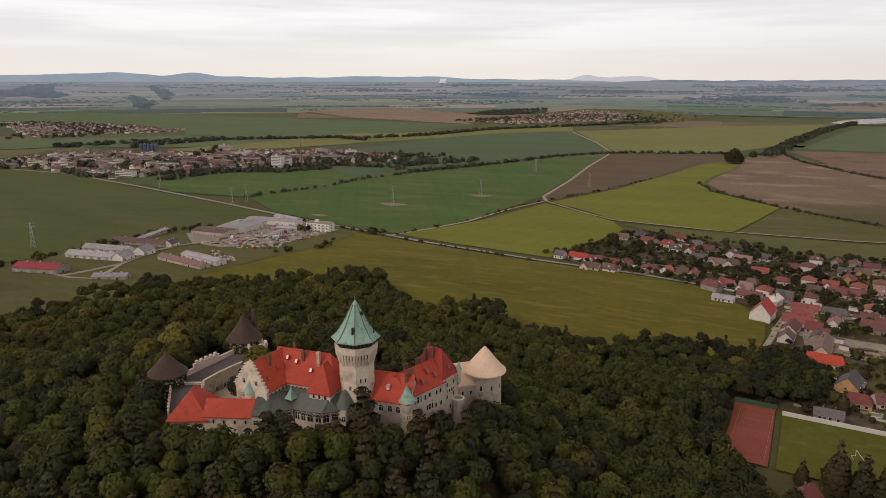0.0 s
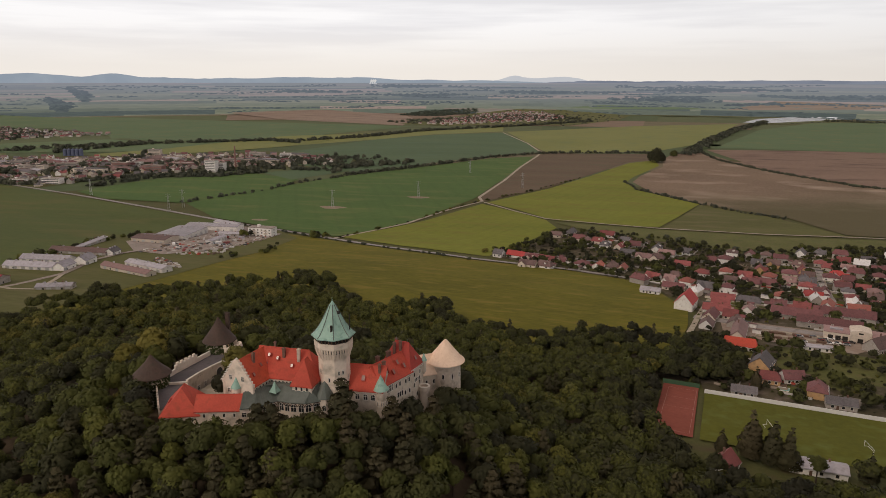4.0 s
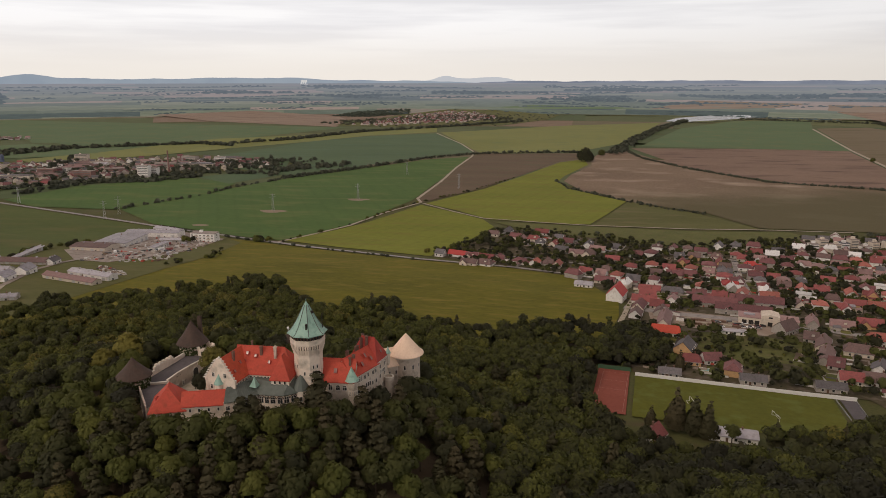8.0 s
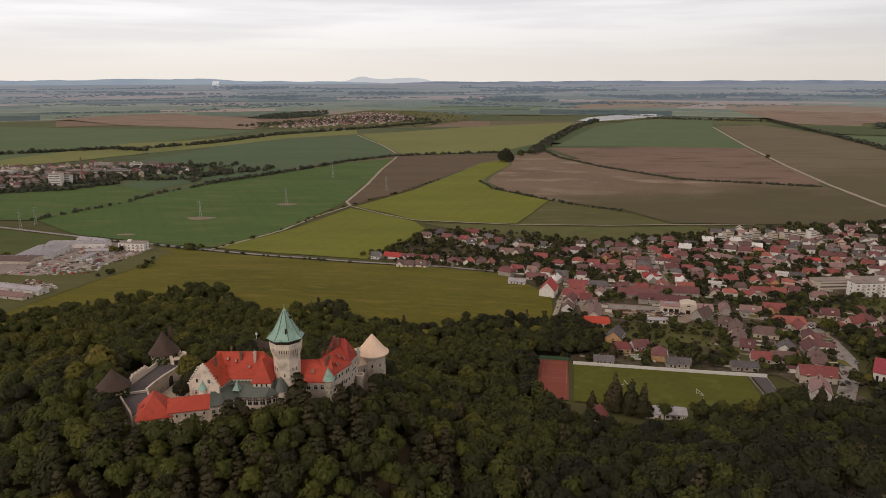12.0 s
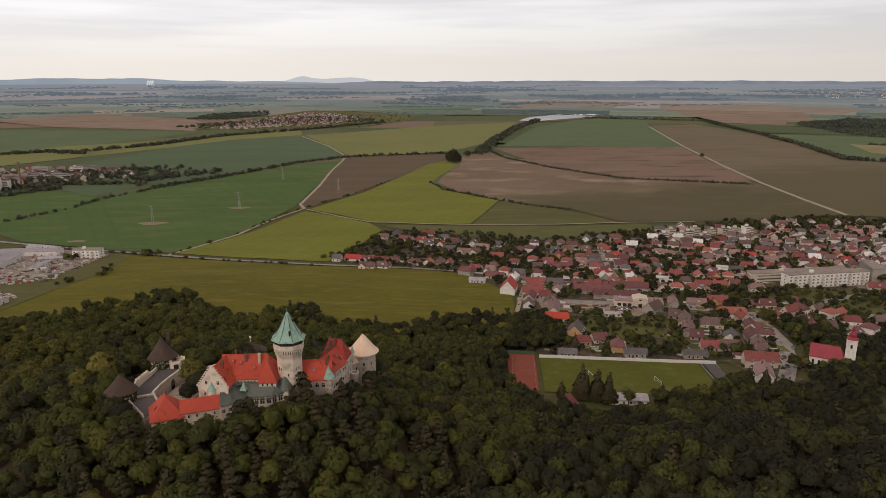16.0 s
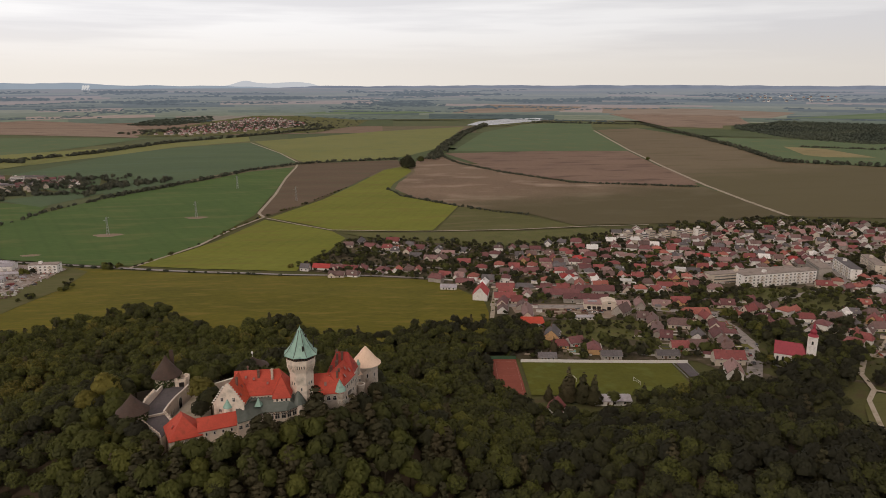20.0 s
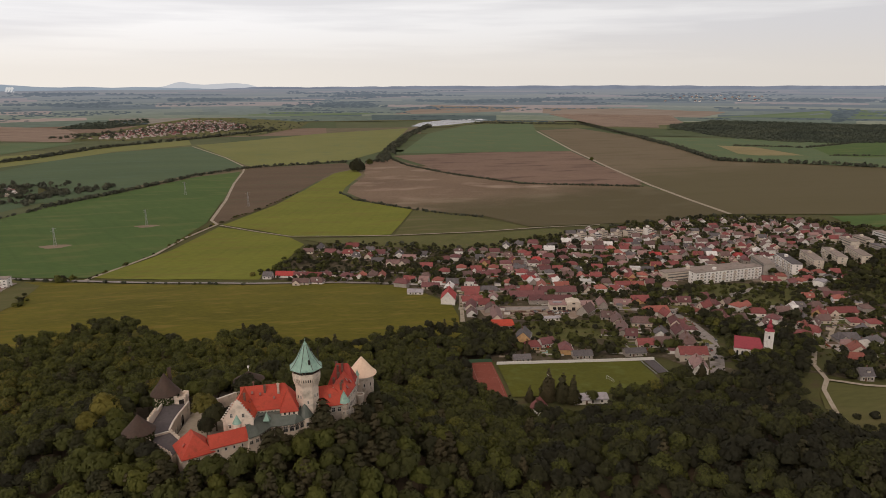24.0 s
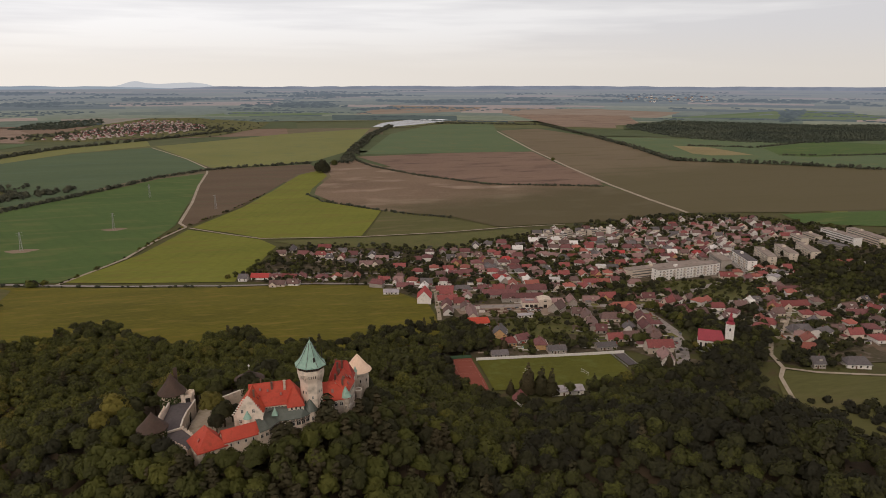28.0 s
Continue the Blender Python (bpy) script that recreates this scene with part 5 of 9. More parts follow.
bx1, by1 = scatter([(268, 24), (284, 30), (306, 22), (335, -8), (330, -60), (300, -90), (272, -90), (264, -30)], 6.5)
bk = rng.random(len(bx1)) < 0.72
bx1, by1 = bx1[bk], by1[bk]
hb = rng.uniform(2.5, 6.5, len(bx1))
forest("bushes", "dark bushes at the foot of the wooded hill", bx1, by1, hb, hb * 0.7, rng, 130, 0.18, tint=rng.uniform(-0.1, 0.35, len(bx1)), category="bushes")
bx1, by1 = scatter([(252, 62), (260, 46), (268, 50), (279, 66), (286, 76), (276, 88), (262, 92), (246, 84)], 5.8)
hb = rng.uniform(7, 10, len(bx1))
forest("broadleaf_wood", "leafy trees between the hill and the church", bx1, by1, hb, hb * 0.46, rng, 260, 0.12, tint=rng.uniform(-0.1, 0.3, len(bx1)))
# low growth in the gardens at the foot of the wood
tree_line("young trees and shrubs round the cottages", [(100, 92), (104, 70), (116, 58), (136, 55), (168, 60), (204, 78)], 4.5, 7.5, 3.6, 4, 130, 0.2, 0.0)

tree_line("shrubs at the foot of the castle walls", [(-70, 4), (-62, -12), (-48, -28), (-34, -29.5), (-20, -26)], 2.6, 7.6, 3.4, 1.5, 300, 0.10, 0.0)
for x, y, h in ((29, 28, 10.5), (32, 33, 11), (27.5, 22, 9.5), (25.5, 11, 7.5), (24.5, 3, 7.5), (33, 40, 10), (28, 16, 9), (-58, -11, 13), (-54, -15, 13.5), (-50, -20, 12.5), (-46.5, -24.5, 10), (-41, -28, 8.5), (-36, -28, 8), (-63, -6, 12)):
    q = tree_template("broadleaf_tree", "leafy tree close under the castle walls", rng, h, h * 0.36, 800, 0.09, tint=rng.uniform(-0.2, 0.2))
    q.matrix_world = pose(x, y, gz1(x, y))

tree_line("leafy trees at the end of the pitch", [(168, 76), (184, 78), (200, 82), (212, 90), (226, 96)], 2.6, 9.5, 4.4, 2.5, 220, 0.12, 0.0)
tree_line("leafy trees beside the clay court", [(91, 128), (95, 150), (99, 166), (112, 170), (126, 168)], 2.6, 11, 4.6, 1.5, 260, 0.11, 0.0)


nx0, ny0 = scatter([(92, 160), (104, 163), (124, 162), (140, 166), (146, 182), (148, 204), (140, 222), (126, 236), (118, 200), (104, 172)], 5.6)
hn = rng.uniform(8, 12, len(nx0))
forest("broadleaf_wood", "leafy trees between the wood and the gardens", nx0, ny0, hn, hn * 0.46, rng, 260, 0.11, tint=rng.uniform(0.0, 0.5, len(nx0)))
tree_line("leafy trees along the clay court", [(100, 142), (96, 122), (92, 100), (95, 84)], 3.0, 9.5, 4.0, 1.5, 220, 0.12, 0.0)


# ---- castle ----
WIN = {}


def window(parent, x, y, z, ang, w=0.8, h=1.3, arch=False, bars=True, label=""):
    """A window standing on a wall face: frame, pane and glazing bars. ang: the way it faces, degrees in the parent's plan."""
    key = (round(w, 2), round(h, 2), arch, bars)
    if key not in WIN:
        out, pane, bar = bmesh.new(), bmesh.new(), bmesh.new()
        t = 0.14

        def ring(k, off):
            pts = [(-w / 2 - off, 0 - off), (w / 2 + off, 0 - off)]
            if arch:
                r = w / 2 + off
                pts += [(r * math.cos(a), h - w / 2 + r * math.sin(a)) for a in [math.pi * i / 8 for i in range(9)]]
            else:
                pts += [(w / 2 + off, h + off), (-w / 2 - off, h + off)]
            return [(k, p[0], p[1]) for p in pts]
        outer, inner = ring(0.10, t), ring(0.10, 0.0)
        back_o, back_i = ring(-0.10, t), ring(-0.06, 0.0)
        n = len(outer)
        vo, vi = [out.verts.new(p) for p in outer], [out.verts.new(p) for p in inner]
        bo, bi = [out.verts.new(p) for p in back_o], [out.verts.new(p) for p in back_i]
        for i in range(n):
            j = (i + 1) % n
            out.faces.new((vo[i], vo[j], vi[j], vi[i]))
            out.faces.new((bo[i], bo[j], vo[j], vo[i]))
            out.faces.new((vi[i], vi[j], bi[j], bi[i]))
        pane.faces.new([pane.verts.new((0.02, p[1], p[2])) for p in inner])
        if bars and w > 0.7:
            box(bar, 0.02, 0.07, -0.04, 0.04, 0.0, h * 0.98)
            box(bar, 0.02, 0.07, -w / 2, w / 2, h * 0.58, h * 0.58 + 0.08)
        ms = []
        for nm, b, m in (("window", out, M_TRIM), ("pane", pane, M_WINDOW), ("glazing_bar", bar, M_TRIM)):
            me = bpy.data.meshes.new(nm)
            bmesh.ops.recalc_face_normals(b, faces=b.faces)
            b.to_mesh(me)
            b.free()
            me.materials.append(m)
            ms.append(me)
        WIN[key] = ms
    f = new("window", WIN[key][0])
    f.parent = parent
    f.matrix_basis = pose(x, y, z, 0, 0, ang)
    tagged(f, label)
    p = new("pane", WIN[key][1])
    p.parent = f
    if bars and w > 0.7:
        g = new("glazing_bar", WIN[key][2])
        g.parent = f
    return f


def chimney(parent, x, y, z0, z1, sx=0.8, sy=0.8, material=None, name="chimney"):
    bm = bmesh.new()
    box(bm, x - sx / 2, x + sx / 2, y - sy / 2, y + sy / 2, z0, z1)
    box(bm, x - sx / 2 - 0.12, x + sx / 2 + 0.12, y - sy / 2 - 0.12, y + sy / 2 + 0.12, z1, z1 + 0.22)
    box(bm, x - sx / 4, x + sx / 4, y - sy / 4, y + sy / 4, z1 + 0.22, z1 + 0.5)
    return part(name, bm, material or M_BRICK, parent)


def skylight(parent, x, y, z, ang, slope, w=0.9, h=1.2):
    """A roof window lying in the roof plane; ang: the way the slope falls."""
    fr = bmesh.new()
    box(fr, -w / 2, w / 2, -h / 2, h / 2, -0.25, 0.16)
    f = part("roof_window", fr, M_TILE_DK, parent)
    f.matrix_basis = pose(x, y, z, 0, 0, ang - 90) @ pose(0, 0, 0, -slope, 0, 0)
    p = part("pane", bx(-w / 2 + 0.12, w / 2 - 0.12, -h / 2 + 0.12, h / 2 - 0.12, 0.1, 0.19), M_SKYPANE, f)
    return f


def eave_course(parent, w, d, z, material=None, over=0.25):
    for a in ((-w / 2 - over, w / 2 + over, -d / 2 - over, -d / 2 + 0.05), (-w / 2 - over, w / 2 + over, d / 2 - 0.05, d / 2 + over)):
        part("cornice", bx(*a, z - 0.95, z - 0.55), material or M_TRIM, parent)


def ridge_caps(parent, x0, x1, z, material=M_TILE):
    bm = bmesh.new()
    n = max(1, int((x1 - x0) / 0.5))
    prev = None
    for i in range(2 * n + 1):  # overlapping ridge tiles in one course
        a, up = x0 + (x1 - x0) * i / (2 * n), 0.025 * (i % 2)
        ring = [bm.verts.new((a, y, z + q + up)) for y, q in ((-0.2, -0.14), (-0.12, 0.06), (0.0, 0.12), (0.12, 0.06), (0.2, -0.14))]
        if prev:
            for k in range(4):
                bm.faces.new((prev[k], ring[k], ring[k + 1], prev[k + 1]))
        prev = ring
    part("ridge_cap", bm, material, parent)


CZ = 62.0  # foot of the castle walls


def wing(label, cx, cy, rz, w, d, eave, ridge, hip=0.0, hip2=None, wall=None, roof=None, z0=CZ, over=0.45, category="castle wing", gables=True, name="castle_wing"):
    t = thing(name, label, category, "", (cx, cy, z0), rz)
    e, r = eave - z0, ridge - z0
    hip2 = hip if hip2 is None else hip2
    bm = bmesh.new()
    pts = [(-w / 2, -d / 2), (w / 2, -d / 2), (w / 2, d / 2), (-w / 2, d / 2)]
    prism(bm, pts, -4, e)
    if gables:
        for hx, x in ((hip, -w / 2), (hip2, w / 2)):
            if not hx:
                s = 0.35 if x < 0 else -0.35
                add_poly(bm, [(x, -d / 2, e), (x, d / 2, e), (x, 0, r - 0.35), (x + s, -d / 2, e), (x + s, d / 2, e), (x + s, 0, r - 0.35)], [(0, 1, 2), (5, 4, 3), (0, 2, 5, 3), (1, 4, 5, 2)])
    part("wall", bm, wall or M_PLASTER, t)
    rb = bmesh.new()
    slab_roof(rb, roof_quads(w, d, e, r, over, hip, hip2), 0.28)
    part("roof", rb, roof or M_TILE, t)
    eave_course(t, w, d, e)
    ridge_caps(t, -w / 2 - over + hip, w / 2 + over - hip2, r, roof or M_TILE)
    return t, e, r


# gabled west wing
t, e, r = wing("castle wing with a stepped gable and orange-red tiles", -23.4, -5.2, -100, 11.6, 9.4, 78.3, 84.9, roof=M_TILE_OR)
st = bmesh.new()
n = 9
GX = 5.6  # face of the gable
for i in range(n):  # stepped gable, course by course
    hw = 5.1 * (1 - i / n) + 0.3
    z = e - 0.6 + (r - e + 0.9) * i / n
    box(st, GX, GX + 0.7, -hw, hw, z, z + (r - e + 0.9) / n)
box(st, GX, GX + 0.7, -5.2, 5.2, -4, e - 0.6)
part("stepped_gable", st, M_PLASTER, t, "pale plastered stepped gable")
for i in range(n - 1):
    for s in (-1, 1):
        hw = 5.1 * (1 - i / n) + 0.3
        z = e - 0.6 + (r - e + 0.9) * (i + 1) / n
        part("coping", bx(GX - 0.1, GX + 0.8, s * hw - 0.55, s * hw + 0.06, z + 0.004, z + 0.13), M_TRIM, t)
part("oriel_turret", lathe([(0.05, 8.8), (1.25, 10.2), (1.3, 15.2)], 14, GX + 0.7, -0.4), M_PLASTER, t)
part("oriel_roof", lathe([(1.65, 15.1), (1.2, 15.9), (0.6, 17.0), (0, 18.2)], 14, GX + 0.7, -0.4, close=True), M_COPPER, t, "green copper cone")
part("finial", lathe([(0.28, r + 0.3), (0.42, r + 0.6), (0.12, r + 0.9), (0.0, r + 1.1)], 8, GX + 0.35, 0), M_TRIM, t)
for y, z in ((-3.2, 9.6), (3.0, 9.2), (-3.0, 13.2), (2.8, 13.2), (1.9, 17.2), (-2.2, 17.2)):
    window(t, GX + 0.72, y, z, 0, 0.8, 1.3)
window(t, GX + 2.0, -0.4, 12.6, 0, 0.5, 1.2, True, False)
for i in range(6):
    window(t, -3.2 + i * 1.45, 4.72, e - 2.6, 90, 0.6, 1.2, False, False)
for i in range(5):
    window(t, -4.5 + i * 2.1, -4.72, e - 2.8, -90, 0.8, 1.4)
for x, y, z in ((-1.0, 2.6, 19.2), (3.2, 3.4, 18.0), (-3.8, 2.9, 18.6)):
    skylight(t, x, y, z + 0.35, 90, 56)
chimney(t, 0.6, 1.4, 18, r + 0.4, 0.9, 0.6)

# main range
t, e, r = wing("castle main range with a steep red tiled roof", -13.6, 0.8, 0, 19.5, 10.2, 78.3, 85.0, hip=0.0, hip2=4.5, gables=False)
for i in range(6):
    window(t, -4.0 + i * 1.15, -5.12, e - 2.5, -90, 0.55, 1.1, False, False)
for i in range(7):
    window(t, -8 + i * 2.6, 5.12, e - 3.0, 90, 0.8, 1.5)
for x, y, z in ((-3.2, -2.4, 20.4), (1.6, -3.4, 18.9), (-6.0, -2.0, 21.0)):
    skylight(t, x, y, z + 0.3, -90, 54)
chimney(t, -1.6, -1.5, 19, r + 0.3, 0.8, 0.7)
chimney(t, 3.2, -1.9, 18, r + 0.6, 0.85, 0.85, M_STONE)
chimney(t, -5.5, 0.9, 21, r + 1.0, 0.5, 0.5)

# pavilion before the tower
t, e, r = wing("square castle pavilion under a red hipped roof", -6.9, -4.0, 90, 7.4, 5.8, 78.6, 84.6, hip=3.0, hip2=3.0)
for i in range(3):
    window(t, -3.72, -1.6 + i * 1.6, e - 2.4, 180, 0.6, 1.1, False, False)
for i in range(3):
    window(t, -2.6 + i * 1.7, 2.92, e - 2.4, 90, 0.5, 1.0, False, False)

# gallery with arches
GAL_OUT = [(-21.0, -17.2), (-17.2, -15.0), (-15.0, -12.0), (-13.2, -10.0), (-9.6, -10.4), (-5.2, -10.0), (-1.6, -7.4), (0.6, -4.2)]
GAL_IN = [(-22.0, -13.0), (-19.8, -11.2), (-18.6, -8.0), (-17.6, -4.6), (-9.9, -7.2), (-4.2, -7.4), (-3.9, -4.0), (-2.4, -2.6)]
t = thing("castle_gallery", "low arcaded gallery with a grey-green sheet roof", "castle gallery", "", (-12, -9, CZ))
rb = bmesh.new()
OZ, IZ = 73.6 - CZ, 76.6 - CZ
loc = lambda p, z: (p[0] + 12, p[1] + 9, z)
for a, b, c, d in zip(GAL_OUT, GAL_OUT[1:], GAL_IN, GAL_IN[1:]):
    rp = bmesh.new()
    slab_roof(rp, [[loc(a, OZ), loc(b, OZ), loc(d, IZ), loc(c, IZ)]], 0.2)
    part("roof_panel", rp, M_LEAD, t)
slab_roof(rb, [[loc(GAL_IN[2], IZ), loc(GAL_IN[3], IZ + 0.1), loc((-13.5, -4.4), IZ + 0.1)], [loc(GAL_IN[3], IZ), loc(GAL_IN[4], IZ), loc((-9.9, -4.4), IZ)]], 0.2)
part("flat_roof", rb, M_LEAD, t)
for q in zip(GAL_OUT, GAL_OUT[1:], GAL_IN, GAL_IN[1:]):  # standing seams
    for k in range(5):
        f = (k + 0.5) / 5
        a = [q[0][i] + (q[1][i] - q[0][i]) * f for i in (0, 1)]
        b = [q[2][i] + (q[3][i] - q[2][i]) * f for i in (0, 1)]
        sb = bmesh.new()
        dx, dy = b[0] - a[0], b[1] - a[1]
        L = math.hypot(dx, dy) or 1
        ox, oy = -dy / L * 0.05, dx / L * 0.05
        add_poly(sb, [loc((a[0] + ox, a[1] + oy), OZ), loc((a[0] - ox, a[1] - oy), OZ), loc((b[0] - ox, b[1] - oy), IZ), loc((b[0] + ox, b[1] + oy), IZ),
                      loc((a[0] + ox, a[1] + oy), OZ + 0.09), loc((a[0] - ox, a[1] - oy), OZ + 0.09), loc((b[0] - ox, b[1] - oy), IZ + 0.09), loc((b[0] + ox, b[1] + oy), IZ + 0.09)],
                 [(0, 1, 5, 4), (1, 2, 6, 5), (2, 3, 7, 6), (3, 0, 4, 7), (4, 5, 6, 7)])
        part("seam", sb, M_LEAD, t)
for i, (a, b) in enumerate(zip(GAL_OUT, GAL_OUT[1:])):
    L = math.dist(a, b)
    dx, dy = (b[0] - a[0]) / L, (b[1] - a[1]) / L
    nx, ny = dy, -dx
    ang = math.degrees(math.atan2(ny, nx))
    q = [loc((a[0] - nx * 0.4, a[1] - ny * 0.4), 0)[:2], loc((b[0] - nx * 0.4, b[1] - ny * 0.4), 0)[:2], loc((b[0] - nx * 0.8, b[1] - ny * 0.8), 0)[:2], loc((a[0] - nx * 0.8, a[1] - ny * 0.8), 0)[:2]]
    part("wall", prism_bm(q, -5, OZ - 0.1), M_PLASTER, t)
    k = max(1, round(L / 2.2))
    for j in range(k):
        f = (j + 0.5) / k
        px, py = a[0] + (b[0] - a[0]) * f - nx * 0.36 + 12, a[1] + (b[1] - a[1]) * f - ny * 0.36 + 9
        if 0 < i < 6:
            wd = min(1.5, L / k * 0.7)
            arc = bmesh.new()
            prev = None
            for m in range(10):  # brown arch round each opening
                aa = math.pi * m / 9
                ring = [arc.verts.new((dx, rr * math.cos(aa), rr * math.sin(aa))) for dx, rr in ((0.0, wd / 2 + 0.1), (0.14, wd / 2 + 0.1), (0.14, wd / 2 + 0.34), (0.0, wd / 2 + 0.34))]
                if prev:
                    for k4 in range(4):
                        arc.faces.new((prev[k4], prev[(k4 + 1) % 4], ring[(k4 + 1) % 4], ring[k4]))
                prev = ring
            ob = part("arch", arc, M_BROWN, t, "brown stone arch")
            ob.matrix_basis = pose(px, py, OZ - 0.55 - wd / 2, 0, 0, ang)
            window(t, px, py, OZ - 0.6 - 2.2, ang, wd, 2.15, True)
        else:
            window(t, px, py, OZ - 2.6, ang, 1.1, 1.2)
part("skylight_spire", lathe([(1.7, 13.4), (0.7, 15.0), (0, 16.6)], 4, -2.9, 0.9, 0.6, True), M_COPPER, t, "small green copper pyramid")
part("stair_roof", lathe([(3.0, 12.0), (2.0, 13.6), (0.8, 15.6), (0, 16.4)], 12, 10.6, 4.4, 0, True), M_LEAD, t)
part("stair_wall", lathe([(2.6, -4), (2.6, 12.1)], 12, 10.6, 4.4), M_PLASTER, t)
window(t, 11.4, 1.88, 8.6, -73, 0.9, 1.5, True)

# great tower
t = thing("castle_tower", "tall pale octagonal castle tower with a green copper spire", "tower", "", (0, 0, CZ))
T8 = math.pi / 8
part("shaft", lathe([(4.75, -5), (4.55, 8), (4.45, 21.6), (4.55, 23.0), (4.85, 24.6)], 8, 0, 0, T8), M_PLASTER, t)
part("parapet", lathe([(5.2, 25.6), (5.45, 26.0), (5.5, 27.6), (5.15, 27.6), (5.15, 26.4)], 8, 0, 0, T8, True), M_PLASTER, t)
# Closed dark drum: the open gallery's shade is put into its colour.
part("gallery", lathe([(4.9, 24.4), (4.95, 29.6)], 8, 0, 0, T8), M_DARK, t, "dark drum painted as the gallery's shade")
ap8 = math.cos(math.pi / 8)
for s in range(8):
    a = s * math.pi / 4
    ca, sa = math.cos(a), math.sin(a)
    side = 5.45 * 2 * math.sin(math.pi / 8)
    for j in range(5):  # corbels under the parapet
        o = (j - 2) * side / 5.2
        cb = bmesh.new()
        i0, i1 = 4.45 * ap8 - 0.1, 5.42 * ap8
        w = 0.22
        add_poly(cb, [(i0, -w, 21.9), (i0, w, 21.9), (i0, -w, 25.8), (i0, w, 25.8), (i1, -w, 25.8), (i1, w, 25.8), (i1, -w, 25.0), (i1, w, 25.0)],
                 [(0, 1, 7, 6), (6, 7, 5, 4), (0, 6, 4, 2), (1, 3, 5, 7), (2, 4, 5, 3), (0, 2, 3, 1)])
        ob = part("corbel", cb, M_PLASTER, t)
        ob.matrix_basis = pose(-sa * o, ca * o, 0, 0, 0, math.degrees(a))
    for j in range(4):
        o = (j - 1.5) * side / 4.2
        p = part("gallery_post", bx(5.3 * ap8 - 0.1, 5.3 * ap8 + 0.1, -0.11, 0.11, 27.55, 29.6), M_BROWN, t)
        p.matrix_basis = pose(-sa * o, ca * o, 0, 0, 0, math.degrees(a))
    for z, o, w, h in ((18.0, -0.5, 0.4, 1.1), (18.0, 0.75, 0.4, 1.1), (14.0, 0.2, 0.45, 1.2), (10.0, -0.3, 0.7, 1.3)) if s % 2 else ((16.0, 0.0, 0.4, 1.1), (11.6, 0.5, 0.4, 1.0)):
        rr = 4.5 * ap8
        window(t, ca * rr - sa * o, sa * rr + ca * o, z, math.degrees(a), w, h, False, False)
    for zz in (8.0,):
        window(t, ca * 4.55 * ap8 - sa * 0.6, sa * 4.55 * ap8 + ca * 0.6, zz, math.degrees(a), 0.7, 1.4, False, True)
spire = [(6.2, 29.3), (5.3, 30.0), (4.3, 31.2), (3.2, 32.9), (2.3, 34.7), (1.45, 36.4), (0.75, 37.8), (0.22, 38.7), (0.08, 38.9), (0.06, 39.9), (0, 40.0)]
part("spire", lathe(spire, 8, 0, 0, T8, True), M_COPPER, t, "weathered green copper spire")
for s in range(8):  # seams on the spire's edges
    a = s * math.pi / 4 + T8
    bm = bmesh.new()
    prev = None
    for r0, z in spire[:7]:
        ring = [bm.verts.new(((r0 + dr) * math.cos(a + da / max(r0, 0.6)), (r0 + dr) * math.sin(a + da / max(r0, 0.6)), z + dr)) for dr, da in ((0.0, -0.12), (0.12, 0), (0.0, 0.12))]
        if prev:
            for i in (0, 1):
                bm.faces.new((prev[i], prev[i + 1], ring[i + 1], ring[i]))
        prev = ring
    part("seam", bm, M_LEAD, t)
part("eave_trim", lathe([(6.0, 29.28), (6.28, 29.2), (6.28, 28.98), (6.0, 28.98), (6.0, 29.28)], 8, 0, 0, T8), M_COPPER, t)
for a, rr, z, h in ((-75, 3.9, 30.4, 2.4), (-20, 2.2, 35.4, 0.8)):
    part("dormer", bx(-0.3, 0.35, -0.28, 0.28, 0, h), M_DARK, t, "dark dormer").matrix_basis = pose(rr * math.cos(radians(a)), rr * math.sin(radians(a)), z, 0, 0, a)
part("flue", lathe([(0.16, 30), (0.16, 35.0)], 8, 4.6, 0.9), M_DARK, t)

# east wings
t, e, r = wing("castle wing with red tiles and skylights beside the tower", 9.0, 3.6, 2, 10.5, 8.4, 75.2, 81.0, wall=M_STONE, over=0.35)
for x in (-2.2, 0.2, 2.4):
    window(t, x, -4.22, e - 3.2, -90, 1.2, 1.7, True)
skylight(t, -0.8, -2.6, e + 2.7, -90, 54, 1.2, 1.7)
chimney(t, 3.6, -1.0, e + 2, r + 0.6, 0.7, 0.7)
chimney(t, 4.4, 0.6, e + 3, r + 0.9, 0.9, 0.7)
t, e, r = wing("long castle wing with red tiles above the slope", 12.5, 9.2, 67, 13.5, 8.8, 76.0, 81.0, wall=M_STONE, over=0.35)
for x, z, y in ((-3.6, e + 2.9, -2.6), (-0.6, e + 1.9, -3.4), (2.4, e + 3.6, -2.2), (4.4, e + 2.2, -3.2)):
    skylight(t, x, y, z, -90, 54, 1.0, 1.6)
for i in range(3):
    window(t, -4.6 + i * 1.0, -4.42, e - 3.0, -90, 0.75, 1.9)
for x, z in ((-0.8, -3.0), (0.9, -2.8), (3.6, -3.0), (5.2, -3.0), (3.4, -6.6), (5.4, -6.6)):
    window(t, x, -4.42, e + z, -90, 0.7, 1.4, True, False)
for i in range(3):
    window(t, 0.0 + i * 0.95, -4.42, e - 6.3, -90, 0.7, 1.6)
for x in (-4.6, -3.0):
    arc = bmesh.new()
    prism(arc, [(x - 0.6, -4.75), (x + 0.6, -4.75), (x + 0.6, -4.4), (x - 0.6, -4.4)], e - 7.0, e - 5.2)
    # Dark block before the wall stands in for the loggia's shade.
    part("loggia_opening", arc, M_DARK, t)
    window(t, x, -4.78, e - 7.0, -90, 1.15, 1.9, True, False)
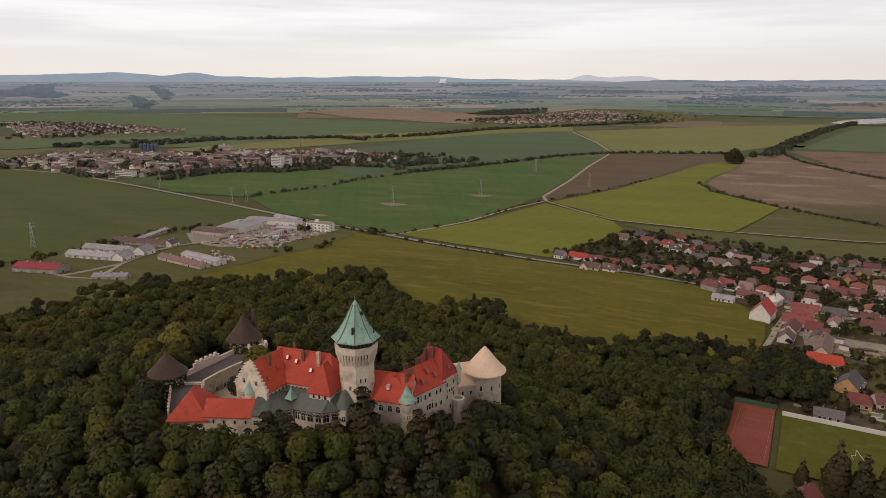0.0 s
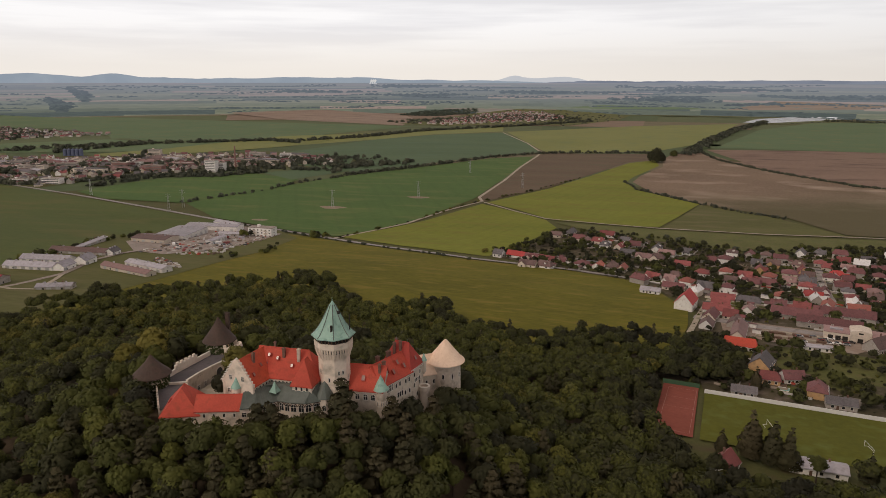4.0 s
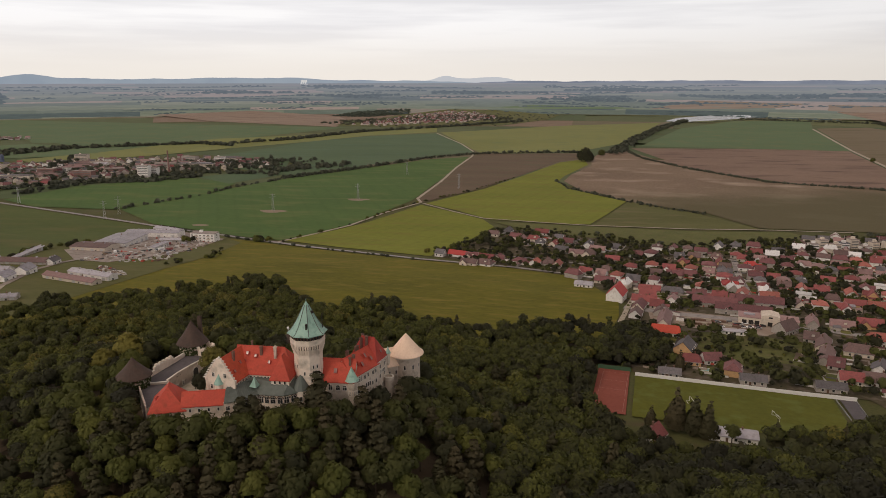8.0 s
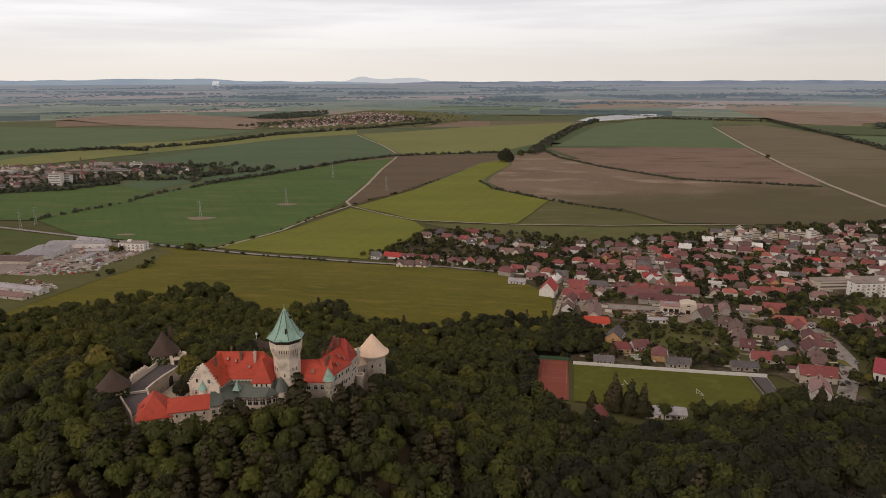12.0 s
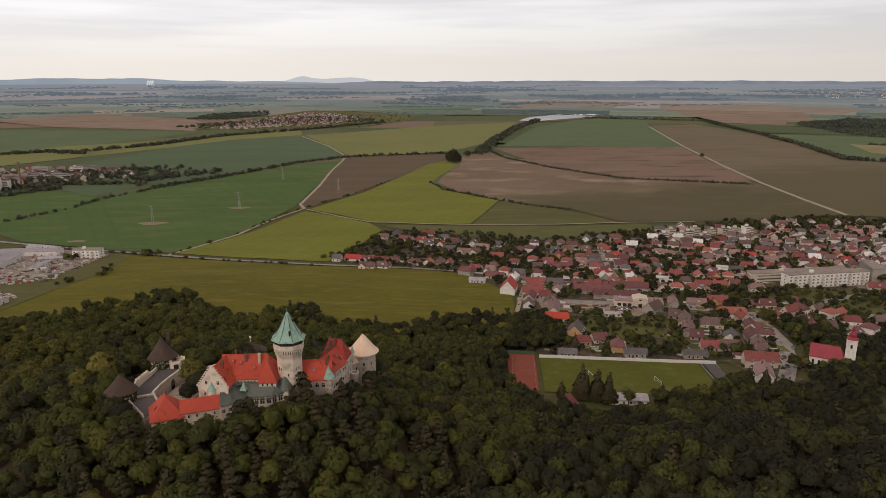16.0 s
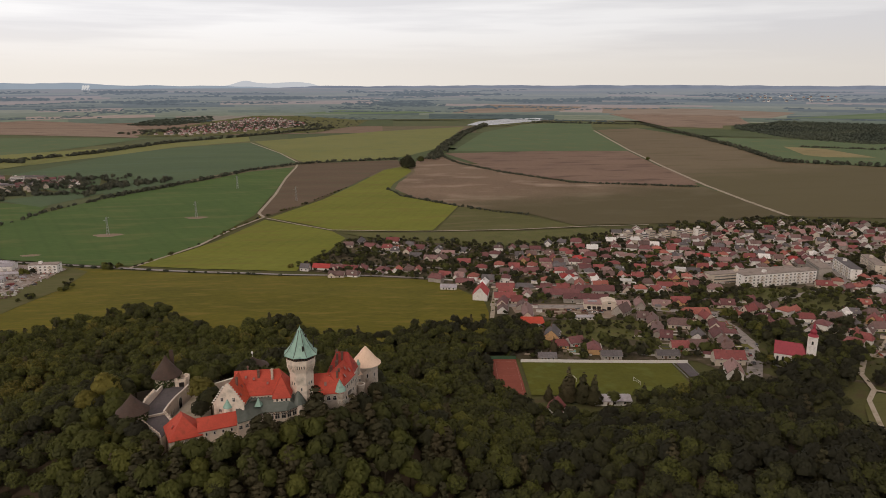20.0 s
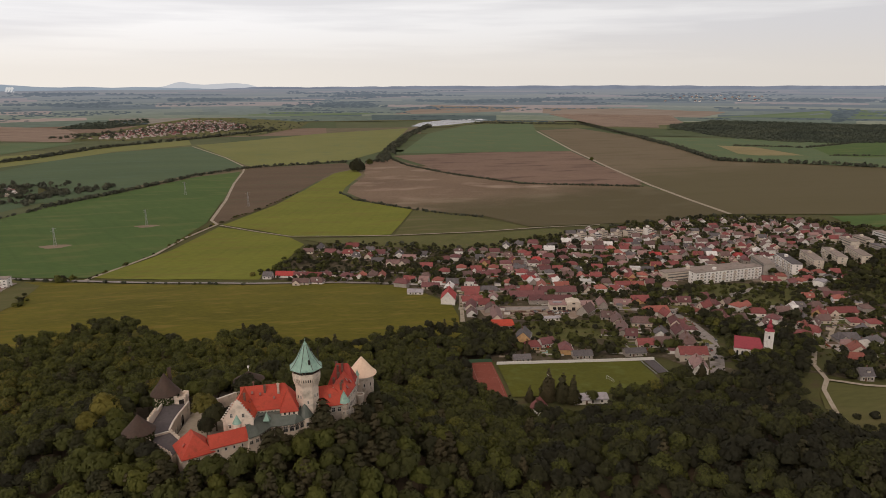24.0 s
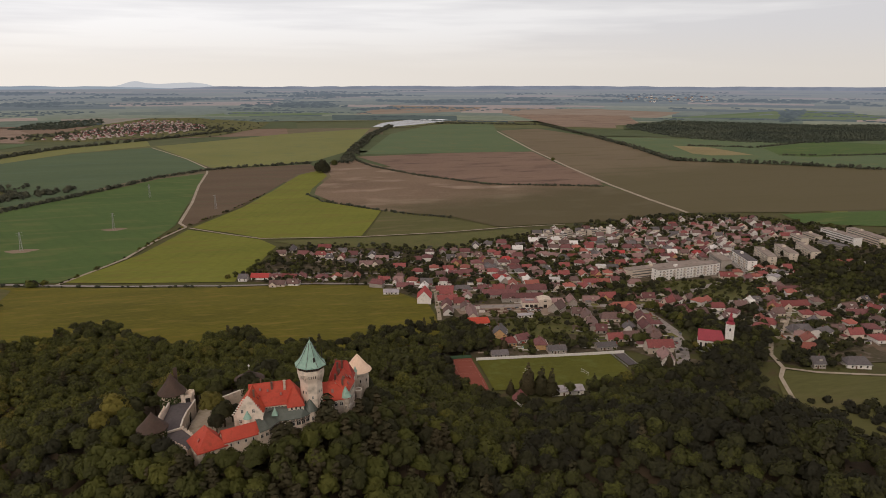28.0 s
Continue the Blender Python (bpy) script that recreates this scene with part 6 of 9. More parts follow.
part("balcony", bx(-5.8, -2.0, -5.3, -4.3, e - 7.6, e - 6.4), M_TRIM, t)
for i in range(5):
    window(t, -5 + i * 2.4, -4.42, e - 10.0, -90, 0.5, 0.9, False, False)
chimney(t, -2.4, 1.2, e + 3, r + 0.9, 1.1, 0.7)
chimney(t, 2.0, 0.8, e + 3.5, r + 1.2, 1.3, 0.8)
t, e, r = wing("tall castle block under a steep red hipped roof", 14.8, 18.2, -14, 10.2, 8.0, 76.4, 83.2, hip=3.0, hip2=3.0, wall=M_STONE, roof=M_TILE_DK, over=0.3)
for x, y, a, z in ((5.22, -1.8, 0, -3.2), (5.22, 1.6, 0, -3.2), (5.22, -1.8, 0, -6.6), (5.22, 1.4, 0, -6.6), (3.4, -4.02, -90, -3.4), (0.6, -4.02, -90, -3.4), (3.4, -4.02, -90, -7.0), (5.22, 0, 0, -10), (3.0, 4.02, 90, -3.2)):
    window(t, x, y, e + z, a, 0.7, 1.4, True, False)
for i in range(4):
    window(t, 5.22, -1.0 + i * 0.9 - 0.4, e - 5.0, 0, 0.6, 1.1, False, False)
for x, y, h in ((-1.6, -2.0, 1.0), (0.2, -1.4, 1.6), (-2.6, 1.0, 1.2)):
    chimney(t, x, y, e + 2, r + h - 1.2, 0.8, 0.6)
skylight(t, 4.4, 0.3, e + 2.2, 0, 66, 1.0, 1.4)
part("corner_bartizan", lathe([(0.1, e - 4.5), (0.75, e - 3.4), (0.75, e + 0.2)], 10, 5.3, 4.1), M_STONE, t)
part("bartizan_roof", lathe([(1.0, e + 0.1), (0.5, e + 1.2), (0, e + 2.6)], 10, 5.3, 4.1, 0, True), M_COPPER, t)
for sx in (-1, 1):
    part("finial", lathe([(0.1, r - 0.1), (0.06, r + 0.8), (0.14, r + 0.95), (0, r + 1.2)], 6, sx * 1.9, 0), M_LEAD, t)
bm = bmesh.new()
for i in range(14):  # small corbels under the eave
    box(bm, 5.15, 5.5, -3.9 + i * 0.58, -3.65 + i * 0.58, e - 1.1, e - 0.35)
part("corbel_row", bm, M_TRIM, t)

t = thing("corner_turret", "round stone turret with a green copper cone roof", "turret", "", (13.5, 0.9, CZ))
part("wall", lathe([(1.75, -4), (1.75, 13.4)], 18), M_STONE, t)
part("cone_roof", lathe([(2.35, 13.1), (2.05, 13.5), (1.3, 14.8), (0.55, 16.4), (0, 17.6)], 18, 0, 0, 0, True), M_COPPER, t, "green copper cone")
part("cornice", lathe([(1.75, 12.5), (2.0, 12.8), (2.0, 13.2)], 18), M_TRIM, t)
for a in (-100, -60, -20):
    window(t, 1.7 * math.cos(radians(a)), 1.7 * math.sin(radians(a)), 8.4, a, 0.6, 1.3, False, False)

t = thing("round_bastion", "low round pale stone bastion at the corner", "bastion", "", (21.6, 18.6, CZ - 3.2))
part("wall", lathe([(1.6, -6), (1.45, 8.6), (1.7, 9.0), (1.7, 10.2), (1.4, 10.2), (1.4, 9.4), (0, 9.4)], 20), M_STONE, t)
part("coping", lathe([(1.3, 10.2), (1.8, 10.2), (1.8, 10.35), (1.3, 10.35)], 20), M_TRIM, t)

t = thing("round_tower", "round stone tower with a new pale wooden shingle roof", "tower", "", (24.4, 35.6, 58))
part("wall", lathe([(5.2, -6), (5.0, 13.2)], 28), M_STONE, t)
part("roof", lathe([(6.5, 12.9), (6.45, 13.15), (5.3, 14.1), (3.7, 16.0), (1.9, 18.3), (0.5, 20.0), (0, 20.4)], 32, 0, 0, 0, True), M_NEWWOOD, t, "new pale wooden shingles")
part("frieze", lathe([(5.03, 11.9), (5.2, 12.1), (5.2, 12.9)], 28), M_TRIM, t)
for a in (-120, -85, -50, -15):
    window(t, 5.07 * math.cos(radians(a)), 5.07 * math.sin(radians(a)), 8.2, a, 0.6, 1.6, True, False)
t = thing("tower_annex", "small stone annex with new pale wooden roof", "annex", "", (18.0, 32.4, 58), 35)
part("wall", bx(-5.2, 5.0, -3.5, 3.5, -4, 10.7), M_STONE, t)
rb = bmesh.new()
slab_roof(rb, roof_quads(10.2, 7.2, 10.6, 15.6, 0.5, 2.2, 0), 0.25)
part("roof", rb, M_NEWWOOD, t, "new pale wooden shingles")
for x in (-3, -0.5, 2):
    window(t, x, -3.52, 6.6, -90, 0.6, 1.3, False, False)


def ivy_coat(parent, radius, z0, z1, n):
    rg = np.random.default_rng(int(radius * 100 + z1 * 7))
    a = rg.uniform(0, 2 * math.pi, n)
    z = rg.uniform(z0, z1, n)
    c = np.stack([radius * np.cos(a), radius * np.sin(a), z], 1)
    nr = np.stack([np.cos(a), np.sin(a), np.full(n, 0.4)], 1) + rg.normal(0, 0.3, (n, 3))
    t1 = np.cross(nr, rnd_dirs(rg, n))
    t1 /= np.linalg.norm(t1, axis=1)[:, None]
    t2 = np.cross(nr, t1)
    s = rg.uniform(0.2, 0.42, (n, 1))
    q = np.stack([c - t1 * s, c - t2 * s, c + t1 * s, c + t2 * s], 1).reshape(-1, 3)
    me = from_numpy("ivy", q, np.arange(n * 4).reshape(-1, 4), M_IVY, np.repeat(rg.uniform(0, 1), n))
    ob = new("ivy", me)
    ob.parent = parent
    return ob


for x, y, z0, ze, zt, re in ((-58.8, -2.0, 58, 73.6, 80.0, 5.7), (-54.0, 28.6, 58, 73.6, 82.0, 5.7), (-22.8, 43.5, 56, 69.0, 73.2, 6.7)):
    t = thing("round_tower", "ivy-clad round tower with a dark shingle cone roof", "tower", "dark round towers", (x, y, z0))
    part("wall", lathe([(re - 0.9, -4), (re - 1.0, ze - z0 + 0.3)], 24), M_STONE, t)
    part("cone_roof", lathe([(re, ze - z0), (re - 0.1, ze - z0 + 0.25), (re * 0.62, (ze * 0.66 + zt * 0.34) - z0), (re * 0.28, (ze * 0.32 + zt * 0.68) - z0), (0.1, zt - z0 - 0.1), (0, zt - z0)], 28, 0, 0, 0, True), M_SHINGLE, t, "dark brown shingle cone")
    ivy_coat(t, re - 0.85, 0, ze - z0 - 0.3, 2600)
    if y > 10 and y < 40:
        chimney(t, 1.6, 3.4, 10, 24.2, 1.3, 1.0, M_SHINGLE)
    if y > 40:
        part("ball_finial", lathe([(0.09, 16.5), (0.09, 18.4), (0.45, 18.9), (0.5, 19.3), (0.2, 19.7), (0, 19.8)], 10), M_WHITE, t)


def parapet(label, pts, z0, h, thick, material, merlons=True):
    """A wall along a line in plan, with merlons."""
    t = thing("castle_wall", label, "wall", "", (pts[0][0], pts[0][1], z0))
    for a, b in zip(pts, pts[1:]):
        L = math.dist(a, b)
        ang = math.degrees(math.atan2(b[1] - a[1], b[0] - a[0]))
        ob = part("wall", bx(-thick / 2, L + thick / 2, -thick / 2, thick / 2, -10, h), material, t)
        ob.matrix_basis = pose(a[0] - pts[0][0], a[1] - pts[0][1], 0, 0, 0, ang)
        cp = part("coping", bx(-thick / 2, L + thick / 2, -thick / 2 - 0.08, thick / 2 + 0.08, h, h + 0.12), M_TRIM, t)
        cp.matrix_basis = ob.matrix_basis
        if merlons:
            k = max(1, int(L / 1.7))
            for i in range(k):
                m = part("merlon", bx(-0.45, 0.45, -thick / 2, thick / 2, h + 0.1, h + 0.85), material, t)
                m.matrix_basis = ob.matrix_basis @ pose((i + 0.5) * L / k, 0, 0)
    return t


# terrace between the dark towers
TER = [(-57.4, 3.0), (-54.2, 25.0), (-45.2, 24.2), (-47.7, 13.4), (-49.2, 2.0), (-44.6, -6.6), (-44.2, -12.0), (-46.4, -17.2), (-55.4, -5.0)]
t = thing("terrace", "raised terrace paved in dark stone", "terrace", "", (0, 0, CZ))
part("wall", prism_bm(TER, -6, 8.0), M_STONE, t)
cx, cy = -50.5, 8
part("paving", prism_bm([(cx + (x - cx) * 0.995, cy + (y - cy) * 0.995) for x, y in TER], 8.0, 8.06), M_PAVE, t, "dark stone paving")
parapet("pale plain terrace wall with a coping", [(-57.9, 5.0), (-55.0, 24.0)], 70.2, 1.0, 0.5, M_PLASTER, False)
parapet("tall pale screen wall on the terrace", [(-57.5, 8.0), (-56.0, 17.0)], 70.3, 2.0, 0.7, M_PLASTER, True)
parapet("low stone wall above the courtyard", [(-45.1, 23.6), (-46.3, 18.6), (-47.7, 13.4), (-48.8, 7.5), (-49.3, 1.4)], 70.2, 0.9, 0.5, M_STONE, False)
parapet("low pale wall above the courtyard", [(-48.8, 0.8), (-44.7, -6.6)], 70.2, 0.5, 0.4, M_PLASTER, True)
parapet("low crenellated wall at the terrace edge", [(-46.4, -17.0), (-55.3, -5.2)], 70.2, 0.7, 0.4, M_PLASTER, True)
parapet("low pale wall dividing the terrace", [(-49.0, 1.0), (-55.2, -1.4)], 70.0, 0.7, 0.5, M_STONE, False)
t = thing("stone_gate", "small pale stone gate tower with a worn crown", "gate tower", "", (-48.4, 27.2, CZ), 12)
part("wall", lathe([(3.2, -5), (3.1, 9.6), (3.35, 10.0), (3.35, 10.7), (2.7, 10.7), (2.7, 9.9), (0, 9.9)], 8, 0, 0, T8), M_PLASTER, t)
for i, h in enumerate((0.9, 0.5, 0.8, 0.4, 0.9, 0.7, 0.3, 0.8)):  # uneven stubs of merlons
    m = part("merlon", bx(2.55, 3.15, -0.75, 0.75, 10.69, 10.7 + h), M_PLASTER, t)
    m.matrix_basis = pose(0, 0, 0, 0, 0, 45 * i)
# Dark block on the wall, painted as the shade of a gateway.
part("gate_opening", bx(-0.9, 0.9, -3.02, -2.6, 7.9, 10.0), M_DARK, t)
t = thing("arched_doorway", "arched doorway in the terrace wall, its shade a dark pane", "doorway", "", (-46.95, 15.6, 65.0), -14)
# Flat dark pane stands in for the shade inside the passage.
window(t, 0.2, 0, 0.2, 0, 2.6, 4.4, True, False)
for i, y in enumerate((1.0, 4.4, 7.6)):
    w = thing("wall_window", "small window in the terrace wall", "window", "terrace windows", (-49.15 + 0.105 * y, y + 1.6, 66.0), -6)
    window(w, 0.2, 0, 0, 0, 0.9, 1.3)

t, e, r = wing("red-roofed gatehouse with white walls", -39.4, -15.0, 110, 11.5, 10.2, 71.8, 77.6, hip=4.4, hip2=4.4, category="gatehouse", name="gatehouse")
for y in (-3, 0, 3):
    window(t, -5.77, y, e - 2.6, 180, 0.9, 1.3)
for x in (-3.5, 0, 3.5):
    window(t, x, 5.12, e - 2.6, 90, 0.9, 1.3)
skylight(t, -1.5, 3.4, e + 2.3, 90, 48)
t, e, r = wing("low red-roofed castle passage with white walls", -27.2, -14.2, 16, 14.5, 6.0, 73.0, 76.0, category="castle passage")
for x in (-5, -2.4, 0.4, 3.2, 5.8):
    window(t, x, -3.02, e - 2.4, -90, 0.55, 1.0, False, False)
parapet("high pale wall behind the castle", [(-36.5, 17.6), (-34.6, 18.8), (-25.5, 24.9)], 66, 6.8, 0.8, M_PLASTER, False)
parapet("pale retaining wall under the castle", [(-20.5, -18.4), (-14, -13.8), (-4, -11.6), (3, -6.4)], 62, 4.6, 0.7, M_PLASTER, False)
drape("courtyard", [(-44, -6), (-48, 4), (-46, 14), (-44, 24), (-40, 32), (-30, 30), (-26, 14), (-27, -6), (-33, -10)], M_TRACK, 1.4, "pale gravel castle courtyard", "courtyard")
for x, y, h, r, ti in ((-38.0, 12.5, 15.0, 6.6, 0.5), (-33.5, 5.0, 13.0, 5.6, 0.05), (-36.5, 1.0, 10.5, 4.6, 0.0), (-30.5, 8.0, 9.5, 4.2, 0.1)):
    q = tree_template("broadleaf_tree", "leafy tree in the castle courtyard", rng, h, r, 1100, 0.085, tint=ti - 0.2)
    q.matrix_world = pose(x, y, gz1(x, y))
for x, y, h, r in ((-74.0, 21.0, 17.5, 7.4), (-79.0, 13.0, 15.0, 5.4)):
    q = tree_template("broadleaf_tree", "large yellow-green tree beside the dark towers", rng, h, r, 1100, 0.09, material=M_LEAF_Y)
    q.matrix_world = pose(x, y, gz1(x, y))


# ---- village ----
def simple_mesh(name, bm, material):
    me = bpy.data.meshes.new(name)
    bmesh.ops.recalc_face_normals(bm, faces=bm.faces)
    bm.to_mesh(me)
    bm.free()
    me.materials.append(material)
    return me


PANE = {}


def pane(parent, x, y, z, ang, w, h, glass=None):
    """A plain small window: one dark pane with a pale frame round it is two meshes."""
    if (w, h) not in PANE:
        PANE[(w, h)] = simple_mesh("window", bx(-0.05, 0.06, -w / 2, w / 2, 0, h), glass or M_WINDOW)
    ob = new("window", PANE[(w, h)])
    ob.parent = parent
    ob.matrix_basis = pose(x, y, z, 0, 0, ang)
    return ob


def house(label, w, d, eave, ridge, wall, roof, hip=0.0, near=True, name="house", group="village houses", annex=False, category="house", wing=0.0, dormer=False):
    t = thing(name, label, category, group)
    bm = bmesh.new()
    box(bm, -w / 2, w / 2, -d / 2, d / 2, -1.5, eave)
    if not hip:
        for x, s in ((-w / 2, 0.3), (w / 2, -0.3)):
            add_poly(bm, [(x, -d / 2, eave), (x, d / 2, eave), (x, 0, ridge - 0.2), (x + s, -d / 2, eave), (x + s, d / 2, eave), (x + s, 0, ridge - 0.2)], [(0, 1, 2), (5, 4, 3), (0, 2, 5, 3), (1, 4, 5, 2)])
    part("wall", bm, wall, t)
    rb = bmesh.new()
    slab_roof(rb, roof_quads(w, d, eave, ridge, 0.45, hip), 0.22)
    part("roof", rb, roof, t)
    if ridge > eave:
        chimney(t, w * 0.2, d * 0.12, eave + 0.5, ridge + 0.5, 0.6, 0.6)
    if near:
        rows = 2 if eave > 4.5 else 1
        for fl in range(rows):
            for x in (-w * 0.3, w * 0.05, w * 0.32):
                window(t, x, -d / 2 - 0.02, 1.0 + 2.8 * fl, -90, 1.1, 1.3, False, False)
            window(t, w / 2 + 0.02, -d * 0.2, 1.0 + 2.8 * fl, 0, 1.1, 1.3, False, False)
        part("door", bx(-w * 0.13 - 0.5, -w * 0.13 + 0.5, -d / 2 - 0.08, -d / 2 + 0.05, 0, 2.1), M_BROWN, t)
        part("gutter", bx(-w / 2 - 0.4, w / 2 + 0.4, -d / 2 - 0.62, -d / 2 - 0.5, eave - 0.5, eave - 0.36), M_STEEL, t)
    else:
        for x in (-w * 0.28, w * 0.24):
            pane(t, x, -d / 2 - 0.02, 1.0, -90, 1.2, 1.3)
        pane(t, w / 2 + 0.02, 0.0, 1.0, 0, 1.2, 1.3)
    if wing:  # a cross wing with its own gable towards the street
        y0 = -d / 2 - wing
        hw = min(3.4, w * 0.28)
        wx = -w / 2 + hw + 0.4
        wb = bx(wx - hw, wx + hw, y0, -d / 2 + 0.1, -1.5, eave)
        zr = min(ridge - 0.3, eave + hw * 0.95)
        add_poly(wb, [(wx - hw, y0, eave), (wx + hw, y0, eave), (wx, y0, zr - 0.2), (wx - hw, y0 + 0.3, eave), (wx + hw, y0 + 0.3, eave), (wx, y0 + 0.3, zr - 0.2)], [(0, 1, 2), (5, 4, 3), (0, 2, 5, 3), (1, 4, 5, 2)])
        part("wing_wall", wb, wall, t)
        wr = bmesh.new()
        slab_roof(wr, [[(wx - hw - 0.35, y0 - 0.35, eave - 0.33), (wx, y0 - 0.35, zr), (wx, 0.0, zr), (wx - hw - 0.35, 0.0, eave - 0.33)], [(wx + hw + 0.35, y0 - 0.35, eave - 0.33), (wx + hw + 0.35, 0.0, eave - 0.33), (wx, 0.0, zr), (wx, y0 - 0.35, zr)]], 0.2)
        part("wing_roof", wr, roof, t)
        pane(t, wx, y0 - 0.02, 1.0, -90, 1.2, 1.3)
    if dormer:
        zd = eave + (ridge - eave) * 0.3
        db = bx(w * 0.12 - 0.9, w * 0.12 + 0.9, -d * 0.36, -d * 0.05, zd, zd + 1.5)
        part("dormer", db, wall, t)
        part("dormer_roof", bx(w * 0.12 - 1.1, w * 0.12 + 1.1, -d * 0.36 - 0.25, -d * 0.02, zd + 1.5, zd + 1.66), roof, t)
    if annex:
        part("annex", bx(w / 2 - 0.1, w / 2 + 4.0, -d / 2 + 0.6, d / 2 - 1.0, -1.5, 2.7), wall, t)
        part("annex_roof", bx(w / 2 - 0.1, w / 2 + 4.4, -d / 2 + 0.3, d / 2 - 0.7, 2.7, 2.95), roof, t)
    return t


def drop_template(t):
    for o in (*t.children_recursive, t):
        bpy.data.objects.remove(o)


rv = random.Random(11)
WN, RN = ("white", "cream", "grey", "ochre"), ("red", "orange-red", "dark red", "brown", "grey", "faded pink", "vivid red", "pale flat")


def pick_house(near):
    wi = rv.choices(range(4), (0.50, 0.30, 0.14, 0.06))[0]
    ri = rv.choices(range(8), (0.17, 0.07, 0.25, 0.20, 0.10, 0.17, 0.02, 0.02))[0]
    cube = rv.random() < 0.3
    w, d = (rv.uniform(8.6, 10.5),) * 2 if cube else (rv.uniform(8.5, 13.5), rv.uniform(6.4, 8.2))
    eave = rv.choice((3.6, 5.2, 5.6)) if cube else rv.choice((2.9, 3.1, 3.3, 4.9))
    hip = w / 2 if cube else rv.choice((0, 0, 0, 2.2))
    return house(WN[wi] + "-walled village house with a " + RN[ri] + (" hipped" if hip else " gabled") + " roof", w, d, eave, eave + (rv.uniform(2.2, 2.9) if cube else rv.uniform(2.8, 4.0)), M_WALL[wi], M_ROOF[ri], hip, near, annex=rv.random() < 0.25, wing=0 if cube else rv.choice((0, 0, 2.5, 4.0)), dormer=rv.random() < 0.15)


NEAR_T = [pick_house(True) for _ in range(14)]
MID_T = [pick_house(False) for _ in range(34)]
GARDEN_LAND = [(-28, 445), (40, 585), (130, 565), (205, 515), (361, 570), (600, 635), (740, 560), (800, 400), (620, 150), (440, 60), (370, 70), (320, 70), (262, 88), (243, 106), (234, 138), (216, 142), (124, 155), (126, 235), (138, 300), (110, 375)]
drape("garden_land", GARDEN_LAND, M_GARDEN, 0.36, "gardens, yards and lawns between the houses", "gardens")
drape("garden_meadow", [(344, 292), (325, 249), (367, 241), (412, 222), (466, 291), (425, 316), (374, 318)], M_ROUGH, 0.50, "rough green gardens below the apartment blocks", "gardens")
drape("garden_meadow", [(166, 200), (176, 236), (214, 232), (236, 224), (232, 196), (228, 166), (190, 172), (176, 184)], M_ROUGH, 0.50, "rough green garden meadow behind the yard", "gardens")
BLOCKED = [[(125, 150), (125, 275), (242, 232), (250, 150), (262, 120), (236, 95)], [(140, 290), (236, 276), (240, 228), (165, 236), (142, 250)], [(360, 305), (462, 312), (488, 385), (352, 372)], [(466, 340), (510, 345), (512, 402), (468, 378)],
           [(262, 100), (262, 150), (300, 165), (330, 140), (322, 95)], [(118, 288), (146, 292), (146, 330), (122, 328)], [(466, 330), (640, 335), (700, 380), (760, 370), (760, 450), (640, 445), (520, 400), (470, 385)],
           [(730, 390), (800, 400), (800, 500), (720, 500)], [(340, 516), (480, 532), (482, 556), (340, 540)], [(344, 292), (325, 249), (367, 241), (412, 222), (466, 291), (425, 318), (374, 322)], [(155, 95), (250, 90), (262, 140), (245, 150), (120, 165)], [(262, 222), (310, 222), (310, 250), (262, 250)]]
LANES = [(450, 10, 430), (527, 30, 480), (568, 120, 530), (610, 160, 550), (650, 170, 570)]
# houses street by street: place, turn, length, roof and wall
ROW_ROAD = [(-19, 445, -20, 9, 4, 0), (-2, 445, -20, 19, 6, 0), (12, 438, -13, 12, 2, 1), (26, 436, -23, 15, 0, 0), (37, 437, 74, 11, 2, 1), (46, 434, 76, 10, 5, 1), (57, 427, -21, 12, 2, 0), (71, 424, 67, 11, 1, 0), (82, 426, 70, 12, 3, 2), (91, 419, 75, 12, 1, 1), (12, 409, -16, 15, 3, 1), (26, 410, -22, 14, 3, 0)]
ROW_BEHIND = [(40, 567, 72, 17, 4, 0), (26, 549, -15, 11, 3, 1), (50, 536, -18, 12, 2, 1), (57, 528, 75, 11, 5, 0), (69, 530, -11, 13, 0, 1), (78, 562, -14, 15, 0, 0), (76, 512, -19, 9, 4, 0), (90, 508, 69, 13, 0, 1), (96, 539, -19, 9, 4, 0), (105, 520, -17, 11, 2, 2), (112, 517, -12, 10, 0, 1), (125, 510, 77, 16, 4, 0), (133, 492, -20, 15, 5, 0), (97, 488, -11, 13, 4, 2)]
ROW_BEHIND2 = [(111, 471, -17, 14, 5, 1), (123, 470, -14, 12, 3, 1), (152, 502, -23, 8, 4, 0), (169, 476, -23, 14, 2, 0), (182, 477, 69, 12, 2, 0), (207, 469, -12, 9, 4, 2), (221, 471, -15, 11, 3, 3), (143, 450, -12, 13, 0, 1), (156, 424, -15, 12, 0, 0), (133, 406, -18, 9, 3, 0), (175, 403, -17, 10, 3, 2), (190, 401, -16, 13, 2, 1), (204, 402, -12, 16, 2, 1)]
ROW_SOUTH = [(128, 363, -18, 16, 2, 1), (160, 340, -12, 16, 0, 1), (177, 338, -15, 16, 4, 2), (153, 312, -12, 11, 6, 0), (163, 318, -17, 8, 2, 1), (157, 288, -14, 9, 0, 1), (157, 271, 71, 13, 3, 2), (161, 262, 73, 10, 2, 1)]
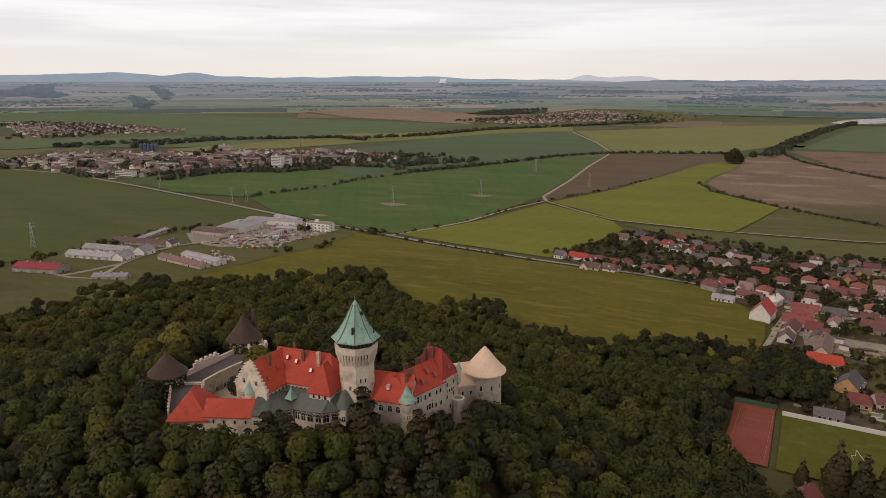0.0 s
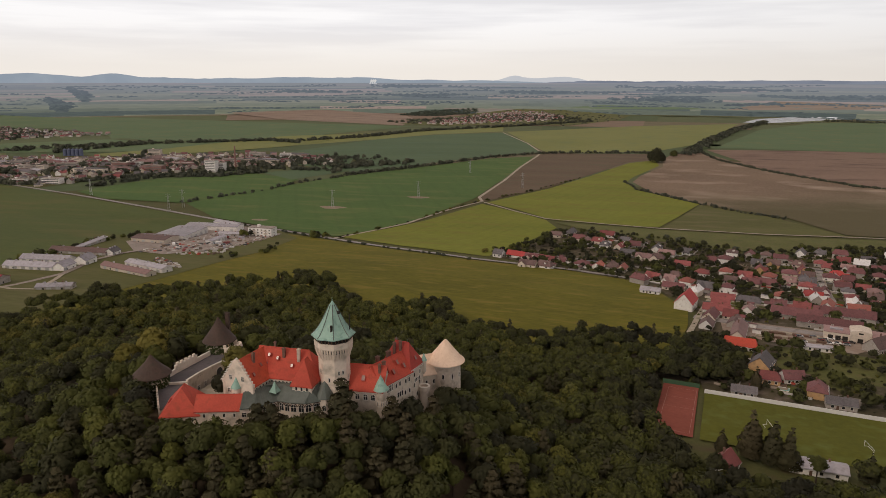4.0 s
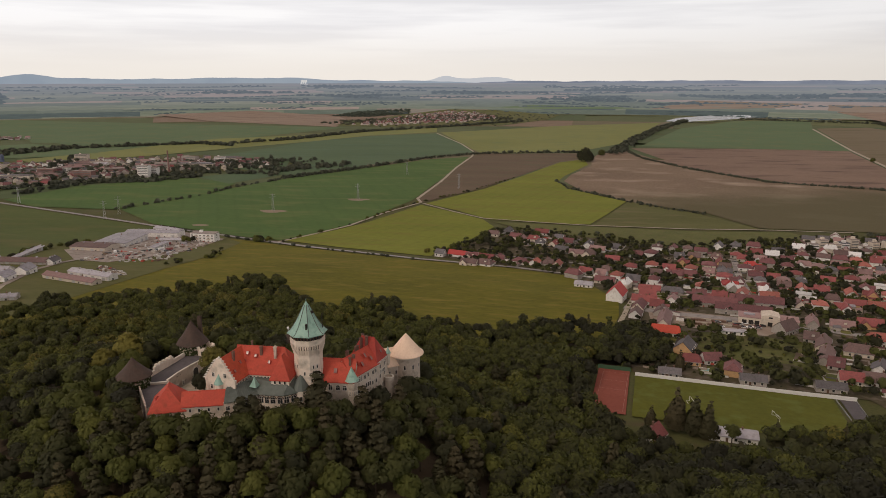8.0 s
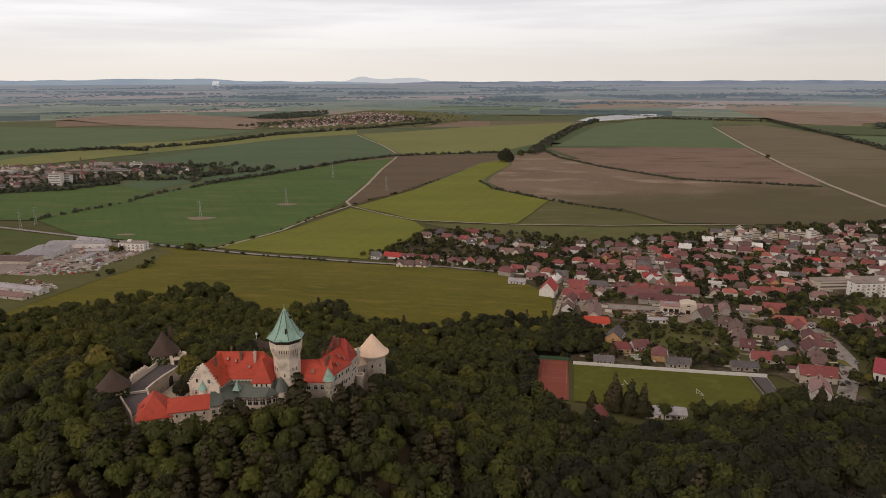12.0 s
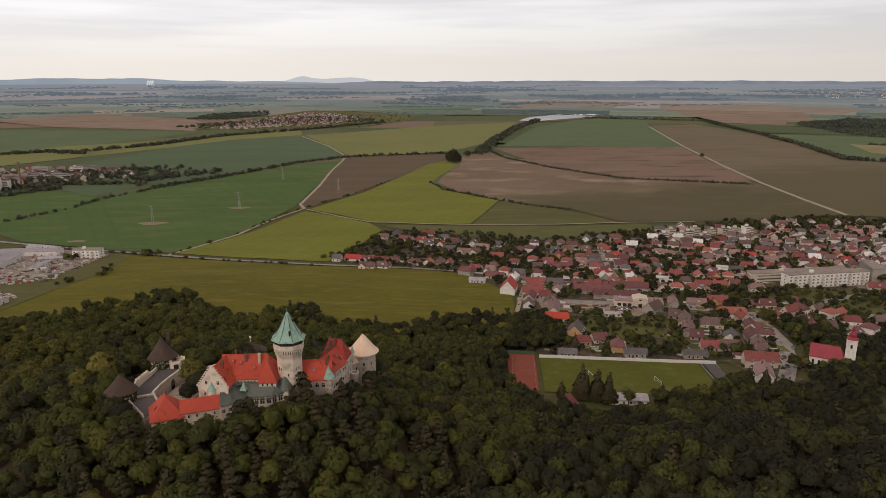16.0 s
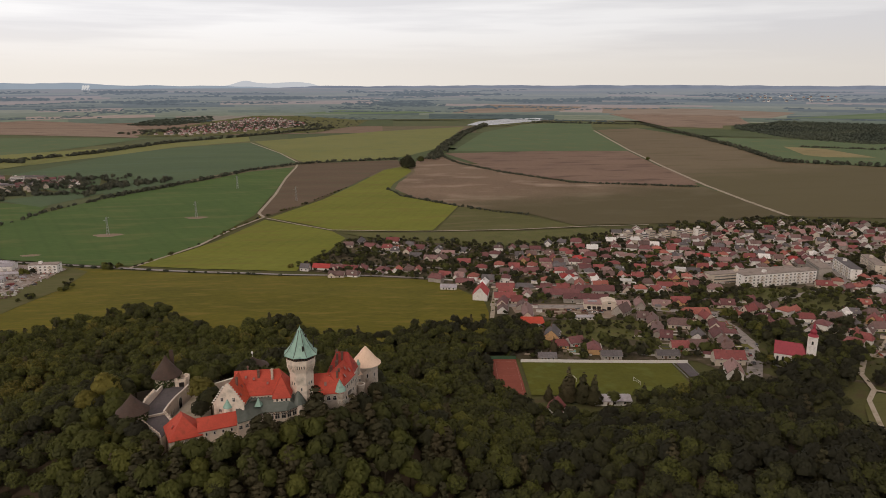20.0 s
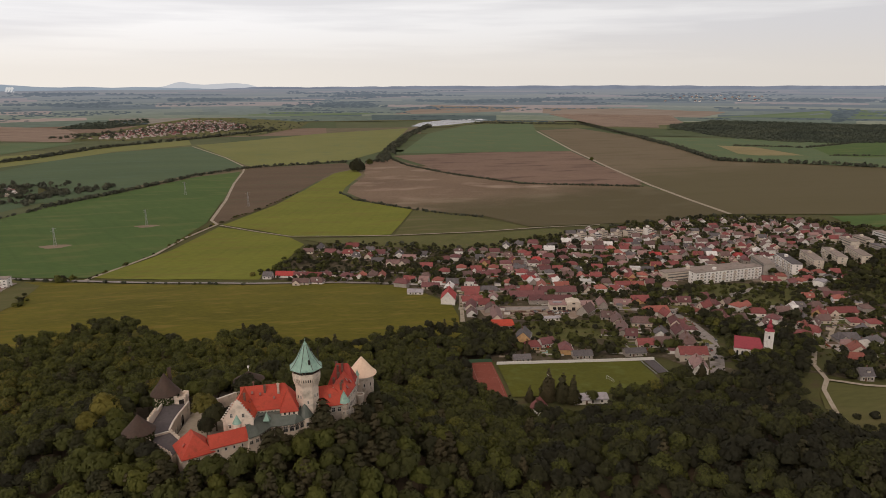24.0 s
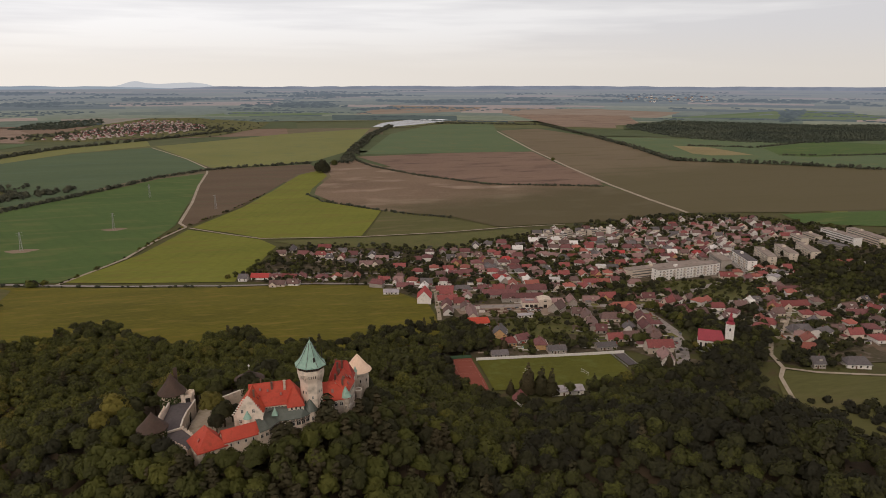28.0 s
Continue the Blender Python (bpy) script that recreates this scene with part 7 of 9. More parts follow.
ROW_MID = [(255, 520, 69, 13, 4, 0), (272, 526, 67, 12, 4, 0), (243, 477, -24, 10, 3, 1), (227, 438, -14, 12, 2, 1), (230, 396, -18, 12, 0, 0), (265, 470, -11, 10, 0, 1), (258, 438, -12, 11, 2, 0), (281, 471, -19, 11, 5, 0), (269, 430, -10, 9, 2, 1), (273, 407, -16, 10, 0, 1), (278, 397, -13, 10, 5, 0), (291, 394, 72, 13, 4, 0), (314, 453, -21, 13, 5, 0)]
ROW_MID2 = [(298, 449, -22, 10, 2, 1), (325, 449, -22, 12, 5, 1), (346, 457, -16, 15, 5, 0), (315, 402, -22, 11, 0, 1), (335, 405, -24, 11, 0, 0), (348, 406, -12, 11, 5, 1), (349, 384, -23, 10, 7, 0), (362, 382, -18, 12, 4, 0), (396, 413, 73, 16, 4, 0), (415, 416, -15, 13, 5, 1), (295, 341, -17, 10, 3, 1), (306, 329, -11, 14, 0, 3), (319, 325, -14, 11, 1, 0)]
ROW_MID3 = [(334, 329, -16, 8, 2, 1), (345, 311, -15, 13, 5, 0), (270, 262, -17, 14, 5, 1), (290, 269, -11, 15, 0, 3), (309, 259, -21, 10, 2, 1), (323, 255, -14, 11, 2, 1), (252, 263, 74, 15, 5, 2), (192, 318, -23, 8, 3, 2), (275, 344, -20, 10, 7, 0), (351, 267, -11, 10, 2, 1), (307, 504, -13, 11, 4, 0), (395, 462, -24, 12, 2, 0)]
ROW_STREET = [(260, 209, -20, 12, 3, 1), (235, 182, -24, 8, 2, 2), (240, 166, -12, 9, 0, 1), (246, 156, -23, 12, 2, 1), (281, 200, 67, 13, 2, 1), (279, 185, -10, 10, 2, 0), (271, 165, -18, 11, 4, 0), (162, 183, -20, 10, 0, 3), (162, 171, -23, 8, 2, 1), (239, 229, -19, 8, 3, 2)]
ROW_EAST = [(360, 209, -19, 13, 0, 0), (328, 213, -17, 10, 2, 1), (338, 210, -24, 8, 3, 1), (383, 209, -22, 10, 3, 1), (409, 221, -21, 11, 4, 2), (386, 189, 72, 11, 4, 0), (454, 314, -20, 14, 0, 1), (466, 245, -15, 20, 2, 1), (439, 246, -20, 10, 1, 1), (420, 215, -11, 10, 3, 1), (427, 196, -11, 24, 0, 1), (417, 171, -23, 10, 0, 1)]
ROW_EAST2 = [(404, 152, 39, 13, 4, 0), (424, 161, -16, 10, 0, 1), (378, 138, -13, 17, 4, 2), (381, 117, 67, 13, 4, 0), (349, 100, -21, 12, 1, 3), (457, 160, -18, 19, 2, 1), (326, 70, -15, 8, 4, 2), (419, 105, -11, 12, 0, 0), (396, 180, -12, 9, 3, 1), (406, 131, -13, 10, 3, 2), (431, 123, -23, 11, 2, 1), (468, 179, -10, 13, 3, 0)]
HOUSE_ROWS = (ROW_ROAD, ROW_BEHIND, ROW_BEHIND2, ROW_SOUTH, ROW_MID, ROW_MID2, ROW_MID3, ROW_STREET, ROW_EAST, ROW_EAST2)
TAKEN = [h[:2] for row in HOUSE_ROWS for h in row]
spots = []


def free(x, y, r=11.0):
    px, py = np.array([x]), np.array([y])
    if any(inside(px, py, b)[0] for b in BLOCKED):
        return False
    return all((x - a) ** 2 + (y - b) ** 2 > r * r for a, b, _ in spots) and all((x - a) ** 2 + (y - b) ** 2 > 190 for a, b in TAKEN)


def lane_houses(pts, off, step, sides=(1, -1), skip=0.08):
    """House places along a street, both sides."""
    for a, b in zip(pts, pts[1:]):
        L = math.dist(a, b)
        dx, dy = (b[0] - a[0]) / L, (b[1] - a[1]) / L
        k = int(L / step)
        for i in range(k):
            for s in sides:
                if rv.random() < skip:
                    continue
                f = (i + 0.5 + rv.uniform(-0.15, 0.15)) * step
                o = off + rv.uniform(-1.2, 2.5)
                x, y = a[0] + dx * f - dy * s * o, a[1] + dy * f + dx * s * o
                if free(x, y):
                    ang = math.degrees(math.atan2(dy, dx)) + (180 if s < 0 else 0) + rv.choice((0, 0, 90)) + rv.uniform(-5, 5)
                    spots.append((x, y, ang))


lane_houses([(102, 391), (142, 366), (190, 345), (240, 330), (300, 322)], 12, 15)
lane_houses([(258, 472), (246, 410), (236, 340)], 12, 15)
lane_houses([(298, 235), (360, 262), (420, 292), (486, 320)], 14, 16)
lane_houses([(298, 235), (295, 201), (286, 166), (269, 131)], 13, 14, (-1,))
lane_houses([(486, 320), (439, 224), (421, 192), (455, 178), (512, 180), (600, 150)], 13, 17, (1, -1), 0.45)
lane_houses([(421, 192), (376, 150), (350, 128)], 13, 16)
for o, w0, w1 in LANES:
    lane_houses([(0.956 * w + 0.29 * o, -0.29 * w + 0.956 * o) for w in range(w0, w1 + 1, 60)], 10.5, 14)
for o in (480, 500, 548, 589, 630, 672, 700, 730):
    lane_houses([(0.956 * w + 0.29 * o, -0.29 * w + 0.956 * o) for w in range(60 if o < 540 else 180, 560, 60)], 7, 17, (1, -1), 0.42)
lane_houses([(312, 205), (350, 212), (400, 238), (450, 268)], 11, 15, (1, -1), 0.1)
lane_houses([(345, 165), (385, 195), (430, 225)], 11, 15, (1, -1), 0.1)
lane_houses([(400, 130), (470, 120), (560, 100)], 13, 20, (1, -1), 0.4)
spots = [s for s in spots if not (s[1] * 0.956 + s[0] * 0.29 > np.interp(0.956 * s[0] - 0.29 * s[1], (-150, -123, -42, 45, 180, 394, 480, 610), (445, 578, 580, 556, 650, 762, 755, 690)))]
spots.sort(key=lambda s: math.hypot(s[0] - 0, s[1] + 210))
for i, (x, y, a) in enumerate(spots[:165]):
    src = rv.choice(NEAR_T if i < 16 else MID_T)
    copy_thing(src, pose(x, y, gz1(x, y) + 0.3, 0, 0, a))
for t in NEAR_T + MID_T:
    drop_template(t)
HOUSED = [s[:2] for s in spots]


def far_houses(name, label, places, tones=(0.25, 0.25, 0.2, 0.1, 0.2), scale=1.0, plaster=None):
    """Small far houses in one mesh per colour: walls and roofs."""
    data = {}
    for x, y, a in places:
        w, d, e, r = rv.uniform(8.5, 12.5) * scale, rv.uniform(8, 10) * scale, rv.choice((3.2, 5.5)) * scale, 0
        r = e + rv.uniform(2.5, 3.8) * scale
        key = rv.choices((0, 2, 3, 4, 5), tones)[0]
        ca, sa = math.cos(radians(a)), math.sin(radians(a))
        z = gz1(x, y)
        f = lambda p: (x + p[0] * ca - p[1] * sa, y + p[0] * sa + p[1] * ca, z + p[2])
        bw, br = data.setdefault(key, (bmesh.new(), bmesh.new()))
        pts = [(-w / 2, -d / 2, -1), (w / 2, -d / 2, -1), (w / 2, d / 2, -1), (-w / 2, d / 2, -1), (-w / 2, -d / 2, e), (w / 2, -d / 2, e), (w / 2, d / 2, e), (-w / 2, d / 2, e), (-w / 2, 0, r), (w / 2, 0, r)]
        add_poly(bw, [f(p) for p in pts], [(0, 1, 5, 4), (2, 3, 7, 6), (1, 2, 6, 9, 5), (3, 0, 4, 8, 7)])
        q = [(-w / 2 - 0.5, -d / 2 - 0.5, e - 0.3), (w / 2 + 0.5, -d / 2 - 0.5, e - 0.3), (w / 2 + 0.5, 0, r + 0.1), (-w / 2 - 0.5, 0, r + 0.1), (w / 2 + 0.5, d / 2 + 0.5, e - 0.3), (-w / 2 - 0.5, d / 2 + 0.5, e - 0.3)]
        if rv.random() < 0.4:
            r0 = (0, 0, r)
            add_poly(br, [f(p) for p in (q[0], q[1], q[4], q[5], r0)], [(0, 1, 4), (1, 2, 4), (2, 3, 4), (3, 0, 4)])
        else:
            add_poly(br, [f(p) for p in q], [(0, 1, 2, 3), (4, 5, 3, 2)])
    for key, (bw, br) in data.items():
        tagged(mesh_ob(name, bw, plaster or M_WALL[(1, 0, 2, 0, 1, 2)[key]]), label + ", pale walls", "houses", kind="stuff")
        tagged(mesh_ob(name, br, M_ROOF[key]), label + ", tiled roofs", "houses", kind="stuff")


far_houses("outer_houses", "further village houses", spots[165:], (0.2, 0.28, 0.2, 0.1, 0.22))


def cluster(poly, step, angle):
    px, py = scatter(poly, step)
    return [(float(x), float(y), angle + rv.choice((0, 90)) + rv.uniform(-8, 8)) for x, y in zip(px, py)]


far_houses("far_village", "small far village on the plain", cluster([(-640, 2377), (-480, 2320), (-390, 2440), (-230, 2560), (-110, 2780), (-130, 3000), (-224, 3330), (-377, 3380), (-500, 3100), (-560, 2676)], 36, -20), (0.22, 0.34, 0.24, 0.12, 0.08), 1.1, M_FARWALL)
vx0, vy0 = scatter([(-680, 2330), (-458, 2260), (-340, 2370), (-60, 2390), (110, 2800), (160, 3150), (-150, 3440), (-390, 3440), (-560, 3200), (-620, 2720)], 52)
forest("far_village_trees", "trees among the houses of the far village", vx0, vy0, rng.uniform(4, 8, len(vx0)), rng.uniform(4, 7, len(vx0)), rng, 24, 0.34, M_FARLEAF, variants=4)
sx0, sy0 = scatter([(-863, 2944), (-679, 2918), (-557, 3276), (-598, 3440), (-700, 3380), (-846, 3265)], 20)
forest("far_wood", "long dark copse beside the far village", sx0, sy0, rng.uniform(7, 11, len(sx0)), rng.uniform(9, 13, len(sx0)), rng, 22, 0.34, M_FARWOOD, variants=4, tint=rng.uniform(0.1, 0.7, len(sx0)))
far_houses("far_town", "far town of red roofs", cluster([(-1600, 1280), (-1518, 1397), (-1330, 1640), (-1780, 1777), (-2251, 1737)], 30, 30), (0.08, 0.3, 0.34, 0.18, 0.1))
far_houses("town_houses", "houses at the edge of the town", cluster([(-1150, 800), (-980, 770), (-770, 715), (-700, 850), (-560, 1010), (-430, 1100), (-500, 1200), (-700, 1240), (-950, 1100), (-1200, 1000)], 25, 20), (0.06, 0.26, 0.2, 0.38, 0.1))
far_houses("far_hamlet", "far pale town in the haze", cluster([(2250, 3560), (2420, 3740), (2620, 3640), (2900, 3380), (2700, 3300), (2380, 3460)], 75, 20), scale=1.2)


STREETS = [[(298, 235), (295, 201), (286, 166), (269, 131), (246, 96)], [(298, 235), (360, 262), (420, 292), (486, 320), (520, 395), (560, 440)], [(134, 284), (171, 273), (226, 266), (268, 250), (298, 235)],
           [(156, 360), (141, 302), (129, 250)], [(258, 472), (246, 410), (236, 340), (232, 300), (226, 266)], [(102, 391), (142, 366), (190, 345), (240, 330), (300, 322)], [(421, 192), (376, 150), (332, 116), (311, 93), (301, 71)]]


def garden_trees():
    poly = [(-28, 440), (40, 590), (130, 570), (205, 520), (361, 575), (600, 640), (740, 560), (800, 400), (620, 150), (420, 110), (340, 60), (250, 100), (236, 140), (120, 160), (115, 230), (140, 300), (110, 380)]
    px, py = scatter(poly, 6.2)
    k = []
    sx = np.array([s[0] for s in spots] + [p[0] for p in PLACED])
    sy = np.array([s[1] for s in spots] + [p[1] for p in PLACED])
    for x, y in zip(px, py):
        k.append(np.min((sx - x) ** 2 + (sy - y) ** 2) > 40 and rng.random() < (0.78 if x > 260 else 0.58))
    k = np.array(k)
    px, py = px[k], py[k]
    px, py = clear(px, py, BLOCKED[1:4] + [BLOCKED[8], BLOCKED[9]])
    # streets stay open to the south
    keep = np.ones(len(px), bool)
    for pts in STREETS:
        for a, b in zip(pts, pts[1:]):
            for dx, dy in ((0, 0), (3, 7)):
                wx, wy = px + dx - a[0], py + dy - a[1]
                ux, uy = b[0] - a[0], b[1] - a[1]
                f = np.clip((wx * ux + wy * uy) / (ux * ux + uy * uy), 0, 1)
                keep &= np.hypot(wx - f * ux, wy - f * uy) > 6.5
    px, py = px[keep], py[keep]
    h = rng.uniform(2.5, 7.0, len(px)) * np.where(rng.random(len(px)) < 0.16, 1.5, 1.0)
    forest("garden_trees", "garden trees and bushes between the houses", px, py, h, h * rng.uniform(0.42, 0.62, len(px)), rng, 64, 0.25, variants=8, tint=rng.uniform(0.0, 0.6, len(px)))
    qx, qy = scatter([p for p in poly], 5.2)
    near = np.array([np.min((sx - x) ** 2 + (sy - y) ** 2) for x, y in zip(qx, qy)])
    k2 = (near > 30) & (near < 900) & (rng.random(len(qx)) < 0.30)
    qx, qy = clear(qx[k2], qy[k2], BLOCKED[1:4] + [BLOCKED[8], BLOCKED[9]])
    h = rng.uniform(1.2, 2.8, len(qx))
    forest("garden_shrubs", "low shrubs and hedges in the gardens", qx, qy, h, h * rng.uniform(0.5, 0.8, len(qx)), rng, 16, 0.42, variants=6, tint=rng.uniform(0.1, 0.95, len(qx)))


M_CLUTTER = cell_mat("mixed_scrap", [(0.0, (0.45, 0.43, 0.40)), (0.25, (0.16, 0.12, 0.09)), (0.45, (0.30, 0.25, 0.2)), (0.62, (0.34, 0.07, 0.05)), (0.72, (0.10, 0.10, 0.10)), (0.88, (0.55, 0.54, 0.52))], (0, 0, 0), 0, 1, 0, False)
M_PLOTS = cell_mat("garden_plots", [(0.0, (0.105, 0.112, 0.030)), (0.22, (0.080, 0.090, 0.030)), (0.42, (0.150, 0.112, 0.082)), (0.58, (0.110, 0.084, 0.060)), (0.72, (0.150, 0.146, 0.046)), (0.84, (0.270, 0.235, 0.205)), (0.95, (0.380, 0.350, 0.330))], (0, 0, 0), 0, 1, 0, False)


def garden_plots():
    """Lawns, beds and paved yards, each beside a house, and the fences between them."""
    rg = np.random.default_rng(17)
    V, F, FV, FF = [], [], [], []
    for x, y in HOUSED + [p[:2] for p in PLACED]:
        for k in range(3):
            a = radians(-16 + rg.normal(0, 6))
            ca, sa = math.cos(a), math.sin(a)
            cx, cy = x + rg.uniform(-13, 13), y + rg.uniform(-16, 16)
            w, d = rg.uniform(2.5, 6.5), rg.uniform(3, 9)
            if any(in_poly(cx, cy, b) for b in (BLOCKED[1], BLOCKED[8])):
                continue
            if not all(in_poly(cx + u, cy + v, GARDEN_LAND) for u in (-10, 10) for v in (-10, 10)):
                continue
            z = gz1(cx, cy) + 0.42 + 0.004 * (len(F) % 40)
            q = [(cx + u * w * ca - v * d * sa, cy + u * w * sa + v * d * ca) for u, v in ((-1, -1), (1, -1), (1, 1), (-1, 1))]
            n = len(V)
            V += [(p[0], p[1], max(z, gz1(p[0], p[1]) + 0.41)) for p in q]
            F.append((n, n + 1, n + 2, n + 3))
            if k < 2:
                for i in (0, 1):
                    p0, p1 = q[i], q[i + 1]
                    L = math.dist(p0, p1)
                    nx, ny = (p1[1] - p0[1]) / L * 0.1, -(p1[0] - p0[0]) / L * 0.1
                    n = len(FV)
                    for p in (p0, p1):
                        zz = gz1(p[0], p[1])
                        FV += [(p[0] + nx, p[1] + ny, zz - 0.2), (p[0] - nx, p[1] - ny, zz - 0.2), (p[0] - nx, p[1] - ny, zz + 1.5), (p[0] + nx, p[1] + ny, zz + 1.5)]
                    FF += [(n, n + 4, n + 7, n + 3), (n + 1, n + 2, n + 6, n + 5), (n + 3, n + 7, n + 6, n + 2)]
    tagged(new("garden_plots", from_numpy("garden_plots", np.array(V), np.array(F), M_PLOTS)), "lawns, beds and yards beside the houses", "garden", kind="stuff")
    tagged(new("garden_fences", from_numpy("garden_fences", np.array(FV), np.array(FF), M_CLUTTER)), "low walls and fences between the gardens", "fence", kind="stuff")


ox, oy = scatter([(344, 292), (325, 249), (367, 241), (412, 222), (466, 291), (425, 316), (374, 318)], 7.5)
ok = rng.random(len(ox)) < 0.62
ox, oy = ox[ok], oy[ok]
ho = rng.uniform(3.5, 8.5, len(ox))
forest("orchard_trees", "leafy trees in the gardens below the long apartment blocks", ox, oy, ho, ho * 0.5, rng, 110, 0.2, tint=rng.uniform(0.05, 0.65, len(ox)))
tree_line("leafy trees beside the street", [(304, 224), (307, 204), (303, 184), (298, 168)], 3.2, 9, 4.2, 3, 200, 0.14, 0.0)
cx0, cy0 = scatter([(276, 78), (274, 92), (290, 124), (304, 165), (310, 212), (330, 210), (325, 170), (345, 128), (328, 108), (305, 96), (290, 76)], 6.6)
kk = ~((np.abs(cx0 - 286) < 13) & (np.abs(cy0 - 120) < 9))
cx0, cy0 = cx0[kk], cy0[kk]
bx0, by0 = scatter([(262, 92), (278, 107), (300, 104), (304, 84), (278, 72)], 5.5)
cx0, cy0 = np.concatenate([cx0, bx0]), np.concatenate([cy0, by0])
tree_line("leafy trees before the church", [(264, 117), (275, 111), (284, 104), (295, 98)], 2.6, 11, 4.4, 1.5, 220, 0.15, 0.0)
lx0, ly0 = scatter([(306, 75), (318, 68), (336, 66), (344, 78), (330, 88), (318, 92)], 5.0)
hl = rng.uniform(4.5, 8, len(lx0))
forest("lane_trees", "dark leafy trees in the bend of the lane", lx0, ly0, hl, hl * 0.5, rng, 220, 0.13, tint=rng.uniform(-0.1, 0.35, len(lx0)))
hh = rng.uniform(7, 12, len(cx0))
forest("churchyard_trees", "tall leafy trees round the church", cx0, cy0, hh, hh * 0.42, rng, 280, 0.13, tint=rng.uniform(-0.1, 0.55, len(cx0)))


PLACED = []


def place(t, x, y, a, lift=0.2):
    PLACED.append((x, y))
    t.matrix_world = pose(x, y, gz1(x, y) + lift, 0, 0, a)
    return t


place(house("white barn with a steep orange-red gable roof", 17, 12, 6, 12.5, M_WALL[0], M_ROOF[6], name="barn", group="", category="barn"), 131, 306, 72)
place(house("low white shed with a pale curved roof", 14, 8, 3, 5, M_WALL[0], M_METAL, name="shed", group="", category="shed"), 110, 345, -15)
place(house("long house with a vivid orange-red roof", 20, 10, 4.6, 8.2, M_WALL[0], M_ROOF[1], 1.5, name="house", group=""), 282, 229, -8)
place(house("school building with a red gabled roof", 18, 10, 5, 9.0, M_WALL[1], M_ROOF[0], name="school", group="", category="school"), 250, 130, -14)
place(house("pale hall with a light gable roof", 15, 9, 4.5, 8.5, M_WALL[0], M_ROOF[5], name="hall", group="", category="hall"), 241, 109, 68)
place(house("orange house with a maroon hipped roof beside the pitch", 9.5, 8.5, 4.6, 8.0, M_WALL[3], M_ROOF[2], 2.5, group=""), 176, 163, 75)
place(house("low grey club house with a pale roof", 19, 8, 3.2, 4.6, M_WALL[0], M_METAL, name="club_house", group="", category="club house"), 154, 80, -8)
place(house("small cottage with a red roof in the trees", 11, 8, 3.4, 7.5, M_WALL[0], M_ROOF[0], group=""), 120, 70, 60)
place(house("long grey shed beside the pitch", 12.5, 7, 3.2, 5.4, M_WALL[2], M_ROOF[4], name="shed", group="", category="shed"), 183, 152, -8)
place(house("grey garage row beside the pitch", 11, 6.5, 3, 5.0, M_WALL[2], M_ROOF[4], name="garage", group="", category="garage"), 142, 155, -8)
place(house("long low outbuilding with a brown roof", 24, 8, 3.4, 6, M_WALL[2], M_ROOF[3], name="outbuilding", group="", category="outbuilding"), 235, 196, 64)
place(house("long low outbuilding with a grey roof", 14, 7, 3.2, 5.4, M_WALL[2], M_ROOF[4], name="outbuilding", group="", category="outbuilding"), 219, 148, -8)
place(house("new white house with a dark grey roof", 15, 10, 3.4, 7, M_WALL[0], M_ROOF[4], 3, group=""), 354, 66, -20)
place(house("cottage with a bright orange roof", 12, 10, 4, 8, M_WALL[1], M_ROOF[1], group=""), 362, 112, 60)
place(house("white modern house with grey roof", 13, 10, 6, 8.5, M_WALL[0], M_ROOF[4], group=""), 383, 122, 20)
place(house("white box house by the road", 11, 9, 7, 8, M_WALL[0], M_METAL, group=""), 488, 286, 30)
place(house("grey workshop with a maroon roof", 36, 9, 4.6, 8.0, M_WALL[2], M_ROOF[2], name="workshop", group="", category="workshop"), 214, 283, -14)
def workshop():
    """Flat-roofed concrete workshop: a raised middle bay with a low gable, wide dark doors."""
    t = thing("workshop", "pale concrete workshop with a raised middle bay", "workshop")
    part("wall", bx(-18, 18, -6, 6, -1, 5.0), M_WALL[1], t)
    part("roof", bx(-18.3, 18.3, -6.3, 6.3, 5.0, 5.35), M_ROOF[5], t)
    bay = bx(-4.5, 6.5, -6.6, 5, -1, 7.2)
    add_poly(bay, [(-4.5, -6.6, 7.2), (6.5, -6.6, 7.2), (1.0, -6.6, 8.4), (-4.5, 5, 7.2), (6.5, 5, 7.2), (1.0, 5, 8.4)], [(0, 1, 2), (5, 4, 3), (0, 2, 5, 3), (1, 4, 5, 2)])
    part("middle_bay", bay, M_WALL[1], t)
    part("attic_window", bx(-0.2, 2.2, -6.72, -6.5, 6.0, 6.9), M_DARK, t)
    for x in (-14.5, -10.5, -6.8, 1.0, 9.5, 14.0):
        part("workshop_door", bx(x - 1.4, x + 1.4, (-6.72 if x == 1.0 else -6.12), (-6.5 if x == 1.0 else -5.9), 0, 3.4), M_DARK, t)
    part("skylight", bx(-15, -8, -1.5, 1.5, 5.35, 6.1), M_METAL, t)
    place(t, 224, 262, -14)


workshop()
place(house("long maroon-roofed barn beside the yard", 30, 9, 4, 8, M_WALL[2], M_ROOF[2], name="barn", group="", category="barn"), 200, 303, -12)
place(house("steep brown barn beside the yard", 14, 10, 4, 9, M_WALL[2], M_ROOF[3], name="barn", group="", category="barn"), 229, 244, 40)
place(house("white shed in the yard", 14, 5, 3, 3.6, M_WALL[0], M_METAL, name="shed", group="", category="shed"), 195, 235, -5)


place(house("low house with a vivid red roof", 18, 9, 3.4, 6.8, M_WALL[0], M_TILE, 1.5, group=""), 152, 226, -10)
place(house("long house with a faded brown roof", 26, 8, 3.4, 7, M_WALL[1], M_ROOF[5], group=""), 156, 252, 76)
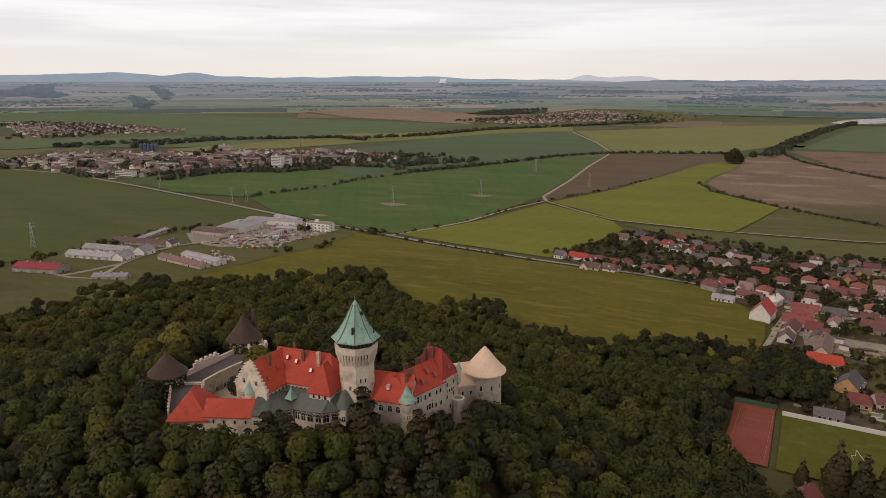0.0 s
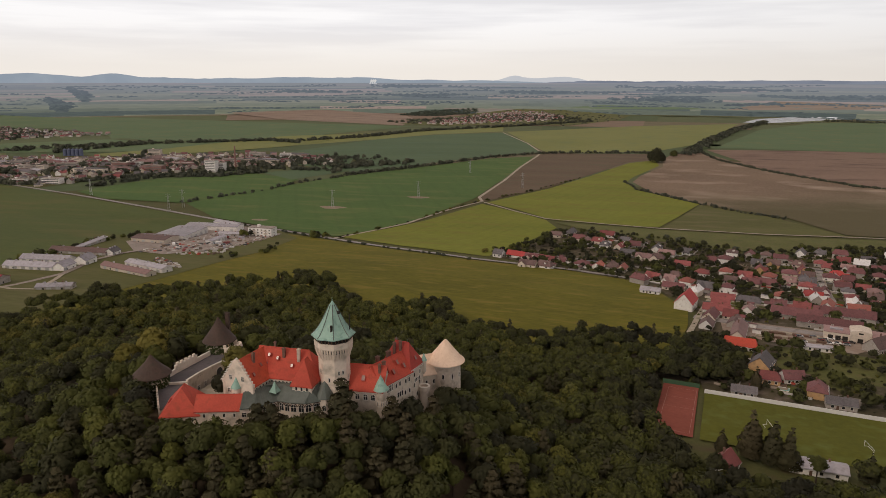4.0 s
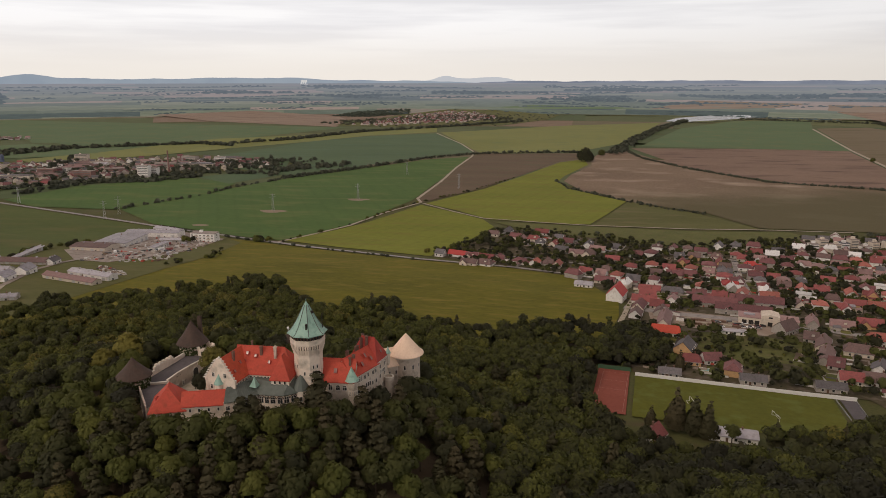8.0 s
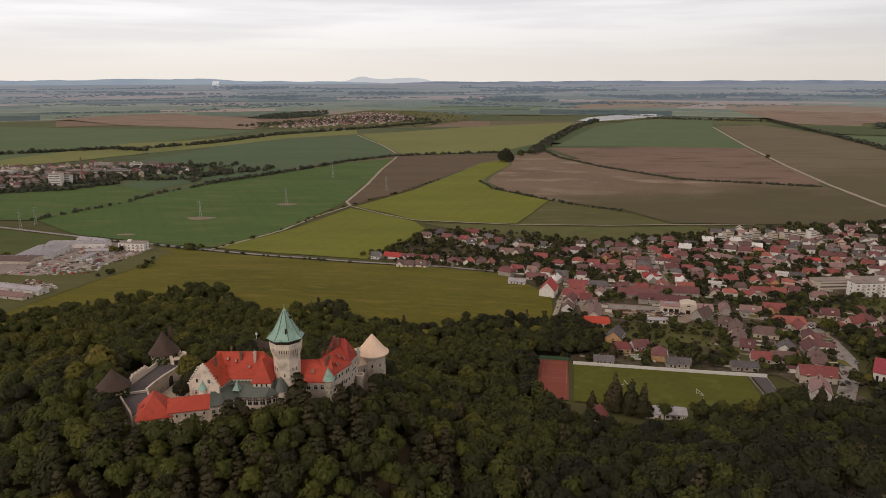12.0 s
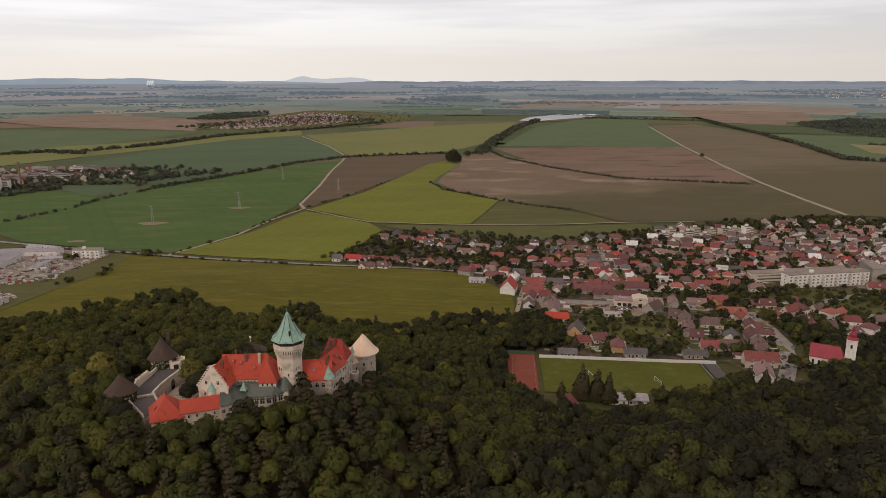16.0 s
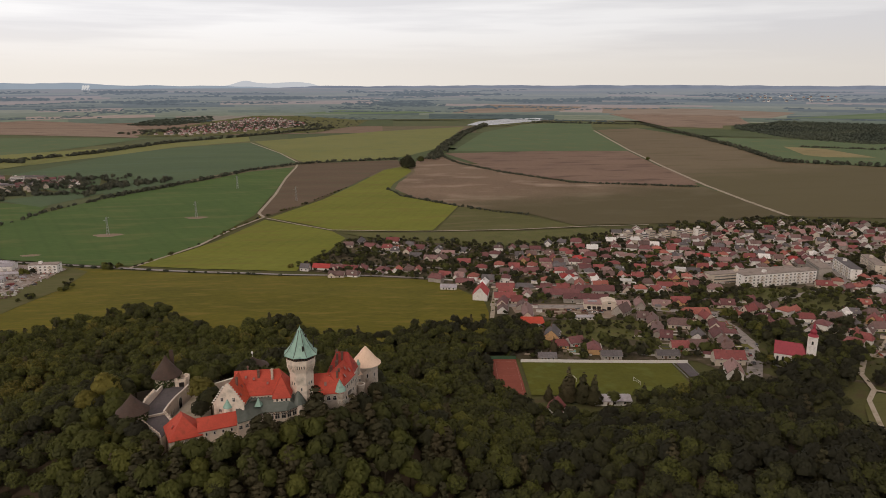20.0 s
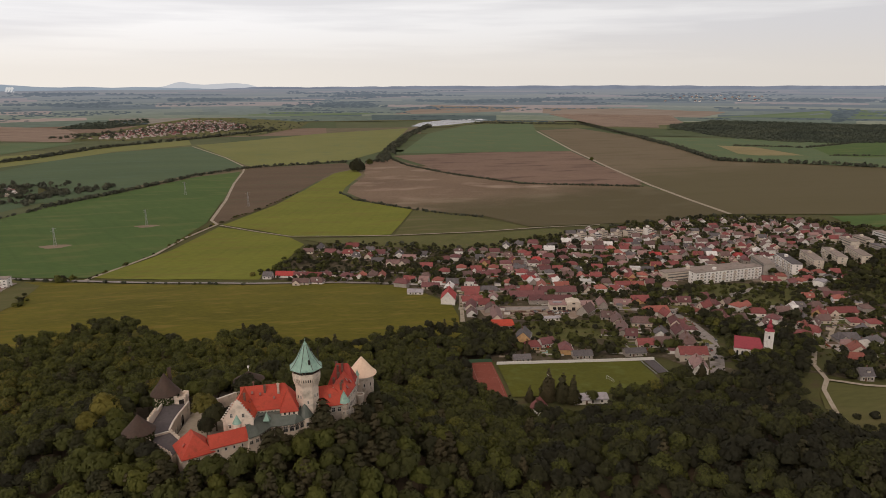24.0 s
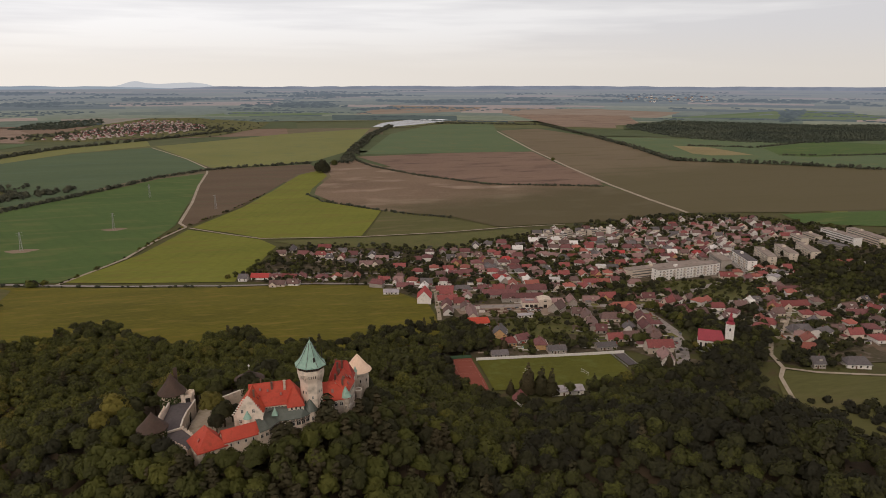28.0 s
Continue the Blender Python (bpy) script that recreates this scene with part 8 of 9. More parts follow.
place(house("orange-walled house with a grey roof", 13, 10, 5, 9.5, M_WALL[3], M_ROOF[4], group=""), 157, 192, 66)
place(house("small house with a red hipped roof", 11, 8, 3.2, 6.2, M_WALL[3], M_ROOF[0], 2.5, group=""), 157, 176, -10)
place(house("small house with a dull red roof", 10, 8, 3.2, 6.4, M_WALL[0], M_ROOF[2], group=""), 169, 180, 10)
place(house("brown-roofed farmhouse with cream walls", 15, 9, 3.6, 7.4, M_WALL[1], M_ROOF[3], 2.5, group=""), 257, 207, -20)
place(house("small red-roofed house with cream walls", 11, 8, 3.2, 6.6, M_WALL[1], M_ROOF[0], group=""), 234, 161, -12)
place(house("brown-roofed house with pale walls", 13, 9, 3.2, 7, M_WALL[0], M_ROOF[3], group=""), 246, 160, -12)
place(house("steep brown-roofed house beside the street", 13, 9, 3.4, 7.6, M_WALL[1], M_ROOF[3], group=""), 265, 158, 70)
place(house("maroon-roofed house beside the street", 14, 9, 3.4, 7.4, M_WALL[2], M_ROOF[2], group=""), 271, 178, 75)
place(house("grey-roofed house with white walls", 12, 9, 3.4, 7.0, M_WALL[0], M_ROOF[4], group=""), 256, 178, 60)
place(house("long brown barn behind the workshop", 32, 9, 4, 8, M_WALL[2], M_ROOF[2], name="barn", group="", category="barn"), 234, 314, -12)
place(house("long low farm range with a brown roof", 20, 8, 3.2, 6.4, M_WALL[1], M_ROOF[3], name="outbuilding", group="", category="outbuilding"), 242, 218, 68)
place(house("white house with a vivid red roof", 12, 8, 3.4, 6.8, M_WALL[0], M_ROOF[0], group=""), 156, 322, -14)
place(house("long house with a red roof beside the lane", 17, 8, 3.2, 6.8, M_WALL[0], M_ROOF[0], group=""), 150, 300, -10)
place(house("maroon-roofed house beside the lane", 14, 8, 3.2, 6.8, M_WALL[1], M_ROOF[2], group=""), 144, 282, 70)
place(house("small white house with a brown roof", 10, 8, 3.2, 6.6, M_WALL[0], M_ROOF[3], group=""), 139, 262, 75)
place(house("white house with a pale roof beside the lane", 10, 8, 3.2, 6.4, M_WALL[0], M_ROOF[5], group=""), 171, 306, 70)
for row in HOUSE_ROWS:
    for x, y, a, ln, ri, wi in row:
        if any((x - p[0]) ** 2 + (y - p[1]) ** 2 < 110 for p in PLACED):
            continue
        d = min(ln, rv.uniform(7.0, 8.6))
        cube = ri in (0, 2, 5) and 9 < ln < 13 and rv.random() < 0.45
        eave = rv.choice((3.6, 5.0)) if cube else rv.choice((2.9, 3.2, 3.6))
        flat = ri == 7
        hip = 0 if flat else (ln / 2 if cube else rv.choice((0, 0, 0, 2.4)))
        q = house(WN[wi] + "-walled village house with a " + RN[ri] + (" hipped" if hip else " gabled") + " roof", ln, ln if cube else d, 5.6 if flat else eave, 6.2 if flat else eave + (2.6 if cube else rv.uniform(2.9, 4.0)), M_WALL[wi], M_ROOF[ri], hip, math.hypot(x - 60, y + 200) < 400, annex=rv.random() < 0.2, wing=0 if cube or flat or ln < 11 else rv.choice((0, 0, 2.5)), dormer=not cube and not flat and rv.random() < 0.2)
        place(q, x, y, a)
pool = thing("swimming_pool", "small turquoise garden pool with a pale rim", "pool", "", (164, 167, gz1(164, 167) + 0.3), -10)
part("rim", bx(-4, 4, -2.5, 2.5, -1.0, 0.35), M_TRIM, pool)
part("pool_water", bx(-3.4, 3.4, -1.9, 1.9, 0.3, 0.36), mat("pool_water", (0.20, 0.38, 0.36), (0.25, 0.44, 0.42), 0.6, 0.15), pool)
drape("sports_court", [(219, 136), (226, 134.8), (221.5, 112), (215, 111)], M_PAVE, 0.62, "dark asphalt ball court", "sports court")
for i in range(16):  # stacked timber in the yard
    sx0, sy0 = 168 + (i % 8) * 4.6 + rv.uniform(-1, 1), 251 + (i // 8) * 9 + rv.uniform(-2, 2)
    st = thing("timber_stack", "low stack of sawn timber in the yard", "timber stack", "timber stacks", (sx0, sy0, gz1(sx0, sy0) + 0.5), -14 + rv.uniform(-8, 8))
    for k in range(3):
        part("board_layer", bx(-3.2, 3.2, -0.9, 0.9, k * 0.42, k * 0.42 + 0.34), M_BROWN if i % 3 else M_TRACK, st)


garden_trees()
garden_plots()
drape("park", [(500, 225), (515, 320), (560, 372), (640, 352), (735, 350), (720, 250), (640, 180), (540, 200)], M_OLIVE, 0.5, "rough green park with paths and trees", "park")
px1, py1 = scatter([(505, 225), (520, 318), (562, 368), (640, 348), (690, 340), (680, 250), (620, 190), (540, 205)], 9.5)
pk = rng.random(len(px1)) < 0.72
px1, py1 = px1[pk], py1[pk]
hh1 = rng.uniform(6, 13, len(px1))
forest("park_trees", "dark leafy park trees beside the apartment blocks", px1, py1, hh1, hh1 * 0.46, rng, 130, 0.19, tint=rng.uniform(0, 0.55, len(px1)))


def flats(label, x, y, a, w, d, storeys, wall, dark_roof=False, fine=True):
    """An apartment block of panels: walls, flat roof, stair heads, rows of windows."""
    t = thing("apartment_block", label, "apartment block", "apartment blocks")
    h = storeys * 2.9 + 0.8
    part("wall", bx(-w / 2, w / 2, -d / 2, d / 2, -1.5, h), wall, t)
    part("roof", bx(-w / 2 - 0.25, w / 2 + 0.25, -d / 2 - 0.25, d / 2 + 0.25, h, h + 0.5), M_ROOF[4] if dark_roof else M_YARD, t)
    part("stair_head", bx(-w * 0.2, -w * 0.2 + 3, -1.5, 1.5, h + 0.5, h + 2.6), wall, t)
    part("plinth", bx(-w / 2 - 0.05, w / 2 + 0.05, -d / 2 - 0.05, d / 2 + 0.05, -1.5, 0.7), M_WALL[2], t)
    n = max(3, int(w / 4.2))
    for fl in range(storeys):
        if not fine:
            part("window_band", bx(-w * 0.46, w * 0.46, -d / 2 - 0.05, -d / 2 + 0.05, 1.1 + fl * 2.9, 2.3 + fl * 2.9), M_PANE, t)
            continue
        for i in range(n):
            px = -w / 2 + w * (i + 0.5) / n
            pane(t, px, -d / 2 - 0.02, 1.1 + fl * 2.9, -90, 1.7, 1.3, M_PANE)
            if a < -90:
                pane(t, px, d / 2 + 0.02, 1.1 + fl * 2.9, 90, 1.7, 1.3, M_PANE)
        pane(t, w / 2 + 0.02, 0, 1.1 + fl * 2.9, 0, 1.4, 1.3, M_PANE)
        pane(t, -w / 2 - 0.02, 0, 1.1 + fl * 2.9, 180, 1.4, 1.3, M_PANE)
    for i in range(n // 3 if fine else 0):
        pxx = -w / 2 + w * (i + 0.5) / (n // 3)
        for fl in range(1, storeys):
            part("balcony", bx(pxx - 1.6, pxx + 1.6, -d / 2 - 1.1, -d / 2, 0.5 + fl * 2.9, 1.7 + fl * 2.9), M_WALL[1], t)
    return place(t, x, y, a, 0.0)


flats("long cream four-storey apartment block", 417, 330, 5, 78, 11, 4, M_WALL[0])
flats("long grey-cream apartment block", 404, 349, 5, 96, 11, 3, M_WALL[1], False, False)
flats("grey four-storey apartment block", 479, 356, -107, 36, 11, 4, M_WALL[2], False, False)
flats("white and blue apartment block with a dark roof", 508, 353, -109, 46, 10, 4, M_WALL[0], True)
flats("cream four-storey apartment block", 543, 361, -113, 45, 10, 4, M_WALL[1])
flats("cream four-storey apartment block", 576, 366, -112, 45, 10, 4, M_WALL[1])
flats("cream four-storey apartment block", 606, 365, -113, 46, 10, 4, M_WALL[1])
flats("low pale apartment block beyond the park", 652, 426, -103, 26, 10, 3, M_WALL[1], False, False)
flats("low pale apartment block beyond the park", 676, 430, -100, 26, 10, 3, M_WALL[1], False, False)
flats("low grey apartment block beyond the park", 671, 392, -88, 36, 11, 2, M_WALL[2], True, False)
flats("long pale apartment block beyond the park", 708, 417, -97, 60, 11, 4, M_WALL[0], False, False)
flats("long pale apartment block beyond the park", 737, 405, -102, 64, 11, 4, M_WALL[1], False, False)
for i in range(12):
    flats("small pale apartment house at the village edge", 348 + 10.6 * i, 528 + 1.6 * i + (0, 5, -3, 3, 7)[i % 5], 8 + 5 * (i % 3), (7.5, 8.8, 6.6, 8.2)[i % 4], 9, (2, 3, 2, 2, 3, 1)[i % 6], M_WALL[(0, 1, 1, 0, 1)[i % 5]], i % 4 == 3, False)


def garden_shed(x, y, a):
    t = thing("garden_shed", "small garden shed behind a village house", "shed", "garden sheds", (x, y, gz1(x, y) + 0.1), a)
    w, d, h = rv.uniform(3, 7), rv.uniform(2.5, 4), rv.uniform(2.2, 3.0)
    part("wall", bx(-w / 2, w / 2, -d / 2, d / 2, -0.8, h), rv.choice(M_WALL[:3]), t)
    rb = bmesh.new()
    slab_roof(rb, [[(-w / 2 - 0.2, -d / 2 - 0.2, h), (w / 2 + 0.2, -d / 2 - 0.2, h), (w / 2 + 0.2, d / 2 + 0.2, h + 0.6), (-w / 2 - 0.2, d / 2 + 0.2, h + 0.6)]], 0.12)
    part("roof", rb, rv.choice((M_METAL, M_ROOF[3], M_ROOF[4], M_ROOF[5], M_ROOF[2])), t)


for x, y, a in spots[:70] + [h[:3] for row in HOUSE_ROWS for h in row][:90]:
    q = radians(a + 90)
    o = rv.uniform(9, 13) * rv.choice((1, -1))
    sx2, sy2 = x + o * math.cos(q) + rv.uniform(-4, 4), y + o * math.sin(q) + rv.uniform(-4, 4)
    if all((sx2 - b[0]) ** 2 + (sy2 - b[1]) ** 2 > 60 for b in spots + PLACED):
        garden_shed(sx2, sy2, a + rv.choice((0, 90)))


def car_template(body):
    t = thing("car", "parked car on the pavement", "car", "parked cars")
    bm = bmesh.new()
    box(bm, -2.1, 2.1, -0.85, 0.85, 0.35, 0.95)
    bmesh.ops.bevel(bm, geom=bm.edges[:], offset=0.12, segments=2, affect="EDGES")
    part("body", bm, body, t)
    cb = bmesh.new()
    add_poly(cb, [(-1.5, -0.78, 0.94), (1.1, -0.78, 0.94), (1.1, 0.78, 0.94), (-1.5, 0.78, 0.94), (-1.1, -0.66, 1.45), (0.5, -0.66, 1.45), (0.5, 0.66, 1.45), (-1.1, 0.66, 1.45)], [(4, 5, 6, 7), (0, 1, 5, 4), (1, 2, 6, 5), (2, 3, 7, 6), (3, 0, 4, 7)])
    part("cabin", cb, M_WINDOW, t)
    for x in (-1.3, 1.3):
        for y in (-0.8, 0.8):
            w = part("wheel", lathe([(0.01, -0.1), (0.33, -0.1), (0.33, 0.1), (0.01, 0.1)], 12), M_DARK, t)
            w.matrix_basis = pose(x, y, 0.33, 90, 0, 0)
    return t


CARS = [car_template(m) for m in (M_WHITE, M_STEEL, M_ROOF[0], M_ROOF[4])]
for i in range(64):
    if i < 14:
        x, y, a = rv.uniform(190, 222), rv.uniform(246, 260), rv.uniform(-20, 20)
    elif i < 26:
        f = rv.random()
        x, y, a = 301 - 40 * f ** 1.6 - rv.choice((-4, 4.5)), 235 - 125 * f, 70 + rv.uniform(-6, 6)
    elif i < 34:
        x, y, a = rv.uniform(500, 520), rv.uniform(300, 400), 60
    else:
        x, y, a = -318 + (i % 5) * 5.5 + (i // 39) * 22, 384 + (i // 39) * 26 + rv.uniform(-2, 2), 80 + rv.uniform(-8, 8)
    copy_thing(CARS[i % 4], pose(x, y, gz1(x, y) + 0.72, 0, 0, a))
for t in CARS:
    drop_template(t)

# church
t = thing("church", "white church with a maroon roof and a red onion spire", "church", "", (280.5, 116, gz1(280.5, 116)), -35)
bm = bmesh.new()
box(bm, -8, 9, -4.6, 4.6, -2, 9)
add_poly(bm, [(-8, -4.6, 9), (-8, 4.6, 9), (-8, 0, 14.8), (-7.7, -4.6, 9), (-7.7, 4.6, 9), (-7.7, 0, 14.8)], [(0, 1, 2), (5, 4, 3), (0, 2, 5, 3), (1, 4, 5, 2)])
part("nave", bm, M_WALL[0], t)
rb = bmesh.new()
slab_roof(rb, [[(p[0] + 0.5, p[1], p[2]) for p in q] for q in roof_quads(17, 9.2, 9, 15.0, 0.4, 0, 3)], 0.2)
part("roof", rb, M_MAROON, t, "maroon sheet roof")
part("tower", bx(9, 14.2, -2.6, 2.6, -2, 20.5), M_WALL[0], t)
part("tower_cornice", bx(8.8, 14.4, -2.8, 2.8, 20.2, 20.7), M_TRIM, t)
part("onion_spire", lathe([(3.0, 20.7), (2.7, 21.4), (1.7, 22.2), (1.9, 23.6), (1.3, 24.6), (0.8, 25.2), (0.8, 26.3), (1.0, 26.8), (0.4, 28.0), (0.08, 29.0), (0.06, 30.6), (0, 30.7)], 14, 11.6, 0, 0, True), M_MAROON, t, "red sheet onion spire")
for x, y, z, a, w, h in ((11.6, -2.62, 16, -90, 1.0, 2.2), (14.22, 0, 16, 0, 1.0, 2.2), (8.98, 0, 17, 180, 1.0, 2.0), (11.6, 2.62, 16, 90, 1.0, 2.2), (-6, -4.62, 3.5, -90, 1.2, 3.4), (-3, -4.62, 3.5, -90, 1.2, 3.4), (0, -4.62, 3.5, -90, 1.2, 3.4), (4, -4.62, 3.5, -90, 1.2, 3.4), (14.22, 0, 8, 0, 0.9, 1.8), (11.6, -2.62, 8, -90, 0.9, 1.8)):
    window(t, x, y, z, a, w, h, True, False)


# ---- industrial estate ----
def shed(label, x, y, a, w, d, eave, ridge, wall, roof, doors=4):
    t = house(label, w, d, eave, ridge, wall, roof, 0, False, "industrial_shed", "industrial estate sheds", category="shed")
    for i in range(doors):
        part("sliding_door", bx(-w * 0.4 + i * w * 0.8 / max(1, doors - 1) - 1.6, -w * 0.4 + i * w * 0.8 / max(1, doors - 1) + 1.6, -d / 2 - 0.08, -d / 2 + 0.05, 0, min(3.4, eave - 0.5)), M_STEEL, t)
    for i in range(3):
        part("roof_vent", bx(-w * 0.3 + i * w * 0.3 - 0.6, -w * 0.3 + i * w * 0.3 + 0.6, -0.5, 0.5, ridge - 0.2, ridge + 0.7), M_METAL, t)
    return place(t, x, y, a)


shed("wide hall with a maroon sheet roof and grey walls", -364.5, 221.5, 8, 36, 15, 5, 7.6, M_WALL[2], M_MAROON)
shed("long cattle shed with white walls and a pale roof", -369, 274, 4, 44, 11, 3.6, 6.4, M_WALL[0], M_METAL, 6)
shed("white gabled end building of the cattle shed", -342, 278, 94, 14, 10, 4.4, 7.8, M_WALL[0], M_METAL, 1)
shed("long cattle shed with white walls and a pale roof", -377, 299, 4, 44, 11, 3.6, 6.4, M_WALL[0], M_METAL, 6)
shed("white gabled end building of the cattle shed", -342, 301, 94, 14, 11, 4.6, 8.2, M_WALL[0], M_METAL, 1)
shed("long shed with a dark brown roof", -374, 334, 3, 56, 10, 3.4, 6.2, M_WALL[2], M_ROOF[3])
shed("small white gabled building", -344, 337, 93, 11, 8, 4, 6.8, M_WALL[0], M_ROOF[4], 1)
shed("narrow pale store beside the field", -396, 372, 98, 46, 6.5, 3, 4.2, M_WALL[2], M_METAL)
shed("long white shed with a pale lilac roof", -280, 297, -17, 45, 10, 4.6, 6.2, M_WALL[0], M_METAL)
shed("long derelict shed with a brown-red roof", -289, 284, -17, 56, 9, 3.4, 5.6, M_WALL[1], M_ROOF[5])
shed("low pale-roofed shed beside the wood", -302, 224, 20, 24, 9, 3.4, 5, M_WALL[2], M_METAL)
shed("wide low hall with a dull brown roof", -353, 409, -3, 38, 22, 5, 6.6, M_WALL[1], M_ROOF[3])
shed("large pale-roofed hall with a long white wall", -349, 446, 92, 46, 34, 6, 7.6, M_WALL[0], M_METAL, 5)
shed("long hall with a grey roof and white walls", -338, 492, 2, 60, 16, 6, 7.4, M_WALL[0], M_METAL)
shed("low white hall beside the road", -335, 515, -20, 36, 11, 5, 6.4, M_WALL[0], M_METAL)
shed("low white store in the yard", -297, 426, 88, 26, 7, 4, 5, M_WALL[0], M_METAL, 3)
shed("low grey store in the yard", -302, 462, 6, 24, 8, 4, 5.2, M_WALL[2], M_METAL, 3)
t = flats("white three-storey office building by the lane", -272, 474, -4, 27, 11, 3, M_WALL[0])
for i in range(12):
    x, y = rv.uniform(-322, -262), rv.uniform(362, 470)
    c = thing("container", rv.choice(("white", "red", "grey", "blue")) + " container standing in the yard", "container", "yard containers")
    body = rv.choice((M_WHITE, M_ROOF[0], M_METAL, M_WALL[2]))
    part("body", bx(-3, 3, -1.2, 1.2, 0, 2.5), body, c)
    part("door", bx(2.98, 3.06, -1.1, 1.1, 0.1, 2.4), M_STEEL, c)
    tagged(c, "goods container standing in the yard")
    place(c, x, y, rv.uniform(0, 180), 0.5)

# heaps, pallets and scrap all over the yard
def yard_clutter():
    bm = bmesh.new()
    for i in range(430):
        x, y = (rv.uniform(-332, -258), rv.uniform(352, 480)) if i % 4 else (-279 + 17 * rv.uniform(-1, 1.2), 0)
        y = y or 320 - (x + 279) * 0.6 + rv.uniform(-4, 4)
        w, d, h, a = rv.uniform(0.5, 2.6), rv.uniform(0.4, 1.3), rv.uniform(0.4, 1.6), rv.uniform(0, math.pi)
        c, sn, z = math.cos(a), math.sin(a), gz1(x, y)
        p = [(x + u * w * c - v * d * sn, y + u * w * sn + v * d * c) for u, v in ((-1, -1), (1, -1), (1, 1), (-1, 1))]
        add_poly(bm, [(q[0], q[1], z) for q in p] + [(x + (q[0] - x) * 0.8, y + (q[1] - y) * 0.8, z + 0.6 + h) for q in p], [(4, 5, 6, 7), (0, 1, 5, 4), (1, 2, 6, 5), (2, 3, 7, 6), (3, 0, 4, 7)])
    tagged(mesh_ob("yard_clutter", bm, M_CLUTTER), "pallets, heaps and scrap lying in the yard", "clutter", kind="stuff")


yard_clutter()
# town by the plain: larger blocks
TOWN = ((-793, 935, 30, 12, 4, 2), (-709, 915, 38, 12, 4, 2), (-692, 978, 34, 14, 3, 2), (-610, 938, 20, 12, 7, 0), (-605, 955, 22, 12, 5, 0), (-776, 750, 30, 14, 3, 0), (-838, 748, 24, 12, 2, 0), (-805, 870, 60, 14, 3, 1), (-867, 1142, 26, 12, 5, 1), (-1095, 915, 46, 14, 3, 0), (-580, 1070, 70, 16, 3, 1))
M_BRICKWALL = mat("town_brick", (0.22, 0.12, 0.105), (0.29, 0.165, 0.145), 0.8, 0.9, 0.0, (0.18, 0.10, 0.09), 0.1)
for x, y, w, d, fl, tone_i in TOWN:
    flats("brick-red block in the town" if tone_i == 2 else "white block in the town", x, y, rv.uniform(-6, 22), w, d, fl, M_BRICKWALL if tone_i == 2 else M_WALL[tone_i], tone_i == 1, False)
t = thing("factory_chimney", "tall slender brick factory chimney", "chimney")
part("stack", lathe([(1.9, -1), (1.2, 38), (1.35, 38.4), (1.35, 39.4), (0.9, 39.4)], 14), M_BRICKWALL, t)
place(t, -604, 1010, 0)
for i in range(52):
    x, y = rv.uniform(-1080, -560), 0
    y = 800 + (x + 1080) * 0.62 + rv.uniform(-70, 130)
    if rv.random() < 0.45:
        flats("pale apartment block in the town", x, y, rv.uniform(-30, 30), rv.uniform(20, 44), 11, rv.choice((3, 4)), M_WALL[i % 3], False, False)
    else:
        t = house("long factory hall in the town", rv.uniform(24, 60), 16, 6, 8.5, M_WALL[i % 3], rv.choice((M_METAL, M_ROOF[2], M_ROOF[5], M_ROOF[3], M_ROOF[4])), 0, False, "factory_hall", "town halls", category="factory hall")
        place(t, x, y, rv.uniform(-25, 35))
tree_line("trees among the town buildings", [(-1100, 830), (-950, 890), (-800, 940), (-650, 1040), (-520, 1120), (-430, 1160)], 1.9, 9, 6.0, 80, 34, 0.38, 0.0)
tree_line("dark belt of trees before the town", [(-942, 780), (-823, 723), (-756, 774), (-723, 831), (-668, 865), (-567, 884), (-520, 960)], 4.5, 8, 6, 8, 40, 0.36, 0.05)
tree_line("poplars standing among the town roofs", [(-880, 1080), (-850, 1090), (-790, 930)], 14, 20, 6, 6, 60, 0.3, 0.2)
tree_line("trees among the far houses", [(-670, 2470), (-500, 2700), (-300, 2800), (-100, 2750), (-260, 3000), (-400, 2900)], 4.5, 9, 8, 110, 40, 0.35, 0.0)
tree_line("trees among the far town", [(-1600, 1300), (-1560, 1500), (-1800, 1660), (-2150, 1720)], 5, 9, 8, 90, 40, 0.35, 0.0)
tree_line("trees beside the far town", [(-1300, 1100), (-1200, 1250), (-1060, 1400)], 8, 10, 8, 20, 40, 0.35, 0.0)
M_SILO = mat("blue_sheet", (0.08, 0.10, 0.17), (0.12, 0.14, 0.22), 0.8, 0.6, 0.0, (0.1, 0.11, 0.15), 0.1)
t = thing("silo", "row of dark blue grain silos", "silo")
for i in range(5):
    part("drum", lathe([(4, 0), (4, 14), (0, 16)], 14, i * 8.5, 0), M_SILO, t)
place(t, -1060, 1104, 15)



